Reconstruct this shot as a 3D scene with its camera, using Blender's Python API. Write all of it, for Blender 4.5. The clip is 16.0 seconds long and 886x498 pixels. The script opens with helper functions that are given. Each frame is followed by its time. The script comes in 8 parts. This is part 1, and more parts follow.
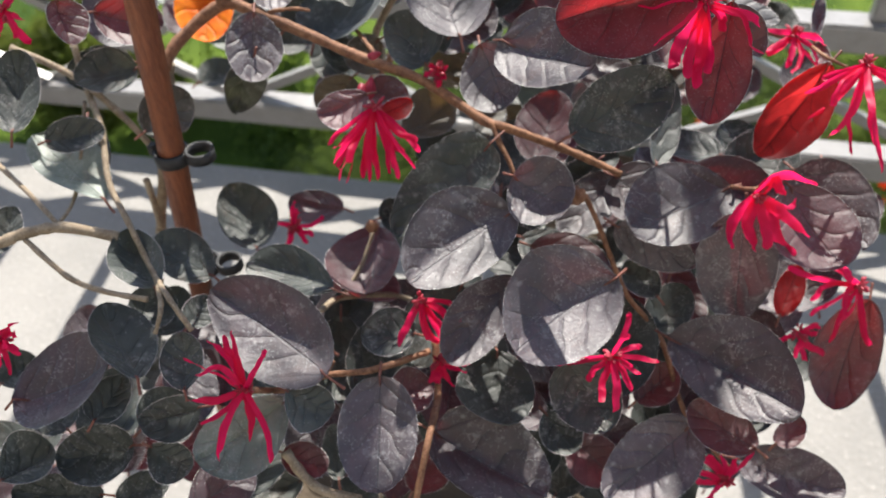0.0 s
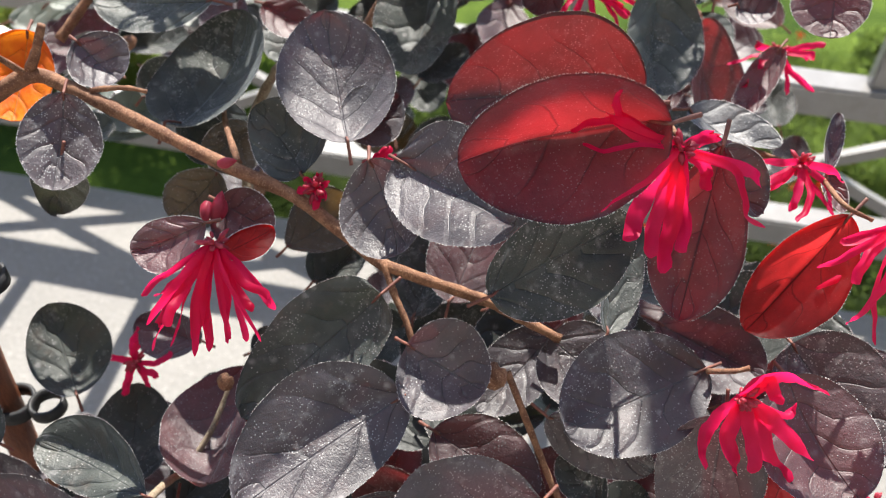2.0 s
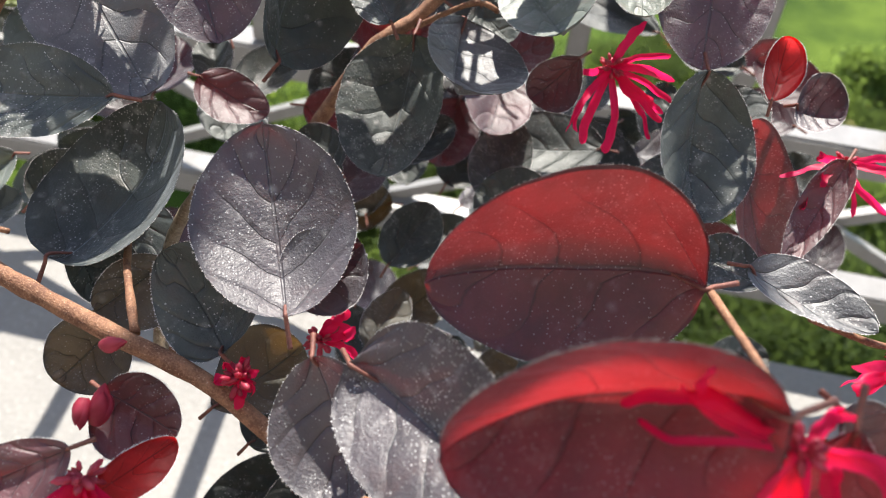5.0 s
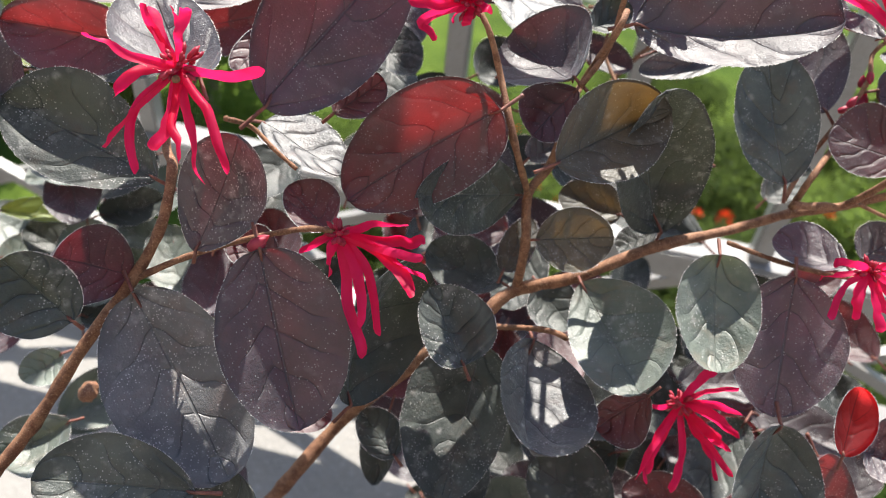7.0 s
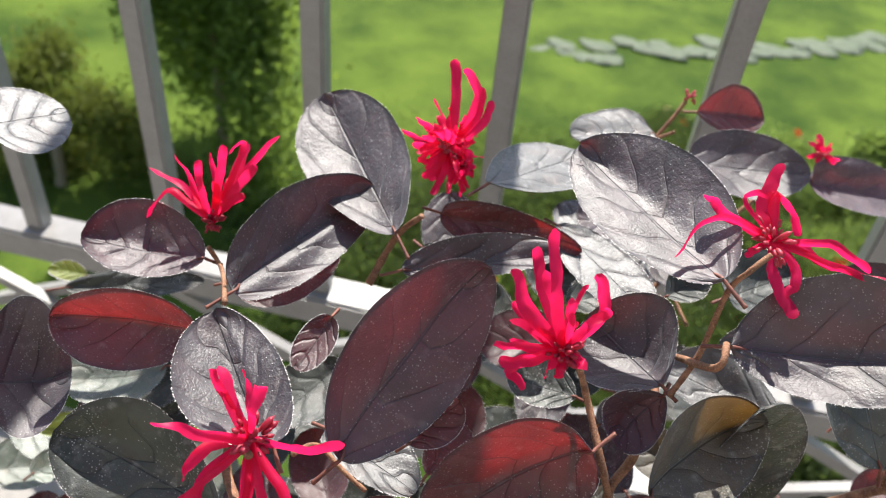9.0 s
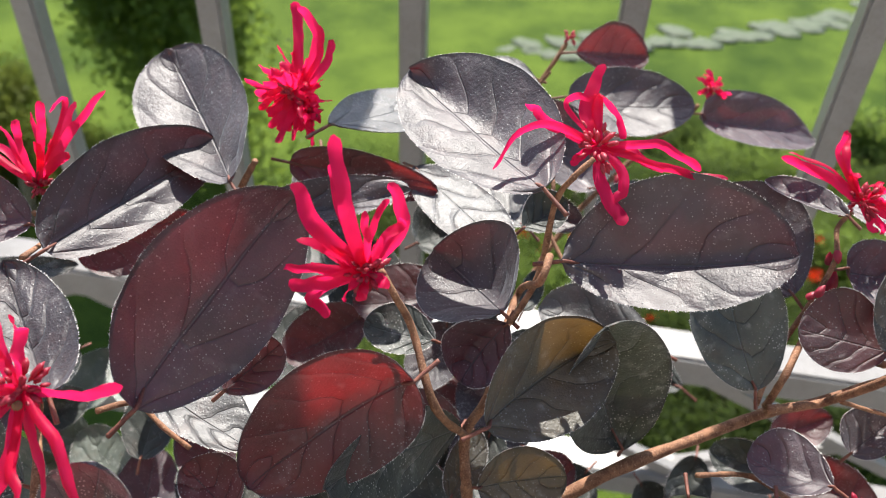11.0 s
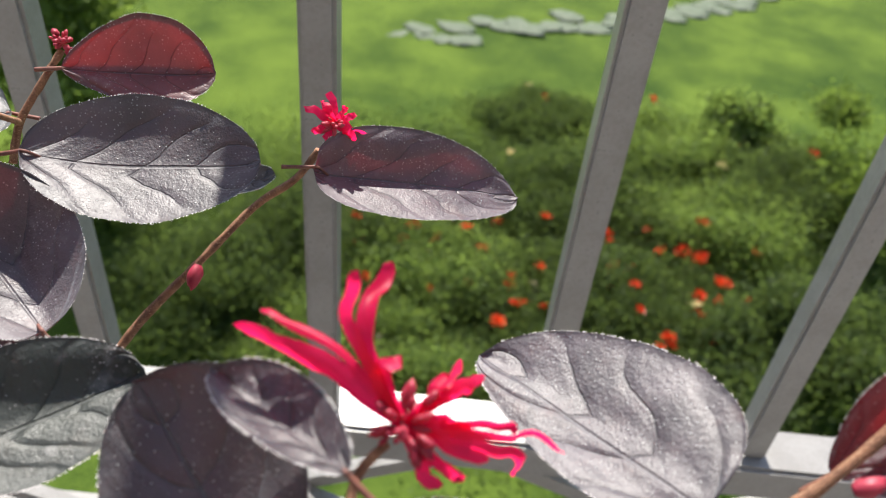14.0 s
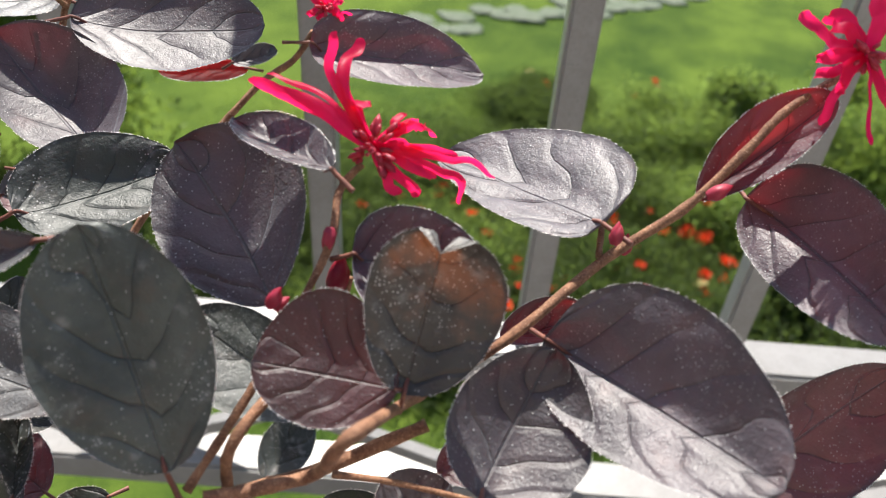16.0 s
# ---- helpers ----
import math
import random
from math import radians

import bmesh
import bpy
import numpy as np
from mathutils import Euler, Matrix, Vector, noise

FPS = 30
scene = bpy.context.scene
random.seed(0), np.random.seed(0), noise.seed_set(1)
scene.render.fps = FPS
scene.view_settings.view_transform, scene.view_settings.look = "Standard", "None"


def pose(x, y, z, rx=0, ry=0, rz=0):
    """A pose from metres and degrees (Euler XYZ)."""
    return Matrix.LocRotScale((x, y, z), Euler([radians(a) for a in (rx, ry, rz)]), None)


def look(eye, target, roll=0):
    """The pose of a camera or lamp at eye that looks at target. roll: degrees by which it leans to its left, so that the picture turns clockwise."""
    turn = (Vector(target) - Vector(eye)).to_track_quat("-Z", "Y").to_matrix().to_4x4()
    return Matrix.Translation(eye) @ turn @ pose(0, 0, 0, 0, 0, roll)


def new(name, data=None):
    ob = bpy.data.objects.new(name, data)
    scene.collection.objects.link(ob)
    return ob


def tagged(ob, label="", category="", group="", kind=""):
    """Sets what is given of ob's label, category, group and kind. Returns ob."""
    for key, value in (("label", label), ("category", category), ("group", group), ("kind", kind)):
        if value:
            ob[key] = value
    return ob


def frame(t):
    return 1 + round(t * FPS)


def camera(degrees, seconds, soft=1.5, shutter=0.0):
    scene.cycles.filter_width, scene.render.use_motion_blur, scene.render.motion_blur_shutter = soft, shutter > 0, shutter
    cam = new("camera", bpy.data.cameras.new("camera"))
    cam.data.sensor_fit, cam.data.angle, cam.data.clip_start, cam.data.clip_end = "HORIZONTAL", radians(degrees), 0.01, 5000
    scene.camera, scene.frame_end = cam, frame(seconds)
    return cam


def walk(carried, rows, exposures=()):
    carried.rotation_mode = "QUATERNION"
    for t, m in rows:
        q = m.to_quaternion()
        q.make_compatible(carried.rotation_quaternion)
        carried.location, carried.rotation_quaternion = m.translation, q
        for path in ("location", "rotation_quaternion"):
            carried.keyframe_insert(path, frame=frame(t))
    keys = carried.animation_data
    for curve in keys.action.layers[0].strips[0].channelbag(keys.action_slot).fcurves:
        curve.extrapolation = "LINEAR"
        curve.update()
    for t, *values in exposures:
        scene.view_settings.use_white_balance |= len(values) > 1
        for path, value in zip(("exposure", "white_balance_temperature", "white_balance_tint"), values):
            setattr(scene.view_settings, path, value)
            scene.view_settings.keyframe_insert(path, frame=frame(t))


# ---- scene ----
# camera and its way
cam = camera(58.0, 16.0, soft=0.95)
cam.data.dof.use_dof = True
cam.data.dof.focus_distance = 0.166
cam.data.dof.aperture_fstop = 23.5
ROWS = [
    (0.0, 0.0182, 0.0096, 0.5045, 46.47, 1.58, 11.27),
    (0.5, 0.0128, 0.0371, 0.4983, 45.63, 1.67, 11.42),
    (1.0, 0.0094, 0.0612, 0.4930, 45.55, 0.70, 12.45),
    (1.5, 0.0110, 0.0793, 0.4868, 46.17, -0.58, 12.74),
    (2.0, 0.0254, 0.0981, 0.4858, 46.86, -1.61, 11.95),
    (2.5, 0.0340, 0.1169, 0.4729, 46.80, -2.07, 11.14),
    (3.0, 0.0415, 0.1316, 0.4611, 46.41, -2.29, 11.06),
    (3.5, 0.0402, 0.1408, 0.4620, 46.54, -2.69, 11.53),
    (3.7, 0.0368, 0.1439, 0.4627, 46.75, -2.78, 11.85),
    (5.8, 0.0034, 0.1776, 0.4972, 46.88, -4.37, 12.09),
    (6.0, 0.0017, 0.1815, 0.5042, 46.78, -4.41, 12.48),
    (6.5, -0.0134, 0.1957, 0.5192, 46.94, -4.97, 13.05),
    (7.0, -0.0213, 0.2134, 0.5338, 47.67, -5.07, 13.10),
    (7.5, -0.0296, 0.2258, 0.5456, 47.72, -5.38, 12.88),
    (8.0, -0.0361, 0.2388, 0.5493, 48.80, -5.44, 12.91),
    (8.5, -0.0475, 0.2543, 0.5643, 49.52, -5.61, 13.17),
    (8.7, -0.0517, 0.2584, 0.5715, 49.94, -5.24, 13.19),
    (10.8, -0.0272, 0.2572, 0.5593, 51.69, -2.29, 10.98),
    (11.0, -0.0160, 0.2637, 0.5536, 51.24, -1.92, 9.73),
    (11.5, 0.0097, 0.2971, 0.5537, 51.09, -2.36, 6.68),
    (12.0, 0.0200, 0.3282, 0.5426, 50.95, -3.44, 5.33),
    (12.5, 0.0417, 0.3517, 0.5237, 50.82, -4.02, 5.00),
    (13.0, 0.0559, 0.3689, 0.5104, 50.64, -4.52, 4.61),
    (13.5, 0.0713, 0.3906, 0.5141, 50.09, -4.79, 3.68),
    (14.0, 0.0665, 0.3872, 0.5135, 50.54, -4.78, 3.59),
    (14.5, 0.0684, 0.3815, 0.5157, 50.66, -4.67, 3.73),
    (15.0, 0.0733, 0.3697, 0.5078, 50.29, -4.39, 3.48),
    (15.5, 0.0826, 0.3537, 0.5023, 50.23, -3.75, 3.20),
    (16.0, 0.0772, 0.3385, 0.5090, 50.07, -3.26, 2.99),
]
walk(cam, [(t, pose(x, y, z, rx, ry, rz)) for t, x, y, z, rx, ry, rz in ROWS],
     [(0.0, 1.08), (2.0, 1.18), (6.0, 1.30), (8.0, 1.22), (11.0, 1.15), (16.0, 1.10)])

# sky, sun, exposure
SUN_EL, SUN_X, SUN_Y = 52.0, -0.10, 1.0
world = bpy.data.worlds.new("sky")
scene.world = world
world.use_nodes = True
wn = world.node_tree.nodes
sky = wn.new("ShaderNodeTexSky")
sky.sky_type = "NISHITA"
sky.sun_disc = False
sky.sun_elevation = radians(SUN_EL)
sky.sun_rotation = math.atan2(SUN_X, SUN_Y)
world.node_tree.links.new(sky.outputs[0], wn["Background"].inputs[0])
wn["Background"].inputs[1].default_value = 0.10
sun_data = bpy.data.lights.new("sun", "SUN")
sun_data.energy, sun_data.angle, sun_data.color = 4.8, radians(0.53), (1.0, 0.95, 0.87)
sun = new("sun", sun_data)
sun_way = Vector((SUN_X, SUN_Y, math.tan(radians(SUN_EL)) * math.hypot(SUN_X, SUN_Y))).normalized()
sun.matrix_world = look(sun_way * 20, (0, 0, 0))


# materials
def material(name):
    m = bpy.data.materials.new(name)
    m.use_nodes = True
    return m, m.node_tree.nodes, m.node_tree.links, m.node_tree.nodes["Principled BSDF"]


def node(nodes, kind, **values):
    n = nodes.new(kind)
    for key, value in values.items():
        n.inputs[key].default_value = value
    return n


def maths(nodes, links, op, a, b=0.0, c=None):
    n = nodes.new("ShaderNodeMath")
    n.operation = op
    for i, v in enumerate((a, b, c)):
        if v is None:
            continue
        if isinstance(v, (int, float)):
            n.inputs[i].default_value = v
        else:
            links.new(v, n.inputs[i])
    return n.outputs[0]


def mix(nodes, links, fac, a, b):
    n = nodes.new("ShaderNodeMix")
    n.data_type = "RGBA"
    for i, v in ((0, fac), (6, a), (7, b)):
        if isinstance(v, (int, float)):
            n.inputs[i].default_value = v
        elif isinstance(v, tuple):
            n.inputs[i].default_value = (*v, 1)
        else:
            links.new(v, n.inputs[i])
    return n.outputs[2]


def ramp(nodes, links, value, lo, hi):
    n = nodes.new("ShaderNodeMapRange")
    n.interpolation_type = "SMOOTHSTEP"
    links.new(value, n.inputs[0])
    n.inputs[1].default_value, n.inputs[2].default_value = lo, hi
    return n.outputs[0]


def grainy(name, col_a, col_b, scale, rough=0.6, bump=0.3, fine=8.0, spots=None, stretch=(1, 1, 1)):
    """Two colours in noise at two scales, with relief."""
    m, ns, ln, bs = material(name)
    tc = ns.new("ShaderNodeTexCoord")
    mp = ns.new("ShaderNodeMapping")
    mp.inputs["Scale"].default_value = stretch
    ln.new(tc.outputs["Object"], mp.inputs[0])
    n1 = node(ns, "ShaderNodeTexNoise", Scale=scale, Detail=5.0, Roughness=0.6)
    n2 = node(ns, "ShaderNodeTexNoise", Scale=scale * fine, Detail=4.0)
    for n in (n1, n2):
        ln.new(mp.outputs[0], n.inputs["Vector"])
    f = maths(ns, ln, "ADD", maths(ns, ln, "MULTIPLY", n1.outputs["Fac"], 0.65), maths(ns, ln, "MULTIPLY", n2.outputs["Fac"], 0.35))
    col = mix(ns, ln, ramp(ns, ln, f, 0.35, 0.65), col_a, col_b)
    if spots:
        col = mix(ns, ln, ramp(ns, ln, n2.outputs["Fac"], 0.62, 0.72), col, spots)
    ln.new(col, bs.inputs["Base Color"])
    bs.inputs["Roughness"].default_value = rough
    bp = node(ns, "ShaderNodeBump", Strength=bump, Distance=0.5 / (scale * fine))
    ln.new(n2.outputs["Fac"], bp.inputs["Height"])
    ln.new(bp.outputs[0], bs.inputs["Normal"])
    return m


def leaf_material(name, col_a, col_b, through_col, weight, dust=0.5, rough=0.52, gloss=0.95, hairs=0.0, patch=(0.55, 0.3, 0.72)):
    """A leathery, hairy leaf blade: faint veins, puckering, dust specks, and light that shines through."""
    m, ns, ln, bs = material(name)
    uv = ns.new("ShaderNodeUVMap")
    uv.uv_map = "UVMap"
    sep = ns.new("ShaderNodeSeparateXYZ")
    ln.new(uv.outputs[0], sep.inputs[0])
    tc, info = ns.new("ShaderNodeTexCoord"), ns.new("ShaderNodeObjectInfo")
    shift = ns.new("ShaderNodeVectorMath")
    shift.operation = "ADD"
    ln.new(tc.outputs["Object"], shift.inputs[0])
    ln.new(info.outputs["Random"], shift.inputs[1])

    def tex(scale, detail, rough_=0.6):
        n = node(ns, "ShaderNodeTexNoise", Scale=scale, Detail=detail, Roughness=rough_)
        ln.new(shift.outputs[0], n.inputs["Vector"])
        return n.outputs["Fac"]

    def mul(a, f):
        return maths(ns, ln, "MULTIPLY", a, f)

    au = maths(ns, ln, "ABSOLUTE", sep.outputs[0])
    veins = ns.new("ShaderNodeUVMap")
    veins.uv_map = "Veins"
    vsep = ns.new("ShaderNodeSeparateXYZ")
    ln.new(veins.outputs[0], vsep.inputs[0])
    run = maths(ns, ln, "ADD", vsep.outputs[0], mul(maths(ns, ln, "SUBTRACT", tex(260.0, 3.0), 0.5), 0.10))
    tri_ = maths(ns, ln, "PINGPONG", run, 0.5)
    side = maths(ns, ln, "SUBTRACT", 1.0, ramp(ns, ln, tri_, 0.0, 0.045))
    side = mul(side, maths(ns, ln, "SUBTRACT", 1.0, ramp(ns, ln, au, 0.45, 0.9)))
    rib = maths(ns, ln, "SUBTRACT", 1.0, ramp(ns, ln, au, 0.008, 0.035))
    vein = maths(ns, ln, "MAXIMUM", mul(side, 0.6), rib)
    blot = tex(70.0, 6.0, 0.6)
    mid = tex(330.0, 4.0)
    grit = tex(2200.0, 2.0)
    col = mix(ns, ln, ramp(ns, ln, blot, 0.3, 0.7), tuple(1.38 * c for c in col_a), tuple(1.58 * c for c in col_b))
    rust = ramp(ns, ln, tex(125.0, 5.0, 0.65), 0.5, 0.72)
    col = mix(ns, ln, mul(rust, 0.45), col, (1.8 * col_b[0], 1.15 * col_b[1], 0.95 * col_b[2]))
    val = ns.new("ShaderNodeHueSaturation")
    ln.new(col, val.inputs["Color"])
    ln.new(maths(ns, ln, "ADD", mul(info.outputs["Random"], 0.7), 0.6), val.inputs["Value"])
    col = mix(ns, ln, mul(rib, 0.25), val.outputs[0], tuple(min(1, 1.5 * c + 0.02) for c in col_b))
    col = mix(ns, ln, mul(side, 0.40), col, tuple(0.5 * c for c in col_a))
    # dust: fine specks in drifts, and a few larger drops that dried
    def dots(scale, share, lo, hi):
        v = node(ns, "ShaderNodeTexVoronoi", Scale=scale, Randomness=1.0)
        ln.new(shift.outputs[0], v.inputs["Vector"])
        sp = ns.new("ShaderNodeSeparateColor")
        ln.new(v.outputs["Color"], sp.inputs[0])
        pick = maths(ns, ln, "LESS_THAN", sp.outputs[0], share)
        return mul(maths(ns, ln, "SUBTRACT", 1.0, ramp(ns, ln, v.outputs["Distance"], lo, hi)), pick)

    drift = ramp(ns, ln, tex(75.0, 4.0), 0.46, 0.62)
    here = mul(dots(1800.0, 0.4, 0.12, 0.4), drift)
    here = maths(ns, ln, "MAXIMUM", here, mul(dots(620.0, 0.12, 0.05, 0.17), 0.8))
    here = maths(ns, ln, "MAXIMUM", here, mul(dots(1050.0, 0.30, 0.05, 0.22), ramp(ns, ln, tex(48.0, 3.0), 0.40, 0.60)))
    film_ = mul(mul(ramp(ns, ln, mid, 0.5, 0.72), drift), 0.30)
    smear = mul(mul(dots(330.0, 0.16, 0.05, 0.5), ramp(ns, ln, mid, 0.42, 0.62)), 0.38)
    here = maths(ns, ln, "MAXIMUM", here, smear)
    here = mul(maths(ns, ln, "MAXIMUM", here, film_), dust)
    # the net of small veins, sunk between raised cells
    cells = node(ns, "ShaderNodeTexVoronoi", Scale=480.0, Randomness=1.0)
    cells.feature = "DISTANCE_TO_EDGE"
    ln.new(shift.outputs[0], cells.inputs["Vector"])
    net = maths(ns, ln, "SUBTRACT", 1.0, ramp(ns, ln, cells.outputs["Distance"], 0.0, 0.30))
    # star-shaped hairs, evenly sown
    felt = mul(dots(980.0, 0.85, 0.05, 0.19), hairs)
    here = maths(ns, ln, "MAXIMUM", here, felt)
    col = mix(ns, ln, here, col, (0.62, 0.60, 0.59))
    ln.new(col, bs.inputs["Base Color"])
    ln.new(maths(ns, ln, "ADD", mul(mid, 0.30), rough - 0.12), bs.inputs["Roughness"])
    bs.inputs["Specular IOR Level"].default_value = gloss
    bs.inputs["Sheen Weight"].default_value = 0.16
    bs.inputs["Sheen Tint"].default_value = (0.78, 0.87, 1.0, 1)
    bs.inputs["Sheen Roughness"].default_value = 0.45
    height = maths(ns, ln, "ADD", mul(vein, -0.32), maths(ns, ln, "ADD", mul(grit, 0.15), maths(ns, ln, "ADD", mul(mid, 0.30), maths(ns, ln, "ADD", mul(blot, 0.22), maths(ns, ln, "ADD", maths(ns, ln, "ADD", mul(felt, 0.12), mul(net, -0.030)), mul(ramp(ns, ln, tri_, 0.0, 0.22), 0.22))))))
    bp = node(ns, "ShaderNodeBump", Strength=0.8, Distance=0.0011)
    ln.new(height, bp.inputs["Height"])
    ln.new(bp.outputs[0], bs.inputs["Normal"])
    tr = ns.new("ShaderNodeBsdfTranslucent")
    tcol = mix(ns, ln, ramp(ns, ln, blot, *patch[1:]), tuple(patch[0] * c for c in through_col), through_col)
    tcol = mix(ns, ln, mul(vein, 0.8), tcol, tuple(0.12 * c for c in through_col))
    ln.new(tcol, tr.inputs[0])
    ms = ns.new("ShaderNodeMixShader")
    ms.inputs[0].default_value = weight
    ln.new(bs.outputs[0], ms.inputs[1])
    ln.new(tr.outputs[0], ms.inputs[2])
    ln.new(ms.outputs[0], ns["Material Output"].inputs[0])
    return m


SLATE = leaf_material("leaf_slate_purple", (0.0265, 0.0222, 0.0265), (0.056, 0.047, 0.054), (0.30, 0.010, 0.016), 0.12, 0.95, hairs=0.6)
PALE = leaf_material("leaf_pale_slate", (0.046, 0.046, 0.048), (0.085, 0.085, 0.086), (0.16, 0.02, 0.03), 0.08, 0.9, hairs=0.3)
GREEN = leaf_material("leaf_dark_green", (0.021, 0.025, 0.0235), (0.048, 0.053, 0.047), (0.07, 0.08, 0.02), 0.08, 0.75, 0.50, 0.56)
LICHEN = leaf_material("leaf_pale_green", (0.085, 0.105, 0.085), (0.15, 0.17, 0.145), (0.15, 0.18, 0.06), 0.14, 1.0)
PURPLE = leaf_material("leaf_purple", (0.0285, 0.0205, 0.0275), (0.052, 0.038, 0.047), (0.40, 0.013, 0.025), 0.18, 0.3, hairs=0.8)
MAROON = leaf_material("leaf_maroon", (0.033, 0.0135, 0.016), (0.058, 0.023, 0.027), (0.62, 0.026, 0.026), 0.20, 0.45, hairs=0.5)
RED = leaf_material("leaf_young_red", (0.05, 0.013, 0.017), (0.09, 0.022, 0.027), (1.0, 0.045, 0.050), 0.80, 0.2, 0.48, 0.5, hairs=0.4)
WINE = leaf_material("leaf_wine_red", (0.026, 0.0135, 0.019), (0.046, 0.022, 0.030), (0.95, 0.045, 0.055), 0.33, 0.25, 0.48, 0.6, hairs=0.4)
OLIVE = leaf_material("leaf_olive", (0.028, 0.027, 0.022), (0.055, 0.050, 0.034), (0.34, 0.17, 0.035), 0.22, 0.6, hairs=0.4)
AMBER = leaf_material("leaf_amber_brown", (0.014, 0.012, 0.0095), (0.028, 0.023, 0.018), (1.0, 0.24, 0.03), 0.075, 0.8, hairs=0.7, patch=(0.03, 0.5, 0.64))
FRESH = leaf_material("leaf_fresh_green", (0.09, 0.12, 0.02), (0.15, 0.18, 0.035), (0.5, 0.52, 0.05), 0.45, 0.3)
ORANGE = leaf_material("leaf_dying_orange", (0.75, 0.05, 0.005), (0.95, 0.33, 0.01), (1.0, 0.28, 0.01), 0.45, 0.1, 0.5, 0.3)
CLEAN = leaf_material("leaf_clean_slate", (0.0265, 0.0222, 0.0265), (0.056, 0.047, 0.054), (0.30, 0.010, 0.016), 0.12, 0.30, hairs=0.6)
KINDS = dict(D=SLATE, C=CLEAN, S=PALE, G=GREEN, L=GREEN, P=PURPLE, M=MAROON, Q=MAROON, R=RED, B=OLIVE, Y=FRESH, O=ORANGE, N=AMBER, W=WINE, E=LICHEN)
HAIR = grainy("leaf_hair", (0.62, 0.56, 0.54), (0.75, 0.7, 0.68), 500, 0.5, 0.0)
STALK = grainy("leaf_stalk", (0.13, 0.045, 0.035), (0.24, 0.09, 0.06), 400, 0.6, 0.4)
BARK = grainy("young_bark", (0.14, 0.06, 0.033), (0.33, 0.165, 0.09), 330, 0.8, 1.0, spots=(0.46, 0.32, 0.22))
OLD_BARK = grainy("grey_bark", (0.20, 0.15, 0.10), (0.38, 0.30, 0.21), 220, 0.85, 0.9, spots=(0.5, 0.45, 0.36))
CANE = grainy("stained_cane", (0.13, 0.035, 0.014), (0.26, 0.085, 0.035), 60, 0.5, 0.5, stretch=(6, 6, 0.5))
RUBBER = grainy("black_plastic", (0.012, 0.012, 0.013), (0.03, 0.03, 0.032), 300, 0.55, 0.2)
RAIL = grainy("painted_steel_rail", (0.22, 0.21, 0.20), (0.27, 0.26, 0.25), 60, 0.34, 0.15, spots=(0.18, 0.175, 0.17))
CONCRETE = grainy("pale_slab", (0.235, 0.225, 0.21), (0.30, 0.285, 0.265), 9, 0.85, 0.35, fine=25, spots=(0.38, 0.36, 0.33))
# for the unseen wall; tone chosen for how much light it bounces onto leaves
WALL = grainy("house_render", (0.22, 0.205, 0.185), (0.29, 0.27, 0.245), 3, 0.9, 0.3, fine=40)
# two greens for patchy grass; the darker one also paints in tree-shadow streaks
LAWN = grainy("lawn", (0.028, 0.055, 0.010), (0.098, 0.145, 0.022), 1.3, 0.9, 0.8, fine=60)
LAWN.node_tree.nodes["Principled BSDF"].inputs["Specular IOR Level"].default_value = 0.05
SOIL = grainy("soil", (0.05, 0.038, 0.028), (0.10, 0.075, 0.05), 6, 0.95, 0.8)
STONE = grainy("path_stone", (0.060, 0.085, 0.045), (0.115, 0.135, 0.088), 5, 0.85, 0.5)
CLAY = grainy("pot_clay", (0.06, 0.06, 0.06), (0.09, 0.09, 0.09), 20, 0.6, 0.3)


def petal_material(name, a, b, thr, weight, gloss=0.5):
    m, ns, ln, bs = material(name)
    tc, info = ns.new("ShaderNodeTexCoord"), ns.new("ShaderNodeObjectInfo")
    n1 = node(ns, "ShaderNodeTexNoise", Scale=350.0, Detail=4.0)
    ln.new(tc.outputs["Object"], n1.inputs["Vector"])
    f = maths(ns, ln, "ADD", maths(ns, ln, "MULTIPLY", n1.outputs["Fac"], 0.7), maths(ns, ln, "MULTIPLY", info.outputs["Random"], 0.3))
    col = mix(ns, ln, ramp(ns, ln, f, 0.25, 0.75), a, b)
    ln.new(col, bs.inputs["Base Color"])
    bs.inputs["Roughness"].default_value = 0.45
    bs.inputs["Specular IOR Level"].default_value = gloss
    tr = ns.new("ShaderNodeBsdfTranslucent")
    tr.inputs[0].default_value = (*thr, 1)
    ms = ns.new("ShaderNodeMixShader")
    ms.inputs[0].default_value = weight
    ln.new(bs.outputs[0], ms.inputs[1])
    ln.new(tr.outputs[0], ms.inputs[2])
    ln.new(ms.outputs[0], ns["Material Output"].inputs[0])
    return m


PETAL = petal_material("crimson_petal", (0.66, 0.007, 0.065), (0.85, 0.024, 0.155), (1.0, 0.016, 0.13), 0.66, 0.32)
CALYX = petal_material("calyx", (0.30, 0.014, 0.045), (0.52, 0.07, 0.11), (0.8, 0.03, 0.07), 0.35)
FOLIAGE = petal_material("garden_foliage", (0.050, 0.074, 0.028), (0.074, 0.100, 0.038), (0.14, 0.20, 0.045), 0.5, 0.06)
LIGHT_FOLIAGE = petal_material("light_garden_foliage", (0.095, 0.135, 0.045), (0.15, 0.195, 0.065), (0.28, 0.39, 0.08), 0.5, 0.06)
GOLDEN = petal_material("golden_foliage", (0.09, 0.11, 0.025), (0.16, 0.18, 0.05), (0.25, 0.30, 0.05), 0.3, 0.06)
CONIFER = petal_material("conifer_foliage", (0.075, 0.115, 0.032), (0.13, 0.18, 0.05), (0.22, 0.31, 0.05), 0.5, 0.06)
ROSE_RED = petal_material("rose_red", (0.55, 0.03, 0.015), (0.7, 0.12, 0.03), (0.8, 0.08, 0.02), 0.3)
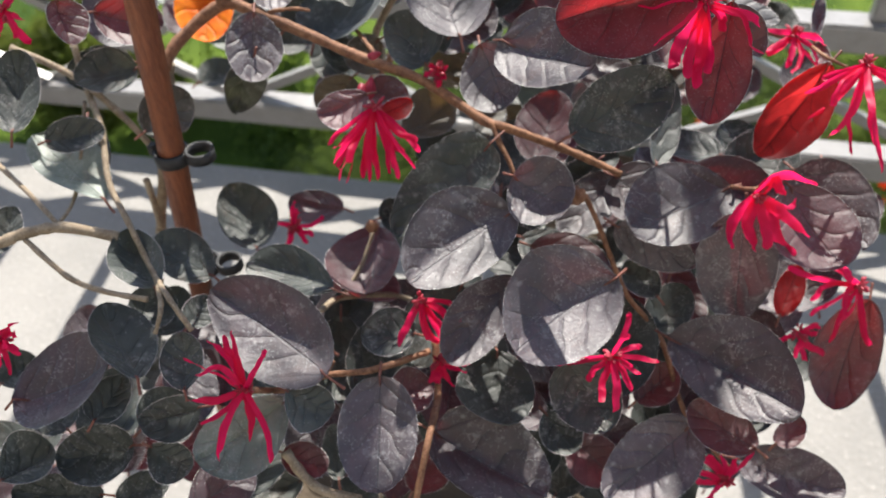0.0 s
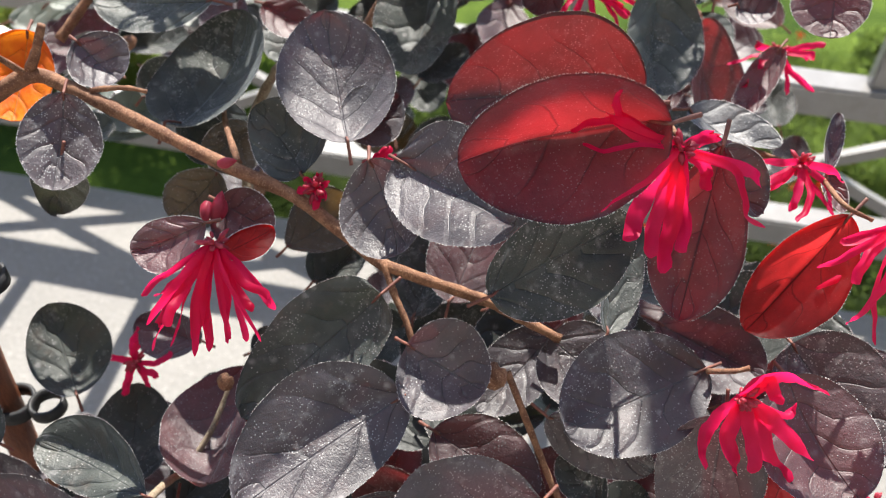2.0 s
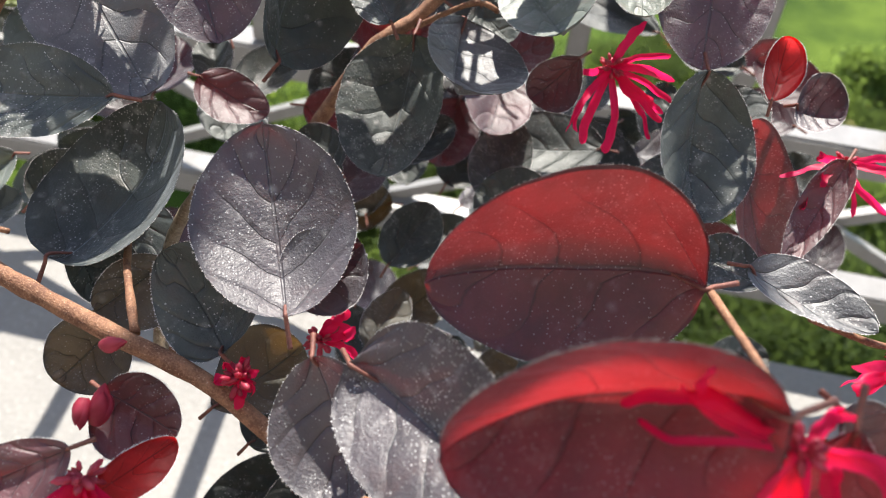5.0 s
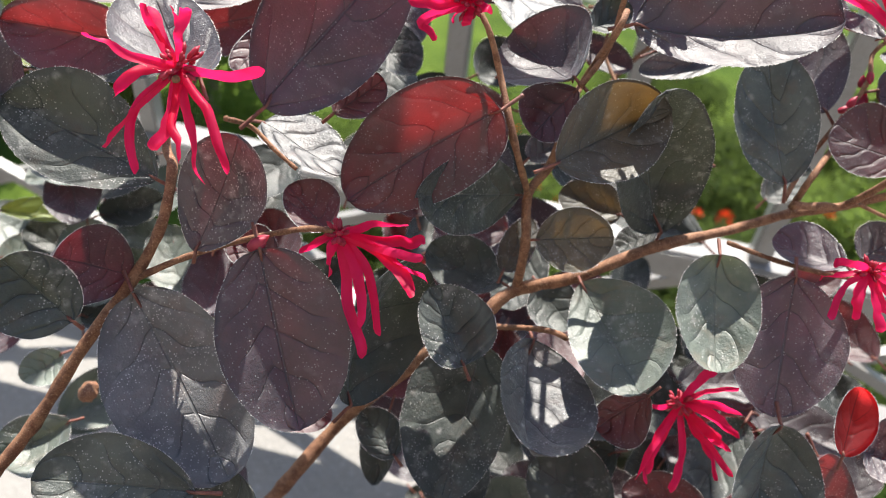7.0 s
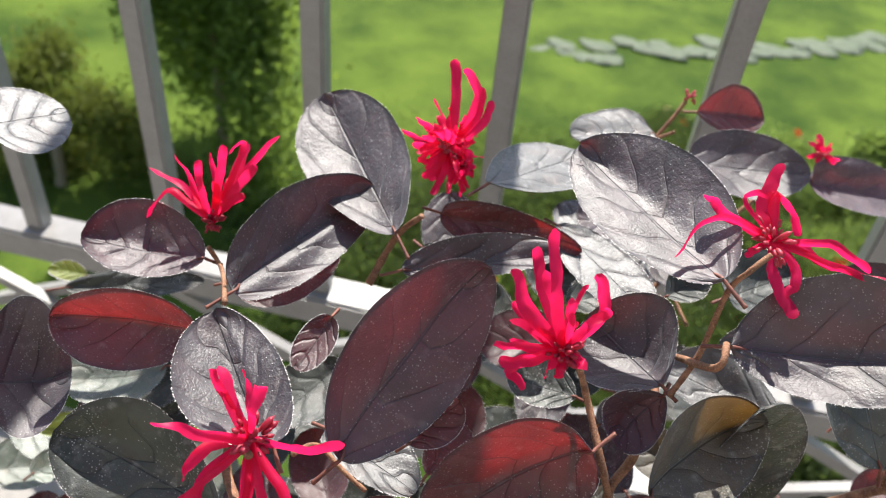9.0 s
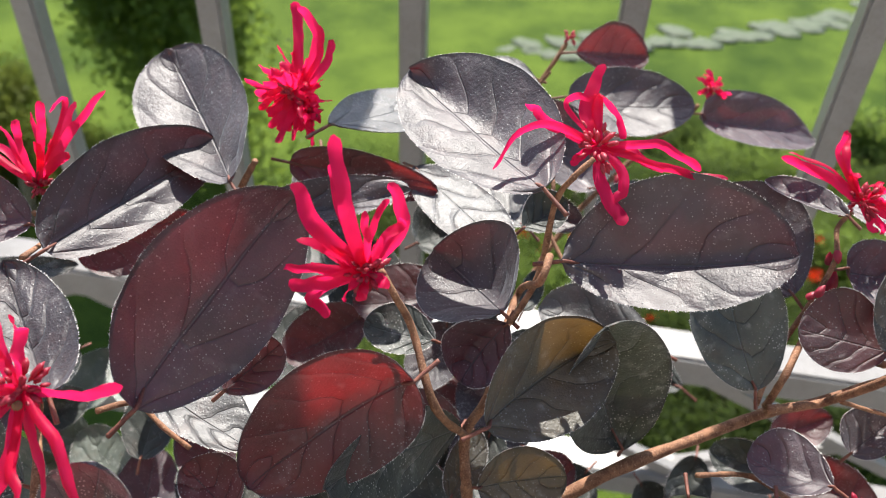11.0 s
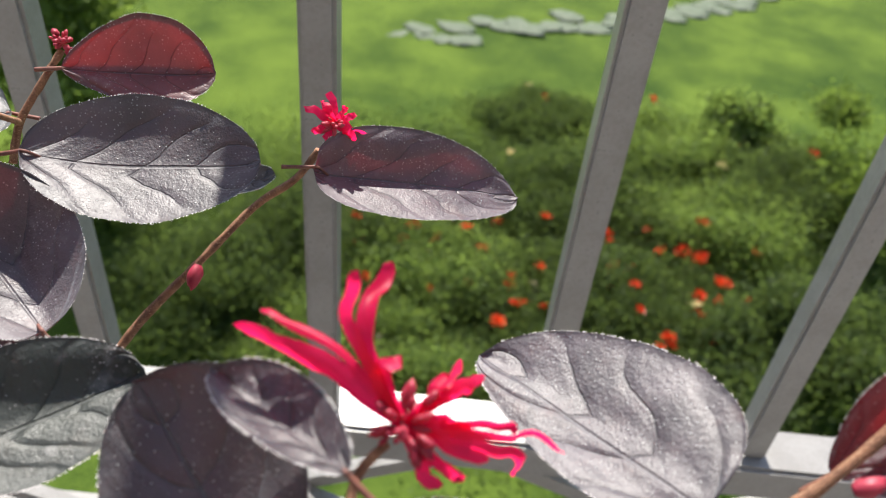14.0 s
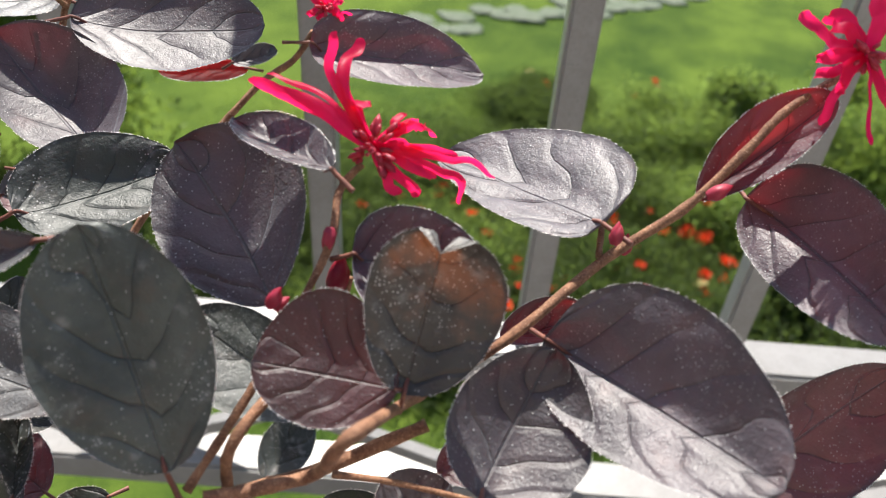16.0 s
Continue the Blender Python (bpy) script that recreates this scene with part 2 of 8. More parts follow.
ROSE_CREAM = petal_material("rose_cream", (0.75, 0.62, 0.32), (0.85, 0.75, 0.5), (0.8, 0.7, 0.4), 0.3)


# mesh helpers
def mesh_from(name, verts, faces, mats, slots=None, smooth=True, uvs=None, more=None):
    me = bpy.data.meshes.new(name)
    me.from_pydata(verts, [], faces)
    for m in mats:
        me.materials.append(m)
    if slots:
        me.polygons.foreach_set("material_index", slots)
    me.polygons.foreach_set("use_smooth", [smooth] * len(faces))
    if uvs:
        layer = me.uv_layers.new(name="UVMap")
        idx = np.empty(len(me.loops), dtype=np.int32)
        me.loops.foreach_get("vertex_index", idx)
        layer.data.foreach_set("uv", np.array(uvs, dtype=np.float32)[idx].ravel())
        if more:
            layer = me.uv_layers.new(name="Veins")
            layer.data.foreach_set("uv", np.array(more, dtype=np.float32)[idx].ravel())
    me.update()
    return me


def part(name, me, parent, label=""):
    ob = new(name, me)
    ob.parent = parent
    if label:
        tagged(ob, label)
    return ob


def bm_mesh(name, bm, mat, smooth=False):
    me = bpy.data.meshes.new(name)
    bm.to_mesh(me)
    bm.free()
    me.materials.append(mat)
    me.polygons.foreach_set("use_smooth", [smooth] * len(me.polygons))
    return me


def box_mesh(name, lo, hi, mat, bevel=0.002, segments=2):
    bm = bmesh.new()
    bmesh.ops.create_cube(bm, size=1)
    lo, hi = Vector(lo), Vector(hi)
    for v in bm.verts:
        v.co = Vector([lo[i] + (v.co[i] + 0.5) * (hi[i] - lo[i]) for i in range(3)])
    if bevel:
        bmesh.ops.bevel(bm, geom=list(bm.edges), offset=bevel, segments=segments, affect="EDGES")
    return bm_mesh(name, bm, mat)


def tube(points, radii, sides=8, knob=0.0, seed=0):
    """Verts and faces of a round, slightly uneven tube along points."""
    rnd = random.Random(seed)
    pts = [Vector(p) for p in points]
    fine, rr = [], []
    for i in range(len(pts) - 1):
        p0, p1, p2, p3 = pts[max(i - 1, 0)], pts[i], pts[i + 1], pts[min(i + 2, len(pts) - 1)]
        steps = 6
        for k in range(steps + (i == len(pts) - 2)):
            u = k / steps
            fine.append(0.5 * ((2 * p1) + (p2 - p0) * u + (2 * p0 - 5 * p1 + 4 * p2 - p3) * u * u + (3 * p1 - p0 - 3 * p2 + p3) * u ** 3))
            rr.append(radii[i] + (radii[i + 1] - radii[i]) * u)
    verts, faces = [], []
    side = None
    for i, p in enumerate(fine):
        way = (fine[min(i + 1, len(fine) - 1)] - fine[max(i - 1, 0)]).normalized()
        if side is None:
            side = way.orthogonal().normalized()
        side = (side - way * side.dot(way)).normalized()
        up = way.cross(side)
        swell = 1 + knob * (rnd.random() - 0.4) + (0.35 * knob if i % 6 == 0 else 0)
        for k in range(sides):
            a = 2 * math.pi * k / sides
            r = rr[i] * swell * (1 + 0.5 * knob * (rnd.random() - 0.5))
            verts.append(p + side * (r * math.cos(a)) + up * (r * math.sin(a)))
    for i in range(len(fine) - 1):
        for k in range(sides):
            a, b = i * sides + k, i * sides + (k + 1) % sides
            faces.append((a, b, b + sides, a + sides))
    faces.append(tuple(range(sides))[::-1])
    faces.append(tuple(range(len(verts) - sides, len(verts))))
    return verts, faces


# the balcony: slab, railing, and an unseen house wall added behind the camera
FLOOR_Y, RAIL_Y, RAIL_TOP, RAIL_LOW = 0.62, 0.649, 0.178, 0.053
floor = tagged(new("floor", box_mesh("floor", (-3.2, -1.3, -0.18), (3.2, FLOOR_Y, 0), CONCRETE, 0.006)), "pale concrete balcony slab with a rounded outer edge", "floor", kind="structure")
# never in view: added to close the place and bounce light onto the leaves
wall = tagged(new("wall_house", box_mesh("wall_house", (-3.2, -1.5, -2.7), (3.2, -1.3, 3.0), WALL, 0.0)), "plain brownish rendered house wall, unseen, added behind the camera", "wall", kind="structure")

railing = tagged(new("railing"), "grey painted steel balcony railing with square pickets and crossed braces", "railing", kind="structure")
railing.location = (0, RAIL_Y, RAIL_LOW)
base_inv = Matrix.Translation((0, -RAIL_Y, -RAIL_LOW))


def rail_part(name, me):
    ob = part(name, me, railing)
    ob.matrix_parent_inverse = base_inv
    return ob


rail_part("rail", box_mesh("rail", (-3.2, RAIL_Y - 0.014, RAIL_TOP - 0.012), (3.2, RAIL_Y + 0.014, RAIL_TOP + 0.012), RAIL, 0.002))
rail_part("rail", box_mesh("rail", (-3.2, RAIL_Y - 0.014, RAIL_LOW - 0.012), (3.2, RAIL_Y + 0.014, RAIL_LOW + 0.012), RAIL, 0.002))
rail_part("handrail", box_mesh("handrail", (-3.2, RAIL_Y - 0.025, 0.98), (3.2, RAIL_Y + 0.025, 1.02), RAIL, 0.005))
picket_mesh = box_mesh("picket", (-0.0068, -0.0068, RAIL_TOP + 0.012), (0.0068, 0.0068, 0.98), RAIL, 0.0015)
PITCH, FIRST = 0.1085, 0.017
for k in range(-28, 29):
    x = FIRST + k * PITCH
    ob = rail_part("picket", picket_mesh)
    ob.location = (x, RAIL_Y, 0)
for k in range(-14, 15):
    x0 = -0.325 + k * 2 * PITCH
    for s in (-1, 1):
        bm = bmesh.new()
        bmesh.ops.create_cube(bm, size=1)
        for v in bm.verts:
            v.co = Vector((v.co.x * 0.25, v.co.y * 0.008 + s * 0.0042, v.co.z * 0.009))
        ang = math.atan2(RAIL_TOP - RAIL_LOW - 0.024, PITCH * 2 - 0.0)
        ln_ = math.hypot(RAIL_TOP - RAIL_LOW - 0.024, PITCH * 2)
        for v in bm.verts:
            v.co.x *= ln_ / 0.25
        bmesh.ops.rotate(bm, verts=bm.verts, matrix=Matrix.Rotation(-s * ang, 3, "Y"))
        ob = rail_part("brace", bm_mesh("brace", bm, RAIL))
        ob.location = (x0 + PITCH, RAIL_Y, (RAIL_TOP + RAIL_LOW) / 2)

# the garden below
GROUND = -2.6
bm = bmesh.new()
bmesh.ops.create_grid(bm, x_segments=60, y_segments=60, size=1)
for v in bm.verts:
    v.co.x, v.co.y = v.co.x * abs(v.co.x) ** 1.5 * 400, v.co.y * abs(v.co.y) ** 1.5 * 400 + 5
    v.co.z = GROUND + 0.05 * noise.noise(Vector((v.co.x * 0.7, v.co.y * 0.7, 0)))
tagged(new("ground", bm_mesh("ground", bm, LAWN, True)), "sunlit green lawn reaching away below the balcony", "lawn", kind="structure")


def leaf_cloud(name, centre, radii, n, size, mat, seed, shape=1.0, clumps=9):
    """A crown of many small leaves in uneven clumps."""
    rng = np.random.default_rng(seed)
    rad = np.array(radii)
    h = rng.random(clumps)
    w = (1 - h * shape) * rng.uniform(0.35, 0.95, clumps)
    a = rng.random(clumps) * 6.283
    mid = np.stack([np.cos(a) * w * rad[0], np.sin(a) * w * rad[1], h * rad[2]], 1)
    wide = rng.uniform(0.25, 0.5, clumps) * (1 - 0.6 * h * shape)
    pick = rng.integers(0, clumps, n)
    p = mid[pick] + rng.normal(size=(n, 3)) * np.array([0.5, 0.5, 0.4]) * wide[pick][:, None] * rad
    p[:, 2] = np.maximum(p[:, 2], 0.02)
    d = rng.normal(size=(n, 3)) * np.array([1, 1, 0.7]) + np.array([0, 0, 0.5])
    d /= np.linalg.norm(d, axis=1)[:, None]
    q = np.cross(d, rng.normal(size=(n, 3)))
    q /= np.linalg.norm(q, axis=1)[:, None]
    r = np.cross(d, q)
    l = size * rng.uniform(0.6, 1.3, n)[:, None]
    verts = np.stack([p - q * l * 0.5, p + r * l * 0.28 + d * l * 0.08, p + q * l * 0.5, p - r * l * 0.28 + d * l * 0.08], 1).reshape(-1, 3)
    faces = np.arange(4 * n).reshape(-1, 4)
    return mesh_from(name, verts.tolist(), faces.tolist(), [mat], smooth=False)


def bloom_mesh(name, mat, seed, r=0.036):
    rnd = random.Random(seed)
    verts, faces = [], []
    for ring, cnt in ((0.35, 5), (0.7, 6), (1.0, 7)):
        for k in range(cnt):
            a = 6.283 * (k + rnd.random() * 0.4) / cnt
            o = Vector((math.cos(a), math.sin(a), 0))
            t_ = Vector((-math.sin(a), math.cos(a), 0))
            z = Vector((0, 0, 1))
            b = len(verts)
            verts += [o * r * ring * 0.3, o * r * ring + t_ * r * 0.4 + z * r * (1.1 - ring * 0.6), o * r * ring * 1.15 + z * r * (1.3 - ring * 0.7), o * r * ring - t_ * r * 0.4 + z * r * (1.1 - ring * 0.6)]
            faces.append((b, b + 1, b + 2, b + 3))
    return mesh_from(name, verts, faces, [mat], smooth=True)


RED_BLOOM, CREAM_BLOOM = bloom_mesh("bloom", ROSE_RED, 3), bloom_mesh("bloom", ROSE_CREAM, 4)


def garden_bush(name, label, x, y, rx, ry, h, n, size, mat, seed, blooms=0, cream=0, category="bush", shape=0.4, clumps=14):
    root = tagged(new(name), label, category)
    root.location = (x, y, GROUND + 0.03)
    v, f = tube([(0, 0, -0.05), (0.02, 0.01, h * 0.3), (0.0, 0.03, h * 0.7)], [0.04, 0.03, 0.015], 8, 0.2, seed)
    part("trunk", mesh_from("trunk", v, f, [OLD_BARK]), root)
    part("crown", leaf_cloud("crown", (0, 0, 0), (rx, ry, h), n, size, mat, seed, shape, clumps), root)
    rnd = random.Random(seed + 50)
    for k in range(blooms):
        b = part("bloom", CREAM_BLOOM if k < cream else RED_BLOOM, root)
        a, w = rnd.random() * 6.283, rnd.random() ** 0.5
        b.location = (math.cos(a) * w * rx, math.sin(a) * w * ry, h * rnd.uniform(0.75, 1.1) * (1 - 0.3 * w))
        b.rotation_euler = (rnd.uniform(-0.7, 0.3), rnd.uniform(-0.5, 0.5), rnd.random() * 6)
        s = rnd.uniform(0.7, 1.3)
        b.scale = (s, s, s)
    return root


bed = tagged(new("flower_bed", leaf_cloud("flower_bed", (0, 0, 0), (2.3, 1.5, 0.1), 110000, 0.026, FOLIAGE, 1, 0.1, 90)), "flower bed overgrown with low green plants", "flower bed", kind="stuff")
bed.location = (0.5, 4.2, GROUND + 0.02)
for i, (x, y, rx, ry, h, bl, cr) in enumerate([(1.15, 3.75, 0.55, 0.4, 0.35, 28, 1), (0.0, 3.85, 0.55, 0.4, 0.35, 15, 1), (0.6, 3.7, 0.5, 0.4, 0.3, 4, 0), (0.7, 5.8, 0.4, 0.35, 0.2, 2, 1), (1.6, 5.3, 0.5, 0.4, 0.45, 4, 1), (0.2, 4.5, 0.6, 0.45, 0.45, 1, 0), (1.0, 4.6, 0.6, 0.45, 0.4, 3, 1), (1.8, 4.4, 0.5, 0.4, 0.4, 3, 0), (-0.5, 4.1, 0.5, 0.4, 0.4, 2, 0), (-1.2, 3.5, 0.55, 0.4, 0.35, 0, 0), (-0.2, 3.2, 0.6, 0.35, 0.25, 0, 0), (1.0, 3.1, 0.7, 0.35, 0.25, 0, 0), (2.3, 4.9, 0.5, 0.5, 0.45, 1, 0)]):
    garden_bush("rose_bush", "low green rose bush with scarlet blooms in the flower bed", x, y, 1.3 * rx, 1.25 * ry, 0.85 * h, 20000, 0.027, LIGHT_FOLIAGE if i % 3 == 1 else FOLIAGE, 20 + i, bl, cr, clumps=40)
garden_bush("conifer", "dense dark green conifer on the lawn", -2.35, 4.5, 0.75, 0.7, 2.3, 36000, 0.055, CONIFER, 41, category="tree", shape=0.6)
garden_bush("shrub", "loose yellow-green garden shrub beside the conifer", -3.2, 3.9, 0.6, 0.6, 0.75, 26000, 0.035, GOLDEN, 43, category="bush", shape=0.4)
garden_bush("shrub", "rounded grey-green garden shrub beside the lawn", 3.0, 5.0, 0.8, 0.8, 0.7, 26000, 0.038, CONIFER, 47, category="bush", shape=0.4)
garden_bush("shrub", "rounded green garden shrub below the balcony", 2.0, 3.3, 0.7, 0.6, 0.5, 22000, 0.034, FOLIAGE, 48, category="bush", shape=0.4)
garden_bush("grass_tuft", "arching tuft of pale yellow-green garden grass", 2.15, 5.45, 0.45, 0.4, 0.45, 9000, 0.05, LIGHT_FOLIAGE, 52, category="grass", shape=0.5)
rnd = random.Random(5)
for k in range(38):
    bm = bmesh.new()
    bmesh.ops.create_icosphere(bm, subdivisions=2, radius=1)
    wide = rnd.uniform(0.7, 1.25)
    for v in bm.verts:
        v.co = Vector((v.co.x * 0.17 * wide, v.co.y * 0.12, v.co.z * 0.008)) * (1 + 0.5 * noise.noise(v.co * 1.6 + Vector((k * 3, 0, 0))))
    st = tagged(new("path_stone", bm_mesh("path_stone", bm, STONE, True)), "flat grey stepping stone set in the lawn", "stone", group="stones of the garden path")
    u = (k + rnd.uniform(-0.5, 0.5)) / 37
    px, py = -0.55 + 4.4 * u, 7.1 + 1.5 * u + 0.9 * u * u + rnd.uniform(-0.18, 0.18)
    st.location = (px, py, GROUND + 0.05 * noise.noise(Vector((px * 0.7, py * 0.7, 0))) + 0.006)
    st.rotation_euler = (0, 0, rnd.uniform(-0.5, 0.5))

# the shrub in its pot
POT = Vector((-0.05, 0.24, 0.0))
pot = tagged(new("flower_pot"), "dark plastic flower pot standing on the slab", "pot")
pot.location = POT
verts, faces = [], []
prof = [(0.0, 0.004), (0.075, 0.004), (0.078, 0.0), (0.098, 0.125), (0.104, 0.125), (0.104, 0.14), (0.094, 0.14), (0.09, 0.11)]
for r, z in prof:
    verts += [(r * math.cos(a * math.pi / 16), r * math.sin(a * math.pi / 16), z) for a in range(32)]
for i in range(len(prof) - 1):
    faces += [(i * 32 + a, i * 32 + (a + 1) % 32, (i + 1) * 32 + (a + 1) % 32, (i + 1) * 32 + a) for a in range(32)]
part("body", mesh_from("body", verts, faces, [CLAY]), pot)
bm = bmesh.new()
bmesh.ops.create_circle(bm, cap_ends=True, segments=32, radius=0.0905)
bmesh.ops.translate(bm, verts=bm.verts, vec=(0, 0, 0.11))
part("soil", bm_mesh("soil", bm, SOIL), pot)

shrub = tagged(new("fringe_flower_shrub"), "dark purple-leaved shrub with crimson ribbon-petalled flowers, in a pot", "shrub")
shrub.location = POT + Vector((0, 0, 0.11))
SHRUB_INV = Matrix.Translation(-shrub.location)


def shrub_part(name, me, label=""):
    ob = part(name, me, shrub, label)
    ob.matrix_parent_inverse = SHRUB_INV
    return ob


count = [0]


def twig(kind, r0, r1, *points):
    """A branch from its thick to its thin end."""
    count[0] += 1
    n = len(points)
    radii = [r0 + (r1 - r0) * i / (n - 1) for i in range(n)]
    v, f = tube(points, radii, 10, 0.22, count[0])
    c = Vector(points[0])
    me = mesh_from("branch", [p - c for p in v], f, [OLD_BARK if kind == "grey" else BARK])
    ob = shrub_part("branch", me)
    ob.location = c


ROWS_N, SIDE_N = 34, 8
LEAVES_APART = 300
leaves_made = [0]
rest_verts, rest_faces, rest_slots, rest_uvs, rest_runs = [], [], [], [], []
REST_MATS = list(dict.fromkeys(KINDS.values())) + [HAIR, STALK]


def leaf(kind, base, tip, normal, wl, wr, peak, fold=None, curl=None):
    """One blade from its stalk end to its tip, facing the normal, with its half widths and where it is widest."""
    count[0] += 1
    rnd = random.Random(count[0] * 7 + 1)
    b, t = Vector(base), Vector(tip)
    length = (t - b).length
    ax = (t - b).normalized()
    nz = Vector(normal)
    nz = (nz - ax * nz.dot(ax)).normalized()
    sx = ax.cross(nz)
    given = fold
    fold = rnd.uniform(0.30, 0.56) if fold is None else fold
    curl = rnd.uniform(-0.02, 0.03) if curl is None else curl
    ecurl = rnd.uniform(-0.12, 0.10) * (1.0 if given is None else 0.15)
    twist = rnd.uniform(-0.12, 0.12)
    quilt = rnd.uniform(0.004, 0.010) * (1.0 if given is None else 0.75)
    power = math.log(0.5) / math.log(peak)
    blunt = rnd.uniform(0.44, 0.54)
    notch = 0.13 if kind == "N" else 0.0
    if notch:
        blunt = 0.32
    verts, uvs, runs, faces, slots = [], [], [], [], []
    w = max(wl, wr)
    off = Vector((rnd.random() * 90, rnd.random() * 90, 0))

    pairs, lag = rnd.uniform(3.4, 4.8), rnd.uniform(0.0, 0.5)

    def phase(s, u):
        return pairs * s - 1.35 * abs(u) + (lag if u > 0 else 0.0) + 0.45 * noise.noise(Vector((s * 2.5, u * 2, 8)) + off)

    def place(s, u):
        half = (wl if u > 0 else wr) * (math.sin(math.pi * min(max(s, 0.0), 1.0) ** power) ** blunt if 0 < s < 1 else 0.0)
        half *= 1 + 0.03 * noise.noise(Vector((s * 6, u * 2, 0)) + off)
        x = half * u
        au = abs(u)
        z = fold * half * (au ** 1.2 - 1) + ecurl * half * (au ** 3 - 1) + twist * x * (s - 0.5)
        z += curl * length * (1 - (2 * s - 1) ** 2)
        z += quilt * length * (abs(math.sin(math.pi * phase(s, u))) ** 0.7 - 0.6) * min(1.0, au * 4) * (1.05 - au ** 3) * math.sin(math.pi * min(1.0, s * 1.15)) ** 0.5
        z += 0.035 * length * noise.noise(Vector((s * 2.2, u * 1.3, 3)) + off)
        return Vector((x, s * length - notch * length * max(0.0, (s - 0.55) / 0.45) ** 2 * math.exp(-(u / 0.22) ** 2 if s < 0.995 else 0), z))

    cols = 2 * SIDE_N + 1
    for i in range(ROWS_N + 1):
        s = 0.5 * (i / ROWS_N) + 0.5 * (0.5 - 0.5 * math.cos(math.pi * i / ROWS_N))
        for j in range(cols):
            u = (j - SIDE_N) / SIDE_N
            u = math.copysign(abs(u) ** 0.85, u)
            verts.append(place(s, u))
            uvs.append((u, s))
            runs.append((phase(s, u), 0))
    for i in range(ROWS_N):
        for j in range(cols - 1):
            a = i * cols + j
            faces.append((a, a + 1, a + cols + 1, a + cols))
            slots.append(0)
    # rim: the blade's thickness, turned under
    for sgn in (-1, 1):
        first = len(verts)
        j = 0 if sgn < 0 else cols - 1
        for i in range(ROWS_N + 1):
            e = verts[i * cols + j]
            verts.append(e + Vector((-sgn * 0.0004, 0, -0.0005)))
            uvs.append((sgn, i / ROWS_N))
            runs.append((0.5, 0))
        for i in range(ROWS_N):
            a, c = i * cols + j, first + i
            faces.append((a, a + cols, c + 1, c) if sgn > 0 else (a + cols, a, c, c + 1))
            slots.append(0)
    # short pale hairs along the edge
    for k in range(300):
        s = rnd.uniform(0.02, 0.99)
        sgn = rnd.choice((-1, 1))
        p = place(s, sgn)
        o = Vector((sgn * 1.0, rnd.uniform(-0.5, 0.9), rnd.uniform(-0.3, 0.6))).normalized() * rnd.uniform(0.00012, 0.00045)
        a = len(verts)
        verts += [p + Vector((0, 0.00007, 0)), p - Vector((0, 0.00007, 0)), p + o]
        uvs += [(0, 0)] * 3
        runs += [(0.5, 0)] * 3
        faces.append((a, a + 1, a + 2))
        slots.append(1)
    # stalk
    r = 0.00045 + 0.004 * w
    tv, tf = tube([(0, -0.1 * length - 0.0015, -0.0025), (0, -0.03 * length, -0.0008), (0, 0.02 * length, -0.0002), (0, 0.1 * length, place(0.1, 0)[2] - 0.0012)], [r, r * 0.85, r * 0.75, r * 0.5], 5, 0.1, count[0])
    a = len(verts)
    verts += tv
    uvs += [(0, 0)] * len(tv)
    runs += [(0.5, 0)] * len(tv)
    faces += [tuple(a + q for q in f) for f in tf]
    slots += [2] * len(tf)
    place_m = Matrix.Translation(b) @ Matrix((sx, ax, nz)).transposed().to_4x4()
    leaves_made[0] += 1
    if leaves_made[0] > LEAVES_APART:
        first = len(rest_verts)
        own = (REST_MATS.index(KINDS[kind]), len(REST_MATS) - 2, len(REST_MATS) - 1)
        rest_verts.extend(place_m @ v for v in verts)
        rest_uvs.extend(uvs)
        rest_runs.extend(runs)
        rest_faces.extend(tuple(first + q for q in f) for f in faces)
        rest_slots.extend(own[q] for q in slots)
        return
    ob = shrub_part("leaf", mesh_from("leaf", verts, faces, [KINDS[kind], HAIR, STALK], slots, True, uvs, runs))
    ob.matrix_basis = place_m


def smooth_path(pts, steps):
    """Points of a smooth curve through pts."""
    out = []
    for i in range(len(pts) - 1):
        p0, p1, p2, p3 = pts[max(i - 1, 0)], pts[i], pts[i + 1], pts[min(i + 2, len(pts) - 1)]
        for k in range(steps + (i == len(pts) - 2)):
            u = k / steps
            out.append(0.5 * ((2 * p1) + (p2 - p0) * u + (2 * p0 - 5 * p1 + 4 * p2 - p3) * u * u + (3 * p1 - p0 - 3 * p2 + p3) * u ** 3))
    return out


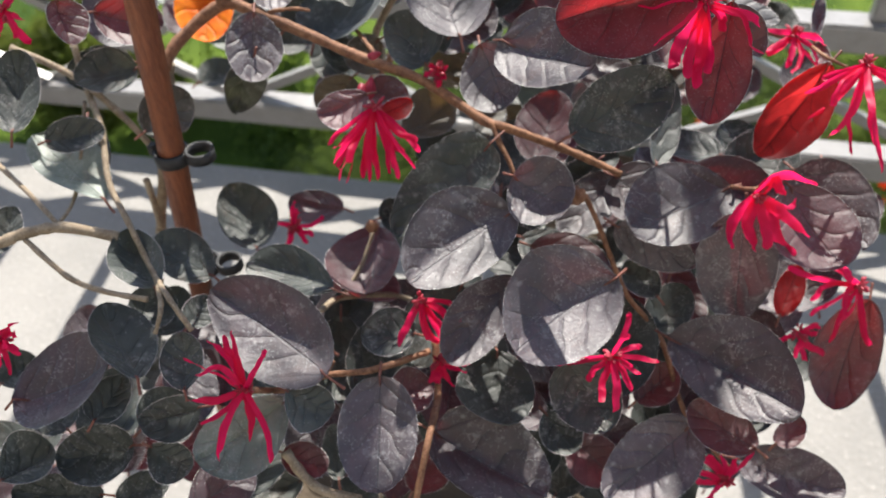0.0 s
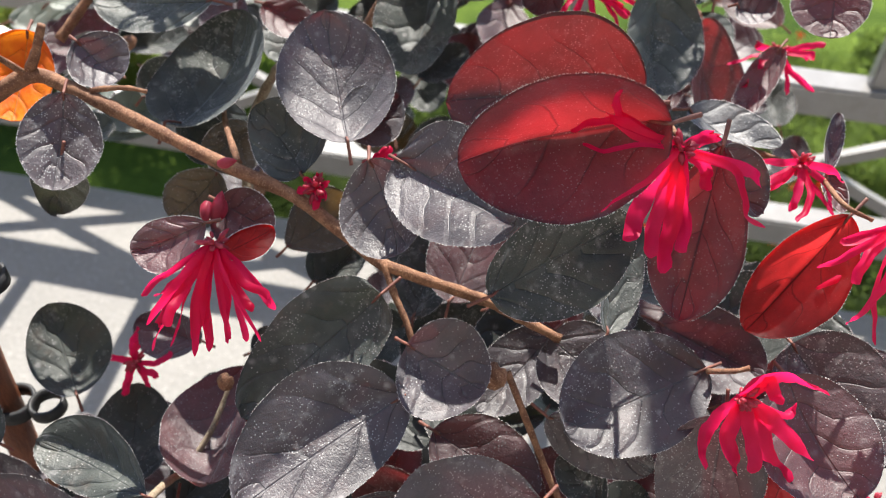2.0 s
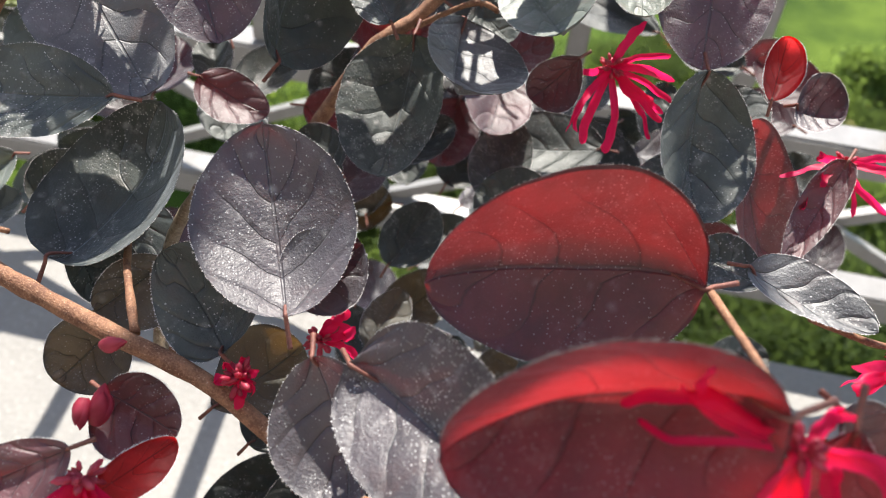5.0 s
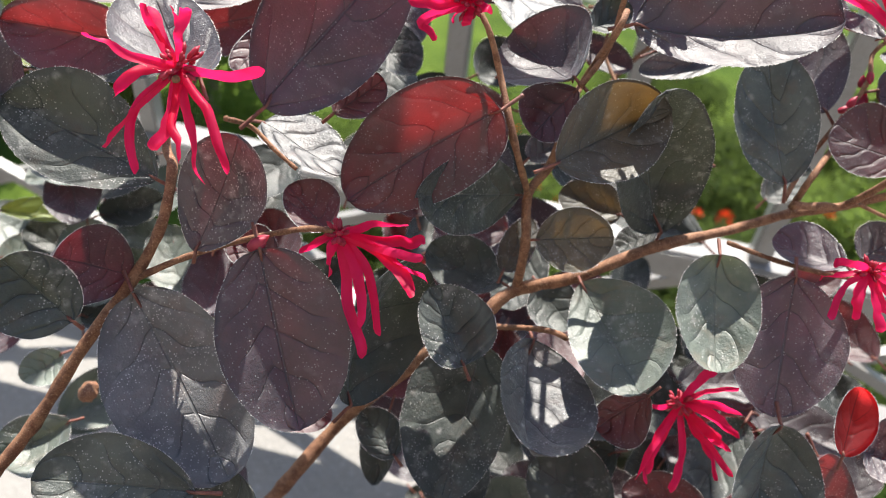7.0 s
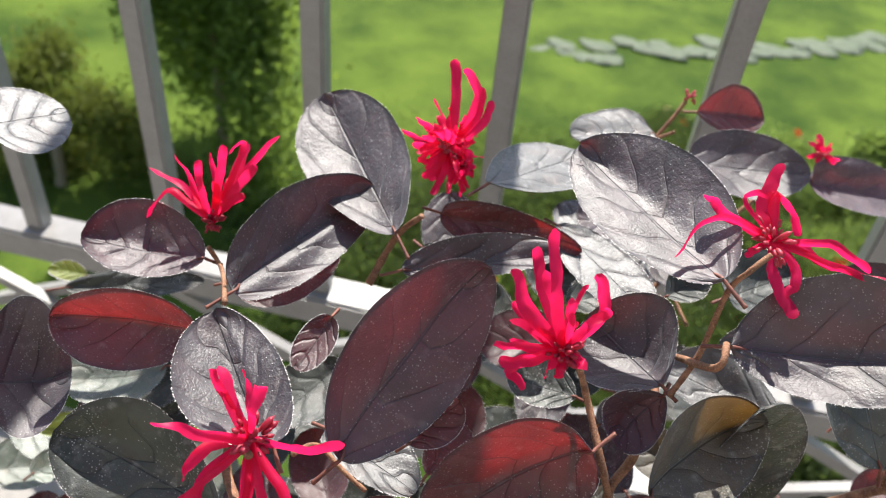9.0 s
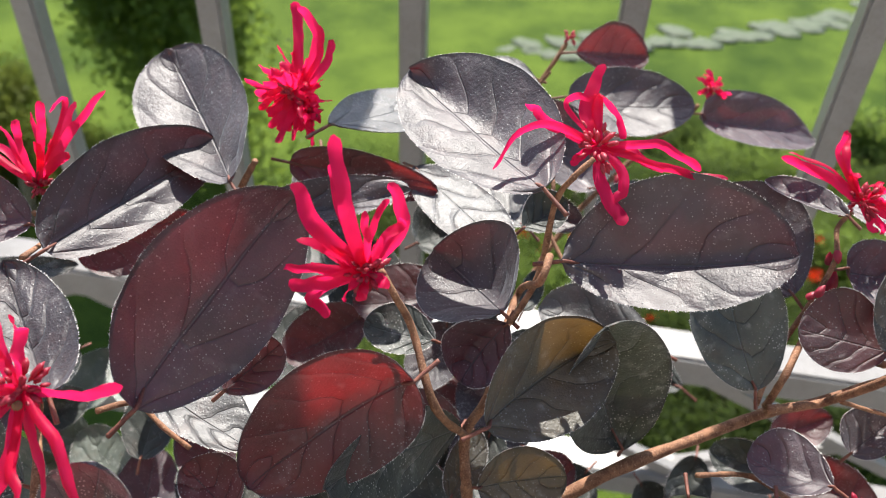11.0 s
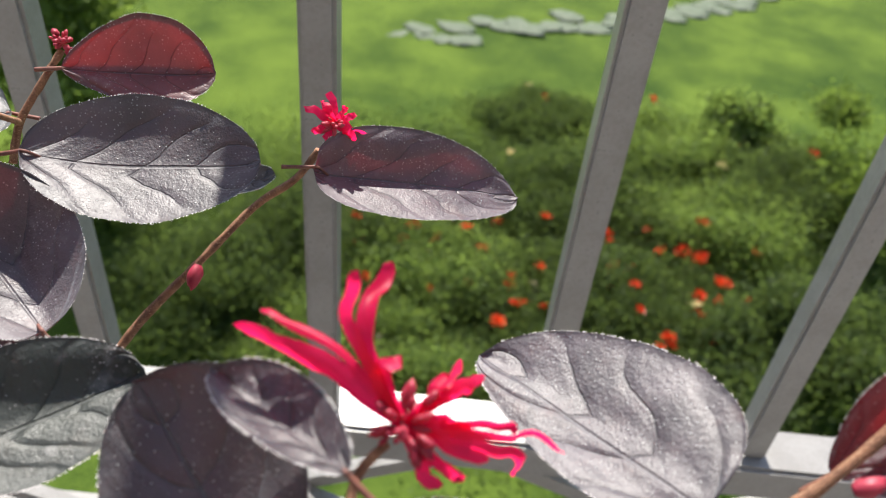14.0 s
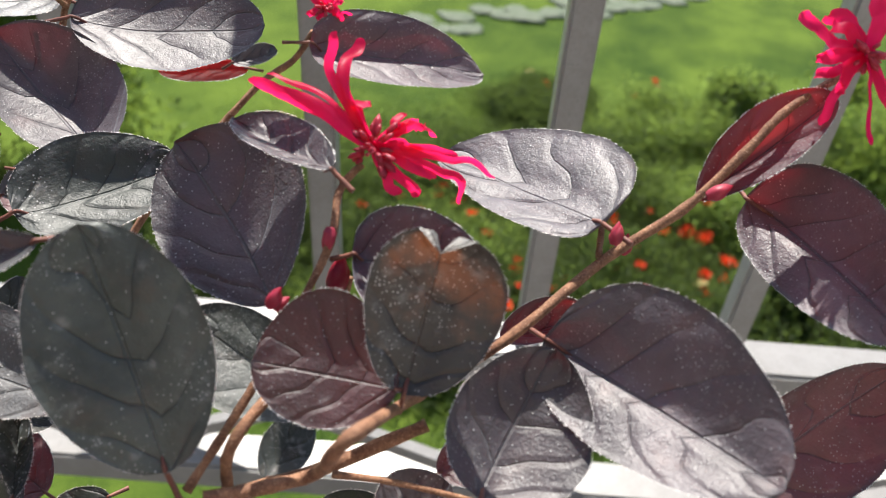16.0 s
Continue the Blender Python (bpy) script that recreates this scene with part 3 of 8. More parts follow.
def ribbon(path, width, eye, seed):
    """A long strap petal along a path: channelled, crumpled, twisting a little, with a blunt tip."""
    rnd = random.Random(seed)
    verts, faces = [], []
    n = len(path)
    off = Vector((rnd.random() * 50, rnd.random() * 50, rnd.random() * 50))
    start = rnd.uniform(-0.7, 0.7)
    turn = rnd.uniform(-1.5, 1.5)
    cup = rnd.uniform(-0.3, 0.3)
    roll = rnd.choice((0.0, 0.0, 0.9, -0.9))
    side = None
    for i, p in enumerate(path):
        way = (path[min(i + 1, n - 1)] - path[max(i - 1, 0)]).normalized()
        if side is None:
            side = way.cross(eye)
            if side.length < 0.15:
                side = way.orthogonal()
            side.rotate(Matrix.Rotation(start, 3, way))
        side = (side - way * side.dot(way)).normalized()
        s = i / (n - 1)
        tw = turn * s * s + 0.35 * noise.noise(Vector((s * 5, 0, 0)) + off) + roll * max(0, s - 0.55) * 2
        a = side.copy()
        a.rotate(Matrix.Rotation(tw, 3, way))
        up = way.cross(a)
        w = width * (0.5 + 0.6 * math.sin(math.pi * min(s * 0.62 + 0.12, 1)) ** 0.8) * (1 + 0.12 * noise.noise(Vector((s * 9, 7, 0)) + off))
        if s > 0.9:
            w *= math.sqrt(max(0.06, 1 - ((s - 0.9) / 0.1) ** 2))
        for k in range(5):
            u = (k - 2) / 4
            z = cup * w * (4 * u * u - 0.3) + w * 0.14 * noise.noise(Vector((s * 11, u * 3, 2)) + off)
            verts.append(p + a * (w * u) + up * z)
    for i in range(n - 1):
        for k in range(4):
            q = i * 5 + k
            faces.append((q, q + 1, q + 6, q + 5))
    return verts, faces


def flower_head(centre, size=1.0, stretch=2.1):
    """An empty flower with its lumpy calyx; petals are added to it."""
    count[0] += 1
    rnd = random.Random(count[0] * 13)
    head = shrub_part("flower", None)
    head.location = Vector(centre)
    bm = bmesh.new()
    for k in range(int(30 * size)):
        o = Vector((rnd.uniform(-1, 1), rnd.uniform(-1, 1), rnd.uniform(-1, 1))) * (0.0021 * size)
        bmesh.ops.create_icosphere(bm, subdivisions=1, radius=rnd.uniform(0.0005, 0.0011), matrix=Matrix.Translation(o) @ o.to_track_quat("Z", "Y").to_matrix().to_4x4() @ Matrix.Diagonal((0.8, 0.55, rnd.uniform(0.5 * stretch, stretch), 1)))
    part("calyx", bm_mesh("calyx", bm, CALYX, True), head)
    return head


def petal(head, width, eye, *ways):
    """One strap petal of a flower, from its heart by way of the given points to its tip."""
    count[0] += 1
    rnd = random.Random(count[0] * 17)
    pts = [Vector((0, 0, 0))] + [Vector(w) for w in ways]
    l = pts[-1].length
    if len(pts) == 2:
        sag = Vector((rnd.uniform(-1, 1), rnd.uniform(-1, 1), rnd.uniform(-0.6, 1.2))) * (l * 0.09)
        pts.insert(1, pts[1] * 0.5 + sag)
    path = smooth_path(pts, 18 // (len(pts) - 1))
    off = Vector((rnd.random() * 40, 0, 0))
    for i, p in enumerate(path):
        s = i / (len(path) - 1)
        path[i] = p + Vector((noise.noise(Vector((s * 4, 1, 0)) + off), noise.noise(Vector((s * 4, 5, 0)) + off), noise.noise(Vector((s * 4, 9, 0)) + off))) * (0.0014 * s)
    v, f = ribbon(path, width * 0.72, Vector(eye), count[0] * 31)
    part("petal", mesh_from("petal", v, f, [PETAL]), head)


def flower(centre, way, eye, length, spread, n, bias):
    """A head of strap petals that point along way, fanned by spread degrees."""
    head = flower_head(centre)
    rnd = random.Random(count[0] * 13)
    d, e = Vector(way), Vector(eye)
    if d.length < 0.1:
        d = Vector((1, 0, 0))
    d.normalize()
    e = (e - d * e.dot(d)).normalized()
    s = e.cross(d)
    for k in range(n):
        a = radians(spread) * ((k + rnd.uniform(0.1, 0.9)) / n * 2 - 1)
        out = (d * math.cos(a) + s * math.sin(a) + e * rnd.uniform(-0.35, 0.75)).normalized()
        l = length * rnd.uniform(0.6, 1.08)
        bend = Vector((rnd.uniform(-0.5, 0.5), rnd.uniform(-0.5, 0.5), rnd.uniform(-0.8, 0.2))) * (l * 0.42)
        mid = out * (l * 0.55) + bend * 0.2 + s * (l * rnd.uniform(-0.12, 0.12))
        tip = out * l + bend + s * (l * rnd.uniform(-0.15, 0.15))
        petal(head, rnd.uniform(0.0020, 0.0033), eye, mid, tip)


def bud(base, way, length):
    """A pointed bud of overlapping scales at a node."""
    count[0] += 1
    rnd = random.Random(count[0])
    verts, faces = [], []
    for k in range(4):
        turn, lean, l = k * 1.7 + rnd.random(), 0.15 + 0.12 * k, length * (1 - 0.13 * k)
        first = len(verts)
        for i in range(7):
            s = i / 6
            r = length * 0.24 * math.sin(math.pi * (0.16 + 0.84 * s)) ** 0.8 + 0.0001
            for q in range(6):
                a = turn + q * math.pi / 3
                verts.append(Vector((r * math.cos(a) + lean * l * 0.5 * s * math.cos(turn), r * math.sin(a) + lean * l * 0.5 * s * math.sin(turn), l * s)))
        for i in range(6):
            for q in range(6):
                a, c = first + i * 6 + q, first + i * 6 + (q + 1) % 6
                faces.append((a, c, c + 6, a + 6))
    ob = shrub_part("bud", mesh_from("bud", verts, faces, [CALYX]))
    ob.matrix_basis = Matrix.Translation(Vector(base)) @ Vector(way).to_track_quat("Z", "Y").to_matrix().to_4x4()


def capsule(base, way, length):
    """A dry, rough, two-lobed seed capsule on a twig end."""
    count[0] += 1
    bm = bmesh.new()
    bmesh.ops.create_icosphere(bm, subdivisions=3, radius=1)
    for v in bm.verts:
        lobe = 1 + 0.18 * math.cos(2 * math.atan2(v.co.y, v.co.x)) + 0.22 * noise.noise(v.co * 3 + Vector((count[0], 0, 0)))
        split = 1 - 0.35 * max(0, v.co.z - 0.6) * (1 if abs(v.co.x) < 0.25 else 0)
        v.co = Vector((v.co.x * 0.42 * lobe, v.co.y * 0.40 * lobe, (v.co.z * 0.5 + 0.5) * split)) * length
    ob = shrub_part("seed_capsule", bm_mesh("seed_capsule", bm, BARK, True), "dry grey-brown seed capsule")
    ob.matrix_basis = Matrix.Translation(Vector(base)) @ Vector(way).to_track_quat("Z", "Y").to_matrix().to_4x4()


twig('bark', 0.0023, 0.0012, (-0.1354, 0.2216, 0.3454), (-0.1315, 0.2343, 0.3590), (-0.1263, 0.2426, 0.3664), (-0.1137, 0.2534, 0.3746), (-0.1007, 0.2531, 0.3723), (-0.0842, 0.2511, 0.3674), (-0.0628, 0.2483, 0.3607), (-0.0395, 0.2441, 0.3559), (-0.0175, 0.2361, 0.3476), (-0.0093, 0.2331, 0.3474), (0.0101, 0.2374, 0.3380), (0.0200, 0.2364, 0.3349), (0.0313, 0.2350, 0.3309))
twig('bark', 0.0014, 0.0009, (-0.1137, 0.2536, 0.3748), (-0.1102, 0.2547, 0.3807), (-0.1074, 0.2571, 0.3880))
twig('bark', 0.0009, 0.0007, (-0.1140, 0.2535, 0.3748), (-0.1151, 0.2463, 0.3845), (-0.1169, 0.2381, 0.3933))
twig('bark', 0.0008, 0.0005, (-0.0964, 0.2533, 0.3732), (-0.0882, 0.2556, 0.3737), (-0.0824, 0.2562, 0.3731))
twig('bark', 0.0009, 0.0007, (-0.0567, 0.2492, 0.3602), (-0.0679, 0.2668, 0.3583), (-0.0760, 0.2824, 0.3536))
twig('grey', 0.0016, 0.0013, (-0.0649, 0.2650, 0.3311), (-0.0674, 0.2770, 0.3439), (-0.0673, 0.2845, 0.3515), (-0.0591, 0.2847, 0.3663), (-0.0522, 0.2775, 0.3738))
twig('bark', 0.0010, 0.0007, (-0.0139, 0.2334, 0.3487), (-0.0107, 0.2290, 0.3443), (-0.0056, 0.2236, 0.3384), (-0.0030, 0.2189, 0.3331))
twig('bark', 0.0009, 0.0008, (0.0198, 0.2209, 0.3318), (0.0256, 0.2147, 0.3241), (0.0333, 0.2112, 0.3074), (0.0394, 0.2071, 0.2986), (0.0518, 0.2013, 0.2866), (0.0627, 0.1871, 0.2671), (0.0763, 0.1787, 0.2551), (0.0818, 0.1762, 0.2514))
twig('bark', 0.0007, 0.0006, (0.0673, 0.2304, 0.3340), (0.0751, 0.2360, 0.3294), (0.0787, 0.2374, 0.3300))
twig('grey', 0.0018, 0.0018, (-0.1325, 0.2400, 0.3577), (-0.1326, 0.2308, 0.3420), (-0.1322, 0.2164, 0.3271), (-0.1439, 0.2183, 0.2944), (-0.1419, 0.2005, 0.2757))
twig('grey', 0.0012, 0.0013, (-0.1351, 0.2087, 0.3275), (-0.1390, 0.2136, 0.3150), (-0.1411, 0.2153, 0.2989))
twig('grey', 0.0020, 0.0017, (-0.1774, 0.1647, 0.3283), (-0.1667, 0.1681, 0.3294), (-0.1597, 0.1715, 0.3312), (-0.1472, 0.1755, 0.3325), (-0.1303, 0.1788, 0.3278))
twig('grey', 0.0009, 0.0009, (-0.1586, 0.1704, 0.3298), (-0.1399, 0.1614, 0.3249), (-0.1253, 0.1570, 0.3255), (-0.1081, 0.1544, 0.3275))
twig('grey', 0.0010, 0.0007, (-0.1886, 0.1981, 0.3439), (-0.1801, 0.1950, 0.3387), (-0.1644, 0.1859, 0.3364), (-0.1482, 0.1757, 0.3329))
twig('grey', 0.0012, 0.0008, (-0.1667, 0.2369, 0.3634), (-0.1599, 0.2269, 0.3514), (-0.1470, 0.2106, 0.3470), (-0.1392, 0.1950, 0.3378), (-0.1282, 0.1832, 0.3318), (-0.1180, 0.1734, 0.3193), (-0.1001, 0.1543, 0.3291), (-0.0923, 0.1492, 0.3221))
twig('grey', 0.0009, 0.0007, (-0.1168, 0.1723, 0.3179), (-0.1024, 0.1526, 0.3279), (-0.1031, 0.1465, 0.3217))
twig('grey', 0.0012, 0.0012, (-0.1886, 0.2319, 0.3632), (-0.1676, 0.2296, 0.3561), (-0.1502, 0.2245, 0.3468), (-0.1345, 0.2174, 0.3362))
twig('grey', 0.0006, 0.0006, (-0.1491, 0.1755, 0.3329), (-0.1519, 0.1928, 0.3329), (-0.1604, 0.2239, 0.3485))
twig('bark', 0.0009, 0.0011, (-0.0754, 0.1404, 0.3081), (-0.0651, 0.1518, 0.2954), (-0.0558, 0.1568, 0.2984), (-0.0404, 0.1600, 0.3008), (-0.0249, 0.1734, 0.2972))
twig('bark', 0.0007, 0.0006, (-0.0558, 0.1568, 0.2984), (-0.0550, 0.1633, 0.2977))
twig('grey', 0.0011, 0.0008, (-0.0607, 0.1742, 0.3102), (-0.0646, 0.2010, 0.2869), (-0.0471, 0.2052, 0.2872), (-0.0391, 0.2056, 0.2857))
twig('grey', 0.0010, 0.0006, (-0.0640, 0.2014, 0.2872), (-0.0588, 0.2106, 0.2954), (-0.0560, 0.2198, 0.3042))
twig('bark', 0.0013, 0.0010, (-0.0235, 0.1766, 0.3001), (-0.0200, 0.1622, 0.2890), (-0.0190, 0.1448, 0.2924), (-0.0209, 0.1297, 0.2772))
twig('grey', 0.0016, 0.0014, (-0.0622, 0.1325, 0.2898), (-0.0515, 0.1270, 0.2816), (-0.0373, 0.1270, 0.2783))
twig('bark', 0.0016, 0.0008, (-0.1306, 0.2900, 0.3633), (-0.1233, 0.3006, 0.3737), (-0.1147, 0.3135, 0.3900), (-0.1074, 0.3253, 0.4017), (-0.1028, 0.3330, 0.4127), (-0.1031, 0.3416, 0.4222), (-0.1092, 0.3504, 0.4207), (-0.1103, 0.3558, 0.4267), (-0.0963, 0.3376, 0.4488))
twig('bark', 0.0008, 0.0006, (-0.1074, 0.3253, 0.4017), (-0.0958, 0.3298, 0.4082), (-0.0844, 0.3350, 0.4121), (-0.0695, 0.3347, 0.4199), (-0.0636, 0.3357, 0.4200))
twig('bark', 0.0006, 0.0005, (-0.0940, 0.3516, 0.4316), (-0.0920, 0.3599, 0.4246), (-0.0850, 0.3575, 0.4209), (-0.0795, 0.3559, 0.4182))
twig('bark', 0.0027, 0.0010, (-0.0953, 0.3104, 0.2706), (-0.0908, 0.3252, 0.2861), (-0.0865, 0.3350, 0.2960), (-0.0801, 0.3440, 0.3048), (-0.0668, 0.3608, 0.3211), (-0.0433, 0.3585, 0.3613), (-0.0316, 0.3681, 0.3700), (-0.0240, 0.3751, 0.3763), (-0.0082, 0.3772, 0.3847), (0.0110, 0.3874, 0.3926), (0.0309, 0.3998, 0.3940), (0.0468, 0.4068, 0.3990), (0.0588, 0.4107, 0.4013), (0.0764, 0.4178, 0.4063))
twig('bark', 0.0013, 0.0007, (-0.0236, 0.3763, 0.3775), (-0.0236, 0.3701, 0.3989), (-0.0256, 0.3782, 0.4080), (-0.0217, 0.3846, 0.4144), (-0.0203, 0.3894, 0.4272), (-0.0178, 0.4080, 0.4272), (-0.0140, 0.3793, 0.4550), (-0.0127, 0.3830, 0.4589))
twig('bark', 0.0007, 0.0006, (-0.0188, 0.3857, 0.4372), (-0.0142, 0.3928, 0.4452), (-0.0129, 0.3954, 0.4619), (-0.0101, 0.3960, 0.4684), (-0.0067, 0.3988, 0.4713))
twig('bark', 0.0009, 0.0006, (-0.0256, 0.3782, 0.4080), (-0.0307, 0.3645, 0.4324), (-0.0371, 0.3735, 0.4434), (-0.0404, 0.3723, 0.4530), (-0.0436, 0.3750, 0.4564))
twig('bark', 0.0006, 0.0006, (0.0264, 0.3793, 0.4055), (0.0422, 0.3895, 0.3952), (0.0485, 0.3755, 0.4053), (0.0583, 0.3766, 0.4049))
twig('bark', 0.0008, 0.0007, (-0.0311, 0.3665, 0.3681), (-0.0145, 0.3576, 0.3820), (-0.0076, 0.3575, 0.3808))
twig('bark', 0.0009, 0.0008, (0.0465, 0.4078, 0.4002), (0.0487, 0.4096, 0.4110), (0.0585, 0.4309, 0.4126), (0.0615, 0.4373, 0.4191))
twig('bark', 0.0011, 0.0008, (-0.0149, 0.4986, 0.3570), (-0.0085, 0.5070, 0.3672), (-0.0006, 0.5156, 0.3775), (0.0104, 0.5245, 0.3880), (0.0228, 0.5345, 0.3998), (0.0314, 0.5392, 0.4053), (0.0370, 0.5394, 0.4139))
twig('bark', 0.0008, 0.0007, (-0.0220, 0.5192, 0.4161), (-0.0215, 0.5246, 0.4227), (-0.0171, 0.5291, 0.4302), (-0.0139, 0.5334, 0.4354))
twig('bark', 0.0007, 0.0005, (-0.0215, 0.5246, 0.4227), (-0.0182, 0.5079, 0.4357))
twig('bark', 0.0011, 0.0007, (0.0448, 0.4027, 0.4046), (0.0539, 0.4062, 0.4040), (0.0605, 0.4078, 0.4058), (0.0673, 0.3984, 0.4279), (0.0745, 0.4234, 0.4066), (0.0885, 0.4301, 0.4145), (0.1044, 0.4437, 0.4216), (0.1169, 0.4491, 0.4296), (0.1261, 0.4545, 0.4384), (0.1331, 0.4597, 0.4446), (0.1450, 0.4660, 0.4502))
twig('bark', 0.0006, 0.0005, (0.1034, 0.4440, 0.4219), (0.1048, 0.4528, 0.4219))
twig('bark', 0.0006, 0.0004, (0.0630, 0.4078, 0.4058), (0.0722, 0.4096, 0.4022), (0.0855, 0.4083, 0.4006))
twig('bark', 0.0007, 0.0006, (0.0423, 0.4033, 0.4054), (0.0483, 0.4179, 0.4102), (0.0544, 0.4261, 0.4200), (0.0592, 0.4337, 0.4290), (0.0596, 0.4409, 0.4336), (0.0628, 0.4443, 0.4370))
twig('bark', 0.0006, 0.0006, (-0.0061, 0.4456, 0.4060), (-0.0126, 0.4570, 0.4114), (-0.0129, 0.4653, 0.4216), (-0.0205, 0.4764, 0.4166))
twig('bark', 0.0007, 0.0004, (0.0424, 0.2646, 0.3835), (0.0447, 0.2349, 0.3977), (0.0464, 0.2331, 0.3955))
twig('bark', 0.0008, 0.0005, (0.0674, 0.2820, 0.3656), (0.0794, 0.2813, 0.3628), (0.0889, 0.2813, 0.3612), (0.0900, 0.2578, 0.3691), (0.0973, 0.2566, 0.3665))
twig('bark', 0.0011, 0.0007, (-0.0972, 0.4140, 0.4241), (-0.0925, 0.4237, 0.4348), (-0.0846, 0.4173, 0.4483))
twig('bark', 0.0006, 0.0006, (-0.1176, 0.3732, 0.4482), (-0.1329, 0.4005, 0.4310), (-0.1377, 0.4033, 0.4352))
leaf('G', (-0.1135, 0.1665, 0.3196), (-0.1283, 0.1826, 0.3285), (0.356, -0.180, 0.917), 0.0064, 0.0107, 0.52)
leaf('G', (-0.1082, 0.1911, 0.3011), (-0.1265, 0.1890, 0.3177), (0.663, -0.292, 0.690), 0.0106, 0.0084, 0.53)
leaf('G', (-0.1013, 0.2134, 0.2948), (-0.1174, 0.2324, 0.3096), (0.353, -0.372, 0.858), 0.0135, 0.0095, 0.48)
leaf('P', (-0.0739, 0.2384, 0.2981), (-0.0989, 0.2445, 0.2949), (-0.193, -0.307, 0.932), 0.0058, 0.0097, 0.48)
leaf('G', (-0.0572, 0.1783, 0.3163), (-0.0924, 0.1883, 0.3122), (-0.224, -0.429, 0.875), 0.0109, 0.0065, 0.60)
leaf('M', (-0.0596, 0.2363, 0.2924), (-0.0512, 0.1925, 0.3004), (-0.049, 0.170, 0.984), 0.0175, 0.0105, 0.53)
leaf('D', (-0.0508, 0.1474, 0.3116), (-0.0959, 0.1694, 0.3187), (-0.123, -0.525, 0.842), 0.0159, 0.0136, 0.47, fold=0.42)
leaf('G', (-0.1040, 0.1335, 0.3160), (-0.1221, 0.1534, 0.3247), (0.552, 0.145, 0.821), 0.0112, 0.0092, 0.55)
leaf('D', (-0.1457, 0.1261, 0.3053), (-0.1153, 0.1391, 0.3195), (-0.305, -0.281, 0.910), 0.0162, 0.0139, 0.49)
leaf('G', (-0.1168, 0.1234, 0.3055), (-0.1130, 0.1382, 0.3085), (0.355, -0.269, 0.895), 0.0057, 0.0066, 0.43)
leaf('G', (-0.1121, 0.1283, 0.2863), (-0.1323, 0.1175, 0.2896), (0.305, -0.289, 0.907), 0.0087, 0.0107, 0.50)
leaf('G', (-0.1474, 0.1090, 0.2865), (-0.1372, 0.1229, 0.2868), (0.342, -0.272, 0.900), 0.0065, 0.0109, 0.58)
leaf('G', (-0.1211, 0.1169, 0.2726), (-0.1468, 0.1093, 0.2794), (0.318, -0.258, 0.912), 0.0060, 0.0082, 0.53)
leaf('G', (-0.0908, 0.1343, 0.3125), (-0.0960, 0.1483, 0.3216), (0.117, -0.513, 0.851), 0.0066, 0.0065, 0.53)
leaf('G', (-0.0911, 0.1387, 0.2978), (-0.1078, 0.1299, 0.2975), (0.196, -0.401, 0.895), 0.0056, 0.0087, 0.48)
leaf('E', (-0.0636, 0.1445, 0.3010), (-0.0850, 0.1206, 0.2974), (0.216, -0.333, 0.918), 0.0085, 0.0142, 0.58)
leaf('D', (-0.0374, 0.1573, 0.3019), (-0.0313, 0.1248, 0.2881), (0.061, -0.380, 0.923), 0.0125, 0.0124, 0.48)
leaf('D', (-0.0210, 0.1559, 0.2779), (0.0189, 0.1429, 0.2709), (0.046, -0.362, 0.931), 0.0117, 0.0172, 0.44)
leaf('G', (-0.0036, 0.1838, 0.2899), (0.0050, 0.1582, 0.2847), (0.181, -0.137, 0.974), 0.0167, 0.0100, 0.53)
leaf('D', (0.0014, 0.1888, 0.3216), (-0.0155, 0.1606, 0.3084), (0.276, -0.538, 0.797), 0.0110, 0.0079, 0.54)
leaf('D', (0.0329, 0.1949, 0.3209), (0.0047, 0.1611, 0.3176), (0.386, -0.403, 0.830), 0.0219, 0.0143, 0.46, fold=0.42)
leaf('D', (-0.0024, 0.2076, 0.3331), (-0.0300, 0.1726, 0.3301), (0.419, -0.401, 0.815), 0.0180, 0.0108, 0.47)
leaf('G', (-0.0129, 0.2261, 0.3459), (-0.0409, 0.1992, 0.3234), (0.081, -0.692, 0.717), 0.0129, 0.0112, 0.40)
leaf('D', (-0.0042, 0.2168, 0.3403), (0.0159, 0.2108, 0.3360), (0.031, -0.532, 0.846), 0.0131, 0.0114, 0.45)
leaf('D', (0.0676, 0.2332, 0.3319), (0.0353, 0.2086, 0.3298), (0.180, -0.316, 0.932), 0.0168, 0.0130, 0.49)
leaf('D', (0.0311, 0.2151, 0.3246), (0.0587, 0.2138, 0.3119), (0.131, -0.915, 0.382), 0.0082, 0.0078, 0.47)
leaf('D', (0.0710, 0.2183, 0.3338), (0.0752, 0.2062, 0.2948), (-0.022, -0.955, 0.295), 0.0142, 0.0118, 0.45)
leaf('D', (0.0529, 0.1955, 0.2943), (0.0905, 0.1656, 0.3012), (-0.513, -0.482, 0.710), 0.0112, 0.0187, 0.50, fold=0.42)
leaf('Q', (0.1215, 0.2237, 0.2960), (0.1158, 0.1999, 0.2624), (0.013, -0.818, 0.575), 0.0136, 0.0100, 0.52)
leaf('Q', (0.0862, 0.2327, 0.3347), (0.1039, 0.2103, 0.3228), (0.131, -0.383, 0.915), 0.0178, 0.0130, 0.50)
leaf('D', (0.0897, 0.2476, 0.3308), (0.1128, 0.2228, 0.3199), (-0.176, -0.527, 0.832), 0.0115, 0.0153, 0.41)
leaf('D', (0.0642, 0.1770, 0.2734), (0.0377, 0.1512, 0.2610), (-0.073, -0.369, 0.927), 0.0110, 0.0148, 0.43)
leaf('D', (0.0825, 0.1797, 0.2534), (0.1176, 0.1707, 0.2561), (-0.161, -0.365, 0.917), 0.0097, 0.0100, 0.54)
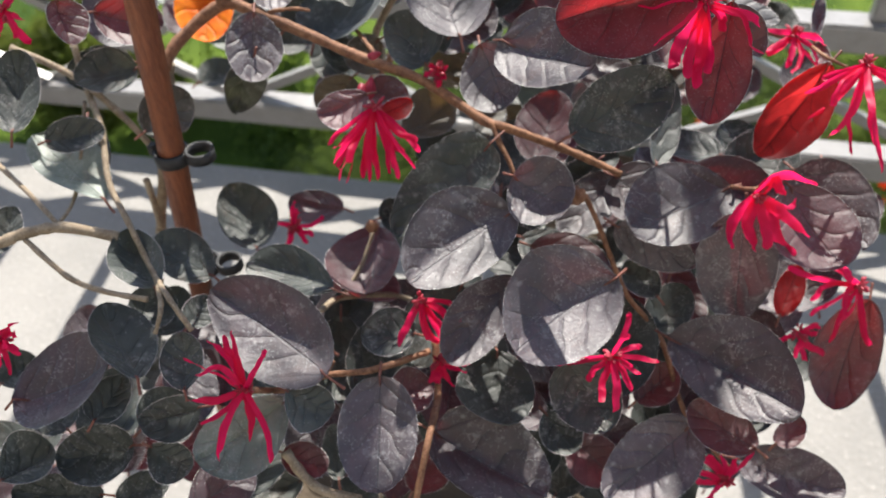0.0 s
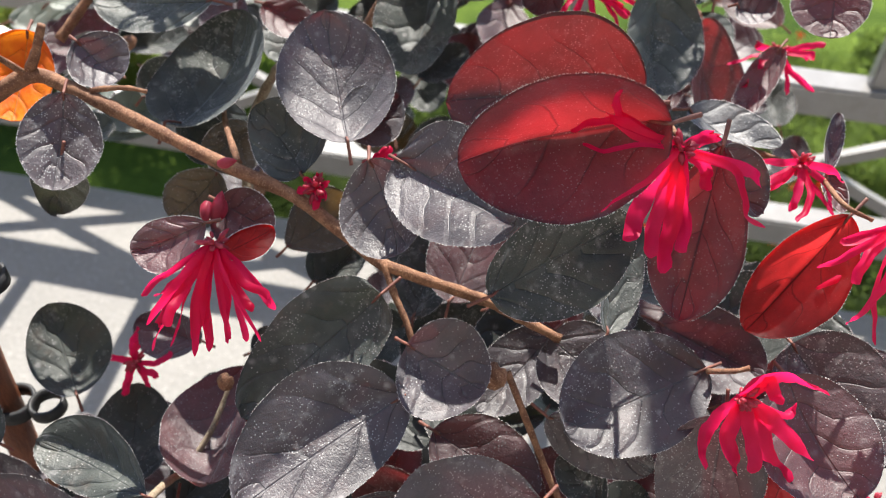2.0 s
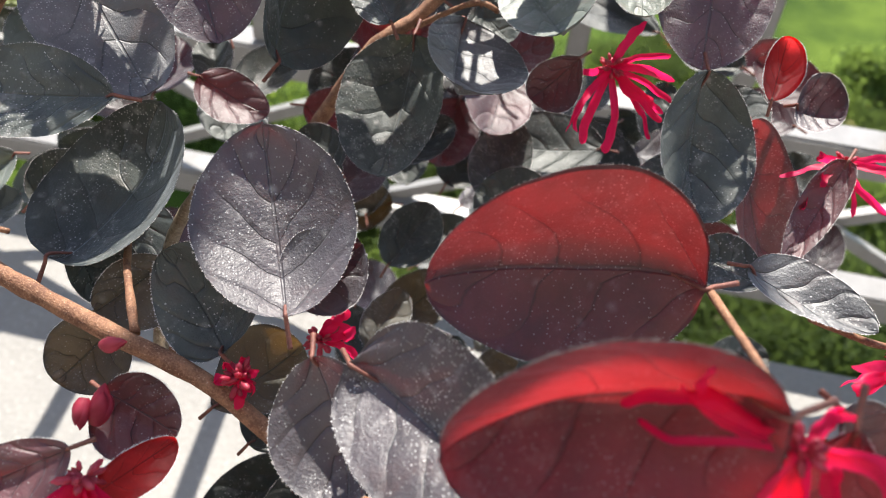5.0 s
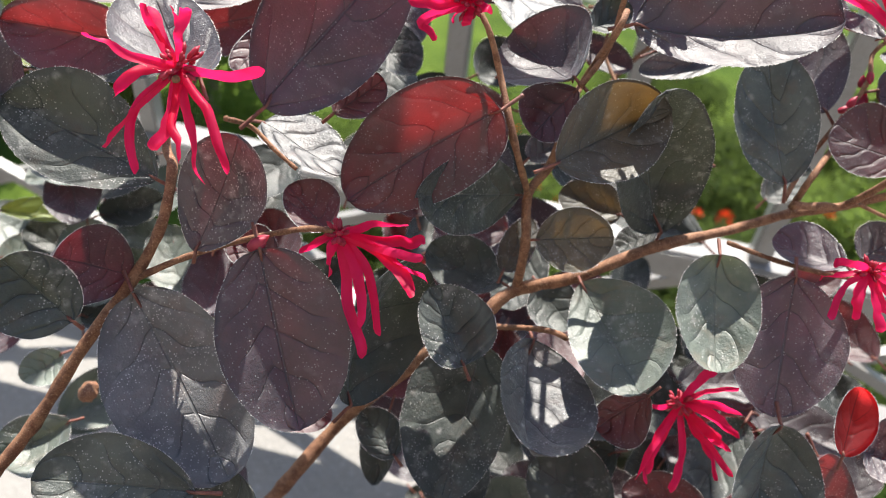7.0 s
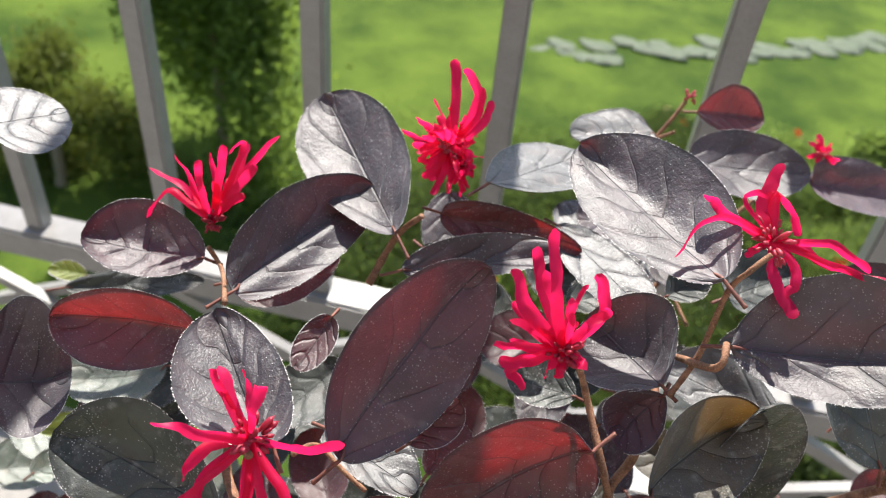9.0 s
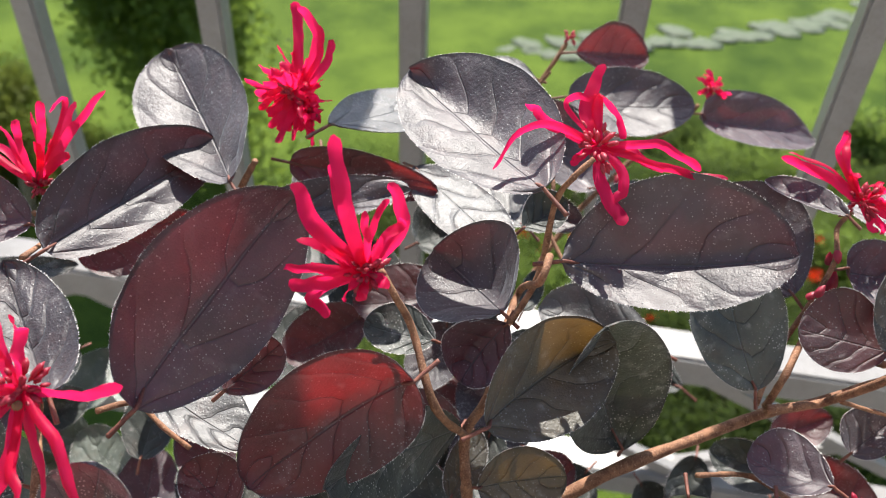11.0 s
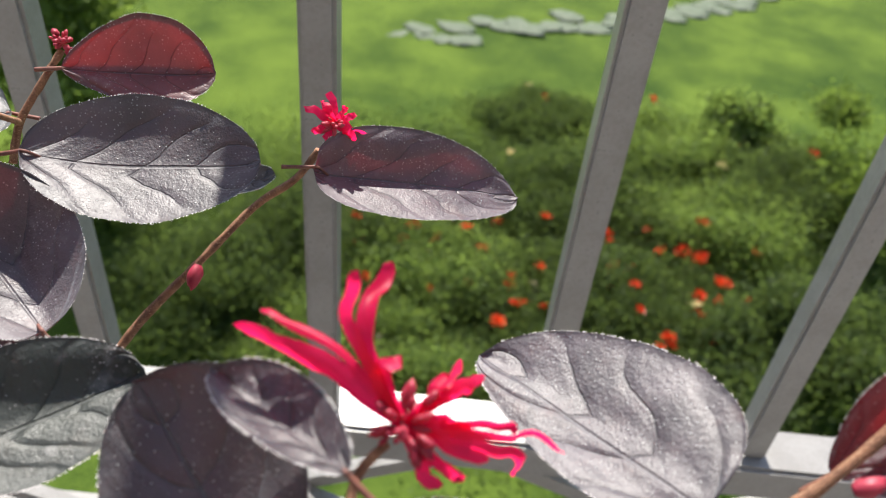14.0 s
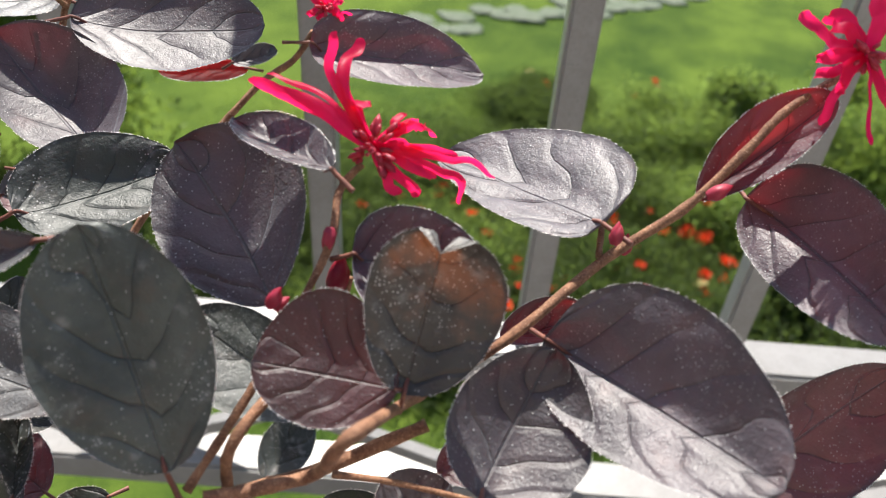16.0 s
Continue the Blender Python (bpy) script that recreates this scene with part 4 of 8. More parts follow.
leaf('G', (0.0196, 0.1723, 0.3029), (0.0357, 0.1566, 0.2920), (-0.170, -0.672, 0.721), 0.0113, 0.0107, 0.45)
leaf('M', (0.0834, 0.1673, 0.2783), (0.0620, 0.1794, 0.2809), (-0.114, -0.397, 0.911), 0.0077, 0.0087, 0.52)
leaf('Q', (0.0940, 0.1812, 0.2632), (0.1025, 0.1901, 0.2685), (-0.159, -0.391, 0.906), 0.0054, 0.0033, 0.44)
leaf('G', (-0.0295, 0.1744, 0.3044), (-0.0476, 0.1729, 0.3025), (-0.083, -0.249, 0.965), 0.0095, 0.0086, 0.47)
leaf('Q', (-0.0533, 0.2227, 0.3632), (-0.0675, 0.2127, 0.3597), (0.192, -0.552, 0.811), 0.0048, 0.0081, 0.58)
leaf('M', (-0.0582, 0.2382, 0.3564), (-0.0434, 0.2355, 0.3516), (0.160, -0.568, 0.807), 0.0091, 0.0067, 0.46)
leaf('E', (-0.1396, 0.1903, 0.3336), (-0.1710, 0.2063, 0.3449), (0.335, -0.010, 0.942), 0.0140, 0.0091, 0.60, fold=0.07)
leaf('G', (-0.1440, 0.2370, 0.3561), (-0.1619, 0.2246, 0.3573), (0.404, -0.512, 0.758), 0.0098, 0.0073, 0.46)
leaf('G', (-0.1626, 0.2007, 0.3474), (-0.1439, 0.2082, 0.3490), (0.203, -0.666, 0.718), 0.0056, 0.0066, 0.46)
leaf('G', (-0.1334, 0.2140, 0.3449), (-0.1228, 0.2316, 0.3509), (0.639, -0.563, 0.524), 0.0087, 0.0092, 0.51)
leaf('M', (-0.1466, 0.2124, 0.3941), (-0.1404, 0.2045, 0.3835), (0.635, -0.387, 0.668), 0.0045, 0.0075, 0.40)
leaf('M', (-0.1413, 0.2203, 0.3867), (-0.1210, 0.2258, 0.3814), (0.344, -0.551, 0.760), 0.0094, 0.0075, 0.50)
leaf('G', (-0.0630, 0.1433, 0.3071), (-0.0474, 0.1406, 0.3031), (0.177, -0.363, 0.915), 0.0094, 0.0056, 0.59)
leaf('M', (-0.0643, 0.1342, 0.2865), (-0.0494, 0.1328, 0.2833), (0.172, -0.326, 0.930), 0.0056, 0.0057, 0.50)
leaf('M', (-0.0342, 0.1555, 0.2947), (-0.0226, 0.1658, 0.2899), (0.511, -0.180, 0.840), 0.0077, 0.0076, 0.52)
leaf('G', (-0.1059, 0.1277, 0.2883), (-0.0916, 0.1251, 0.2834), (0.259, -0.300, 0.918), 0.0082, 0.0049, 0.57)
leaf('G', (0.0151, 0.1712, 0.2757), (0.0268, 0.1604, 0.2714), (-0.006, -0.379, 0.925), 0.0071, 0.0072, 0.51)
leaf('D', (-0.0988, 0.2462, 0.3764), (-0.0960, 0.2279, 0.3602), (0.379, -0.580, 0.721), 0.0088, 0.0102, 0.50)
leaf('G', (-0.0981, 0.2366, 0.3629), (-0.1140, 0.2452, 0.3343), (0.166, -0.915, -0.369), 0.0072, 0.0074, 0.45)
leaf('G', (-0.0871, 0.2782, 0.3535), (-0.0773, 0.2699, 0.3406), (0.678, -0.265, 0.686), 0.0060, 0.0100, 0.54)
leaf('G', (-0.0396, 0.2485, 0.3602), (-0.0560, 0.2624, 0.3694), (0.037, -0.806, 0.591), 0.0130, 0.0078, 0.40)
leaf('D', (-0.0199, 0.2428, 0.3726), (-0.0090, 0.2254, 0.3598), (-0.269, -0.676, 0.686), 0.0111, 0.0107, 0.53)
leaf('R', (-0.0480, 0.2182, 0.3586), (-0.0413, 0.2325, 0.3556), (0.596, -0.114, 0.795), 0.0046, 0.0031, 0.47)
leaf('D', (-0.0126, 0.2403, 0.3761), (0.0182, 0.2114, 0.3867), (-0.609, -0.397, 0.686), 0.0116, 0.0136, 0.40)
leaf('G', (0.0132, 0.2248, 0.3524), (0.0430, 0.2440, 0.3656), (0.209, -0.753, 0.624), 0.0135, 0.0112, 0.48)
leaf('G', (0.0424, 0.2335, 0.3377), (0.0446, 0.2605, 0.3545), (0.537, -0.477, 0.696), 0.0076, 0.0045, 0.50)
leaf('W', (0.0427, 0.2214, 0.4075), (0.0063, 0.2131, 0.3976), (0.123, -0.900, 0.420), 0.0122, 0.0145, 0.48, fold=0.75)
leaf('M', (0.0417, 0.2640, 0.3845), (-0.0037, 0.2523, 0.3851), (-0.018, -0.939, 0.344), 0.0206, 0.0155, 0.41, fold=0.50)
leaf('W', (0.0536, 0.2283, 0.3998), (0.0516, 0.2086, 0.3720), (-0.148, -0.801, 0.579), 0.0087, 0.0087, 0.58)
leaf('R', (0.0916, 0.2548, 0.3684), (0.0747, 0.2394, 0.3408), (-0.372, -0.691, 0.619), 0.0078, 0.0120, 0.54)
leaf('M', (0.0552, 0.2345, 0.3952), (0.0667, 0.2345, 0.3806), (0.632, -0.593, 0.499), 0.0042, 0.0069, 0.57)
leaf('S', (0.0552, 0.2897, 0.3693), (0.0781, 0.2780, 0.3691), (-0.333, -0.060, 0.941), 0.0048, 0.0081, 0.41)
leaf('P', (0.0905, 0.2758, 0.3653), (0.0916, 0.2887, 0.3745), (-0.201, -0.559, 0.805), 0.0023, 0.0019, 0.52)
leaf('M', (0.0930, 0.2819, 0.3608), (0.0971, 0.2722, 0.3558), (-0.209, -0.521, 0.828), 0.0029, 0.0026, 0.42)
leaf('Q', (0.0612, 0.3516, 0.3653), (0.0804, 0.3397, 0.3246), (0.603, -0.643, 0.473), 0.0117, 0.0120, 0.50)
leaf('G', (0.0464, 0.3469, 0.3795), (0.0509, 0.3193, 0.3543), (0.306, -0.729, 0.612), 0.0112, 0.0144, 0.50)
leaf('M', (0.0868, 0.3471, 0.3611), (0.0746, 0.3230, 0.3442), (-0.216, -0.485, 0.848), 0.0054, 0.0048, 0.40)
leaf('M', (0.0854, 0.3110, 0.4025), (0.0853, 0.2973, 0.3902), (-0.182, -0.653, 0.735), 0.0104, 0.0081, 0.54)
leaf('G', (-0.0866, 0.2668, 0.3558), (-0.0737, 0.3012, 0.3745), (-0.300, -0.300, 0.900), 0.0200, 0.0185, 0.43)
leaf('D', (-0.0279, 0.2523, 0.3697), (-0.0421, 0.2819, 0.3883), (0.182, -0.515, 0.838), 0.0150, 0.0150, 0.48)
leaf('B', (-0.0630, 0.2732, 0.3543), (-0.0722, 0.2587, 0.3513), (0.188, -0.814, 0.549), 0.0060, 0.0097, 0.49)
leaf('S', (-0.1044, 0.3204, 0.4034), (-0.0729, 0.2952, 0.3811), (-0.094, -0.242, 0.966), 0.0150, 0.0135, 0.49, fold=0.42)
leaf('P', (-0.0762, 0.3261, 0.4197), (-0.0611, 0.3063, 0.3889), (0.460, -0.718, 0.522), 0.0128, 0.0147, 0.48)
leaf('G', (-0.0559, 0.3253, 0.3746), (-0.0477, 0.3517, 0.4021), (0.892, -0.429, 0.145), 0.0222, 0.0133, 0.49)
leaf('G', (-0.1069, 0.3410, 0.4188), (-0.1433, 0.3437, 0.4308), (0.209, -0.703, 0.679), 0.0139, 0.0111, 0.60, fold=0.42)
leaf('M', (-0.1303, 0.3803, 0.4283), (-0.1618, 0.3704, 0.4334), (0.188, -0.824, 0.535), 0.0085, 0.0113, 0.51)
leaf('D', (-0.0914, 0.3264, 0.4141), (-0.0829, 0.3344, 0.4408), (0.205, -0.680, 0.704), 0.0102, 0.0086, 0.58)
leaf('P', (-0.1087, 0.3272, 0.4004), (-0.1162, 0.3134, 0.4159), (0.696, -0.589, 0.412), 0.0099, 0.0088, 0.57)
leaf('G', (-0.1098, 0.3071, 0.4059), (-0.1204, 0.3056, 0.4217), (0.696, -0.588, 0.411), 0.0072, 0.0100, 0.48)
leaf('P', (-0.0825, 0.3472, 0.4397), (-0.0624, 0.3864, 0.4626), (0.661, -0.601, 0.449), 0.0126, 0.0170, 0.48, fold=0.35)
leaf('M', (-0.0345, 0.3628, 0.4408), (-0.0648, 0.3493, 0.4177), (0.131, -0.921, 0.366), 0.0150, 0.0113, 0.43, fold=0.40)
leaf('C', (-0.0206, 0.3874, 0.4385), (-0.0386, 0.4056, 0.4384), (-0.394, -0.386, 0.834), 0.0150, 0.0118, 0.57, fold=0.60)
leaf('P', (-0.0192, 0.3874, 0.4355), (-0.0271, 0.3767, 0.4266), (0.150, -0.820, 0.553), 0.0093, 0.0056, 0.60)
leaf('B', (-0.0203, 0.3638, 0.4293), (0.0037, 0.3869, 0.4351), (0.187, -0.805, 0.564), 0.0105, 0.0123, 0.55)
leaf('G', (0.0121, 0.3926, 0.3937), (0.0008, 0.3851, 0.4409), (0.564, -0.826, -0.002), 0.0153, 0.0129, 0.46)
leaf('C', (-0.0103, 0.3873, 0.4544), (0.0320, 0.3862, 0.4641), (-0.174, -0.633, 0.754), 0.0102, 0.0170, 0.53, fold=0.42)
leaf('B', (-0.0212, 0.3699, 0.4007), (-0.0018, 0.3758, 0.4022), (0.097, -0.784, 0.613), 0.0087, 0.0081, 0.50)
leaf('E', (-0.0070, 0.3726, 0.3873), (0.0098, 0.3387, 0.3878), (-0.475, -0.223, 0.851), 0.0097, 0.0162, 0.55, fold=0.42)
leaf('E', (0.0240, 0.3735, 0.4060), (0.0279, 0.3496, 0.3894), (-0.075, -0.577, 0.813), 0.0100, 0.0101, 0.44)
leaf('P', (0.0441, 0.3754, 0.4026), (0.0453, 0.3504, 0.3776), (0.051, -0.994, 0.059), 0.0139, 0.0147, 0.48, fold=0.15)
leaf('G', (-0.0297, 0.3579, 0.3705), (-0.0305, 0.3230, 0.3477), (-0.026, -0.743, 0.669), 0.0164, 0.0119, 0.46)
leaf('S', (-0.0160, 0.3578, 0.3775), (-0.0104, 0.3227, 0.3777), (0.294, 0.052, 0.955), 0.0100, 0.0167, 0.53, fold=0.42)
leaf('P', (0.0580, 0.3850, 0.4019), (0.0401, 0.3918, 0.4007), (-0.113, -0.122, 0.986), 0.0107, 0.0065, 0.60)
leaf('M', (0.0151, 0.3491, 0.3763), (0.0043, 0.3427, 0.3660), (-0.142, -0.767, 0.626), 0.0053, 0.0088, 0.60)
leaf('G', (-0.0272, 0.3827, 0.4041), (-0.0483, 0.3478, 0.4241), (0.827, -0.443, 0.346), 0.0105, 0.0093, 0.54)
leaf('G', (-0.0775, 0.2899, 0.3830), (-0.1103, 0.2837, 0.3827), (0.365, -0.500, 0.780), 0.0105, 0.0105, 0.57, fold=0.30)
leaf('G', (-0.0532, 0.3571, 0.3329), (-0.0541, 0.3448, 0.3089), (-0.059, -0.888, 0.455), 0.0067, 0.0047, 0.49)
leaf('S', (-0.0925, 0.3674, 0.4214), (-0.0690, 0.3591, 0.4170), (0.147, -0.110, 0.983), 0.0060, 0.0101, 0.40, fold=0.07)
leaf('M', (-0.0716, 0.3595, 0.4334), (-0.0628, 0.3692, 0.4387), (0.129, -0.781, 0.611), 0.0051, 0.0055, 0.56)
leaf('S', (0.0402, 0.2891, 0.3756), (0.0091, 0.2920, 0.3730), (-0.086, 0.001, 0.996), 0.0147, 0.0088, 0.51)
leaf('G', (0.0697, 0.3171, 0.3407), (0.0522, 0.3232, 0.3433), (-0.016, -0.427, 0.904), 0.0085, 0.0067, 0.56)
leaf('P', (-0.1382, 0.4020, 0.4322), (-0.1677, 0.3947, 0.4382), (0.273, -0.374, 0.887), 0.0136, 0.0081, 0.55)
leaf('C', (-0.1211, 0.3838, 0.4412), (-0.1006, 0.4328, 0.4423), (0.717, -0.314, 0.622), 0.0084, 0.0139, 0.46, fold=0.50)
leaf('C', (-0.0903, 0.4142, 0.4437), (-0.1249, 0.4584, 0.4540), (-0.200, -0.368, 0.908), 0.0141, 0.0151, 0.58, fold=0.42)
leaf('S', (-0.0709, 0.4337, 0.4510), (-0.0449, 0.4809, 0.4369), (0.049, -0.194, 0.980), 0.0115, 0.0125, 0.60, fold=0.07)
leaf('C', (-0.0155, 0.3918, 0.4679), (-0.0493, 0.4295, 0.4707), (-0.234, -0.279, 0.931), 0.0165, 0.0122, 0.50, fold=0.32)
leaf('M', (-0.0829, 0.4347, 0.4374), (-0.0424, 0.4337, 0.4349), (0.028, -0.829, 0.559), 0.0065, 0.0065, 0.40)
leaf('C', (-0.0876, 0.4112, 0.4344), (-0.0478, 0.4247, 0.4406), (0.047, -0.526, 0.849), 0.0045, 0.0074, 0.51)
leaf('M', (-0.1368, 0.4116, 0.4161), (-0.1110, 0.4306, 0.4187), (0.213, -0.790, 0.574), 0.0105, 0.0063, 0.40)
leaf('C', (-0.0933, 0.3415, 0.4483), (-0.1160, 0.3667, 0.4529), (0.157, -0.037, 0.987), 0.0080, 0.0134, 0.47)
leaf('C', (-0.1752, 0.3574, 0.4213), (-0.1580, 0.3686, 0.4193), (0.331, -0.347, 0.878), 0.0157, 0.0194, 0.51)
leaf('S', (0.0199, 0.4176, 0.4046), (-0.0124, 0.4260, 0.4064), (-0.083, -0.501, 0.861), 0.0114, 0.0069, 0.59)
leaf('S', (-0.1956, 0.4045, 0.4586), (-0.1847, 0.4218, 0.4550), (0.359, -0.030, 0.933), 0.0124, 0.0123, 0.42, fold=0.07)
leaf('S', (-0.0506, 0.4432, 0.4354), (-0.0221, 0.4163, 0.4329), (-0.054, -0.152, 0.987), 0.0086, 0.0096, 0.50, fold=0.07)
# pale slate colour here stands in for sky reflected on the smooth blade
leaf('S', (-0.0229, 0.5250, 0.4247), (-0.0522, 0.5058, 0.4282), (0.215, -0.151, 0.965), 0.0130, 0.0065, 0.33, fold=0.07)
leaf('G', (0.0017, 0.4453, 0.4208), (0.0246, 0.4655, 0.4203), (0.319, -0.342, 0.884), 0.0092, 0.0110, 0.43, fold=0.42)
leaf('C', (0.0016, 0.4783, 0.4119), (-0.0246, 0.4970, 0.4288), (0.300, -0.550, 0.830), 0.0159, 0.0105, 0.50, fold=0.65)
leaf('C', (-0.0113, 0.5060, 0.4290), (0.0310, 0.5131, 0.4273), (0.111, -0.449, 0.887), 0.0135, 0.0136, 0.48, fold=0.30)
leaf('M', (-0.0103, 0.5248, 0.4361), (0.0158, 0.5381, 0.4313), (0.200, -0.750, 0.600), 0.0069, 0.0116, 0.59, fold=0.35)
leaf('P', (0.0375, 0.5317, 0.4146), (0.0841, 0.5477, 0.4006), (-0.208, -0.533, 0.820), 0.0110, 0.0113, 0.40, fold=0.42, curl=0.08)
leaf('C', (-0.0225, 0.4781, 0.4158), (-0.0450, 0.4714, 0.4208), (0.313, -0.423, 0.850), 0.0074, 0.0068, 0.55, fold=0.42)
leaf('C', (0.0507, 0.4279, 0.4207), (0.0296, 0.4529, 0.4327), (-0.038, -0.802, 0.593), 0.0162, 0.0115, 0.56, fold=0.22)
leaf('P', (0.0594, 0.4373, 0.4404), (0.0412, 0.4498, 0.4404), (0.067, -0.220, 0.973), 0.0059, 0.0036, 0.57)
leaf('P', (0.0626, 0.4335, 0.4274), (0.0825, 0.4351, 0.4273), (-0.139, -0.444, 0.885), 0.0105, 0.0085, 0.40)
leaf('C', (0.1030, 0.4458, 0.4280), (0.0748, 0.4769, 0.4188), (-0.298, -0.135, 0.945), 0.0175, 0.0078, 0.34, fold=0.19)
leaf('N', (0.0727, 0.4147, 0.4169), (0.0771, 0.4257, 0.4394), (0.010, -0.819, 0.574), 0.0111, 0.0091, 0.59)
leaf('M', (0.0718, 0.4153, 0.4173), (0.0501, 0.4163, 0.4199), (0.054, -0.691, 0.720), 0.0129, 0.0078, 0.53, fold=0.12)
leaf('G', (0.0406, 0.4023, 0.4111), (0.0273, 0.4207, 0.4398), (0.312, -0.870, 0.383), 0.0120, 0.0122, 0.51, fold=0.20)
leaf('C', (0.0941, 0.4279, 0.4175), (0.1234, 0.4002, 0.4212), (-0.496, -0.424, 0.757), 0.0097, 0.0162, 0.40, fold=0.42)
leaf('C', (0.0848, 0.4031, 0.4093), (0.0953, 0.4236, 0.4197), (0.125, -0.499, 0.858), 0.0119, 0.0099, 0.44, fold=0.45)
leaf('P', (0.1307, 0.4585, 0.4264), (0.1442, 0.4224, 0.4288), (-0.807, -0.267, 0.527), 0.0081, 0.0134, 0.40, fold=0.50)
leaf('Q', (0.1209, 0.4122, 0.3946), (0.1544, 0.4310, 0.4129), (-0.212, -0.801, 0.561), 0.0121, 0.0079, 0.56)
leaf('W', (0.1195, 0.4513, 0.4303), (0.1395, 0.4592, 0.4478), (-0.234, -0.562, 0.793), 0.0048, 0.0068, 0.55)
leaf('L', (-0.0210, 0.4432, 0.3732), (-0.0031, 0.4418, 0.3668), (0.283, -0.380, 0.881), 0.0056, 0.0093, 0.47)
leaf('G', (-0.0555, 0.4736, 0.3847), (-0.0366, 0.4885, 0.3863), (0.270, -0.438, 0.857), 0.0081, 0.0135, 0.47)
leaf('L', (0.0486, 0.4876, 0.3185), (-0.0012, 0.5104, 0.3314), (0.052, -0.402, 0.914), 0.0130, 0.0182, 0.60)
leaf('O', (-0.1268, 0.2740, 0.3751), (-0.1238, 0.2527, 0.3596), (0.352, -0.519, 0.779), 0.0121, 0.0092, 0.53)
leaf('G', (-0.1710, 0.1972, 0.3524), (-0.1757, 0.2213, 0.3695), (0.410, -0.474, 0.780), 0.0076, 0.0089, 0.50)
leaf('L', (-0.0011, 0.2272, 0.2842), (0.0315, 0.2398, 0.2911), (0.008, -0.492, 0.871), 0.0054, 0.0090, 0.49)
leaf('G', (0.0488, 0.2090, 0.2998), (0.0363, 0.2189, 0.3045), (-0.052, -0.483, 0.874), 0.0064, 0.0057, 0.52)
leaf('G', (0.0480, 0.2034, 0.2865), (0.0592, 0.2198, 0.2961), (-0.074, -0.465, 0.882), 0.0080, 0.0079, 0.53)
leaf('G', (0.0730, 0.2656, 0.3122), (0.0889, 0.2784, 0.3233), (-0.123, -0.558, 0.821), 0.0099, 0.0093, 0.48)
leaf('D', (0.0287, 0.2368, 0.3290), (0.0518, 0.2250, 0.3228), (-0.045, -0.535, 0.843), 0.0118, 0.0106, 0.40)
leaf('G', (0.0113, 0.2600, 0.3115), (0.0311, 0.2664, 0.3159), (-0.007, -0.554, 0.833), 0.0062, 0.0089, 0.54)
leaf('L', (-0.0603, 0.2422, 0.2917), (-0.0501, 0.2471, 0.2929), (0.142, -0.497, 0.856), 0.0087, 0.0070, 0.46)
leaf('G', (-0.0710, 0.1992, 0.2673), (-0.0607, 0.2185, 0.2748), (0.163, -0.429, 0.889), 0.0086, 0.0086, 0.49)
leaf('L', (-0.1104, 0.1709, 0.2966), (-0.1058, 0.1819, 0.3002), (0.267, -0.397, 0.878), 0.0061, 0.0054, 0.47)
leaf('G', (-0.1263, 0.1713, 0.2884), (-0.1208, 0.1891, 0.2945), (0.287, -0.390, 0.875), 0.0087, 0.0073, 0.48)
leaf('G', (-0.1297, 0.1688, 0.2996), (-0.1183, 0.1804, 0.3009), (0.298, -0.389, 0.872), 0.0086, 0.0080, 0.47)
leaf('G', (-0.0411, 0.1840, 0.2685), (-0.0586, 0.1857, 0.2719), (0.137, -0.399, 0.907), 0.0062, 0.0044, 0.49)
leaf('M', (0.0249, 0.1777, 0.2550), (0.0430, 0.1651, 0.2506), (-0.031, -0.365, 0.930), 0.0104, 0.0084, 0.52)
leaf('G', (0.0216, 0.1678, 0.2273), (0.0329, 0.1915, 0.2366), (-0.017, -0.359, 0.933), 0.0083, 0.0084, 0.49)
leaf('M', (0.0455, 0.1840, 0.2721), (0.0580, 0.1961, 0.2786), (-0.070, -0.417, 0.906), 0.0079, 0.0074, 0.52)
leaf('R', (0.0938, 0.2206, 0.2852), (0.0997, 0.2378, 0.2958), (-0.155, -0.477, 0.865), 0.0052, 0.0048, 0.49)
leaf('G', (-0.1170, 0.1161, 0.2717), (-0.1035, 0.1264, 0.2708), (0.271, -0.277, 0.922), 0.0061, 0.0060, 0.47)
leaf('G', (-0.1711, 0.1436, 0.2844), (-0.1645, 0.1559, 0.2862), (0.364, -0.320, 0.875), 0.0076, 0.0075, 0.55)
leaf('P', (-0.0949, 0.1202, 0.2662), (-0.0786, 0.1371, 0.2677), (0.221, -0.296, 0.929), 0.0087, 0.0106, 0.58)
leaf('G', (-0.0546, 0.1483, 0.2488), (-0.0612, 0.1662, 0.2564), (0.152, -0.337, 0.929), 0.0046, 0.0050, 0.49)
leaf('M', (-0.0284, 0.1508, 0.2450), (-0.0208, 0.1706, 0.2515), (0.085, -0.343, 0.936), 0.0093, 0.0080, 0.48)
leaf('G', (-0.1085, 0.2912, 0.3458), (-0.0981, 0.3030, 0.3519), (0.232, -0.595, 0.769), 0.0081, 0.0081, 0.50)
leaf('D', (-0.0314, 0.2601, 0.3671), (-0.0190, 0.2701, 0.3736), (0.098, -0.626, 0.774), 0.0089, 0.0081, 0.48)
leaf('B', (-0.0541, 0.2643, 0.3175), (-0.0377, 0.2819, 0.3255), (0.136, -0.515, 0.846), 0.0103, 0.0112, 0.60)
leaf('B', (-0.0740, 0.2682, 0.3402), (-0.0827, 0.2524, 0.3331), (0.226, -0.502, 0.835), 0.0079, 0.0109, 0.56)
leaf('L', (-0.0474, 0.2657, 0.3026), (-0.0355, 0.2810, 0.3097), (0.122, -0.494, 0.861), 0.0080, 0.0102, 0.51)
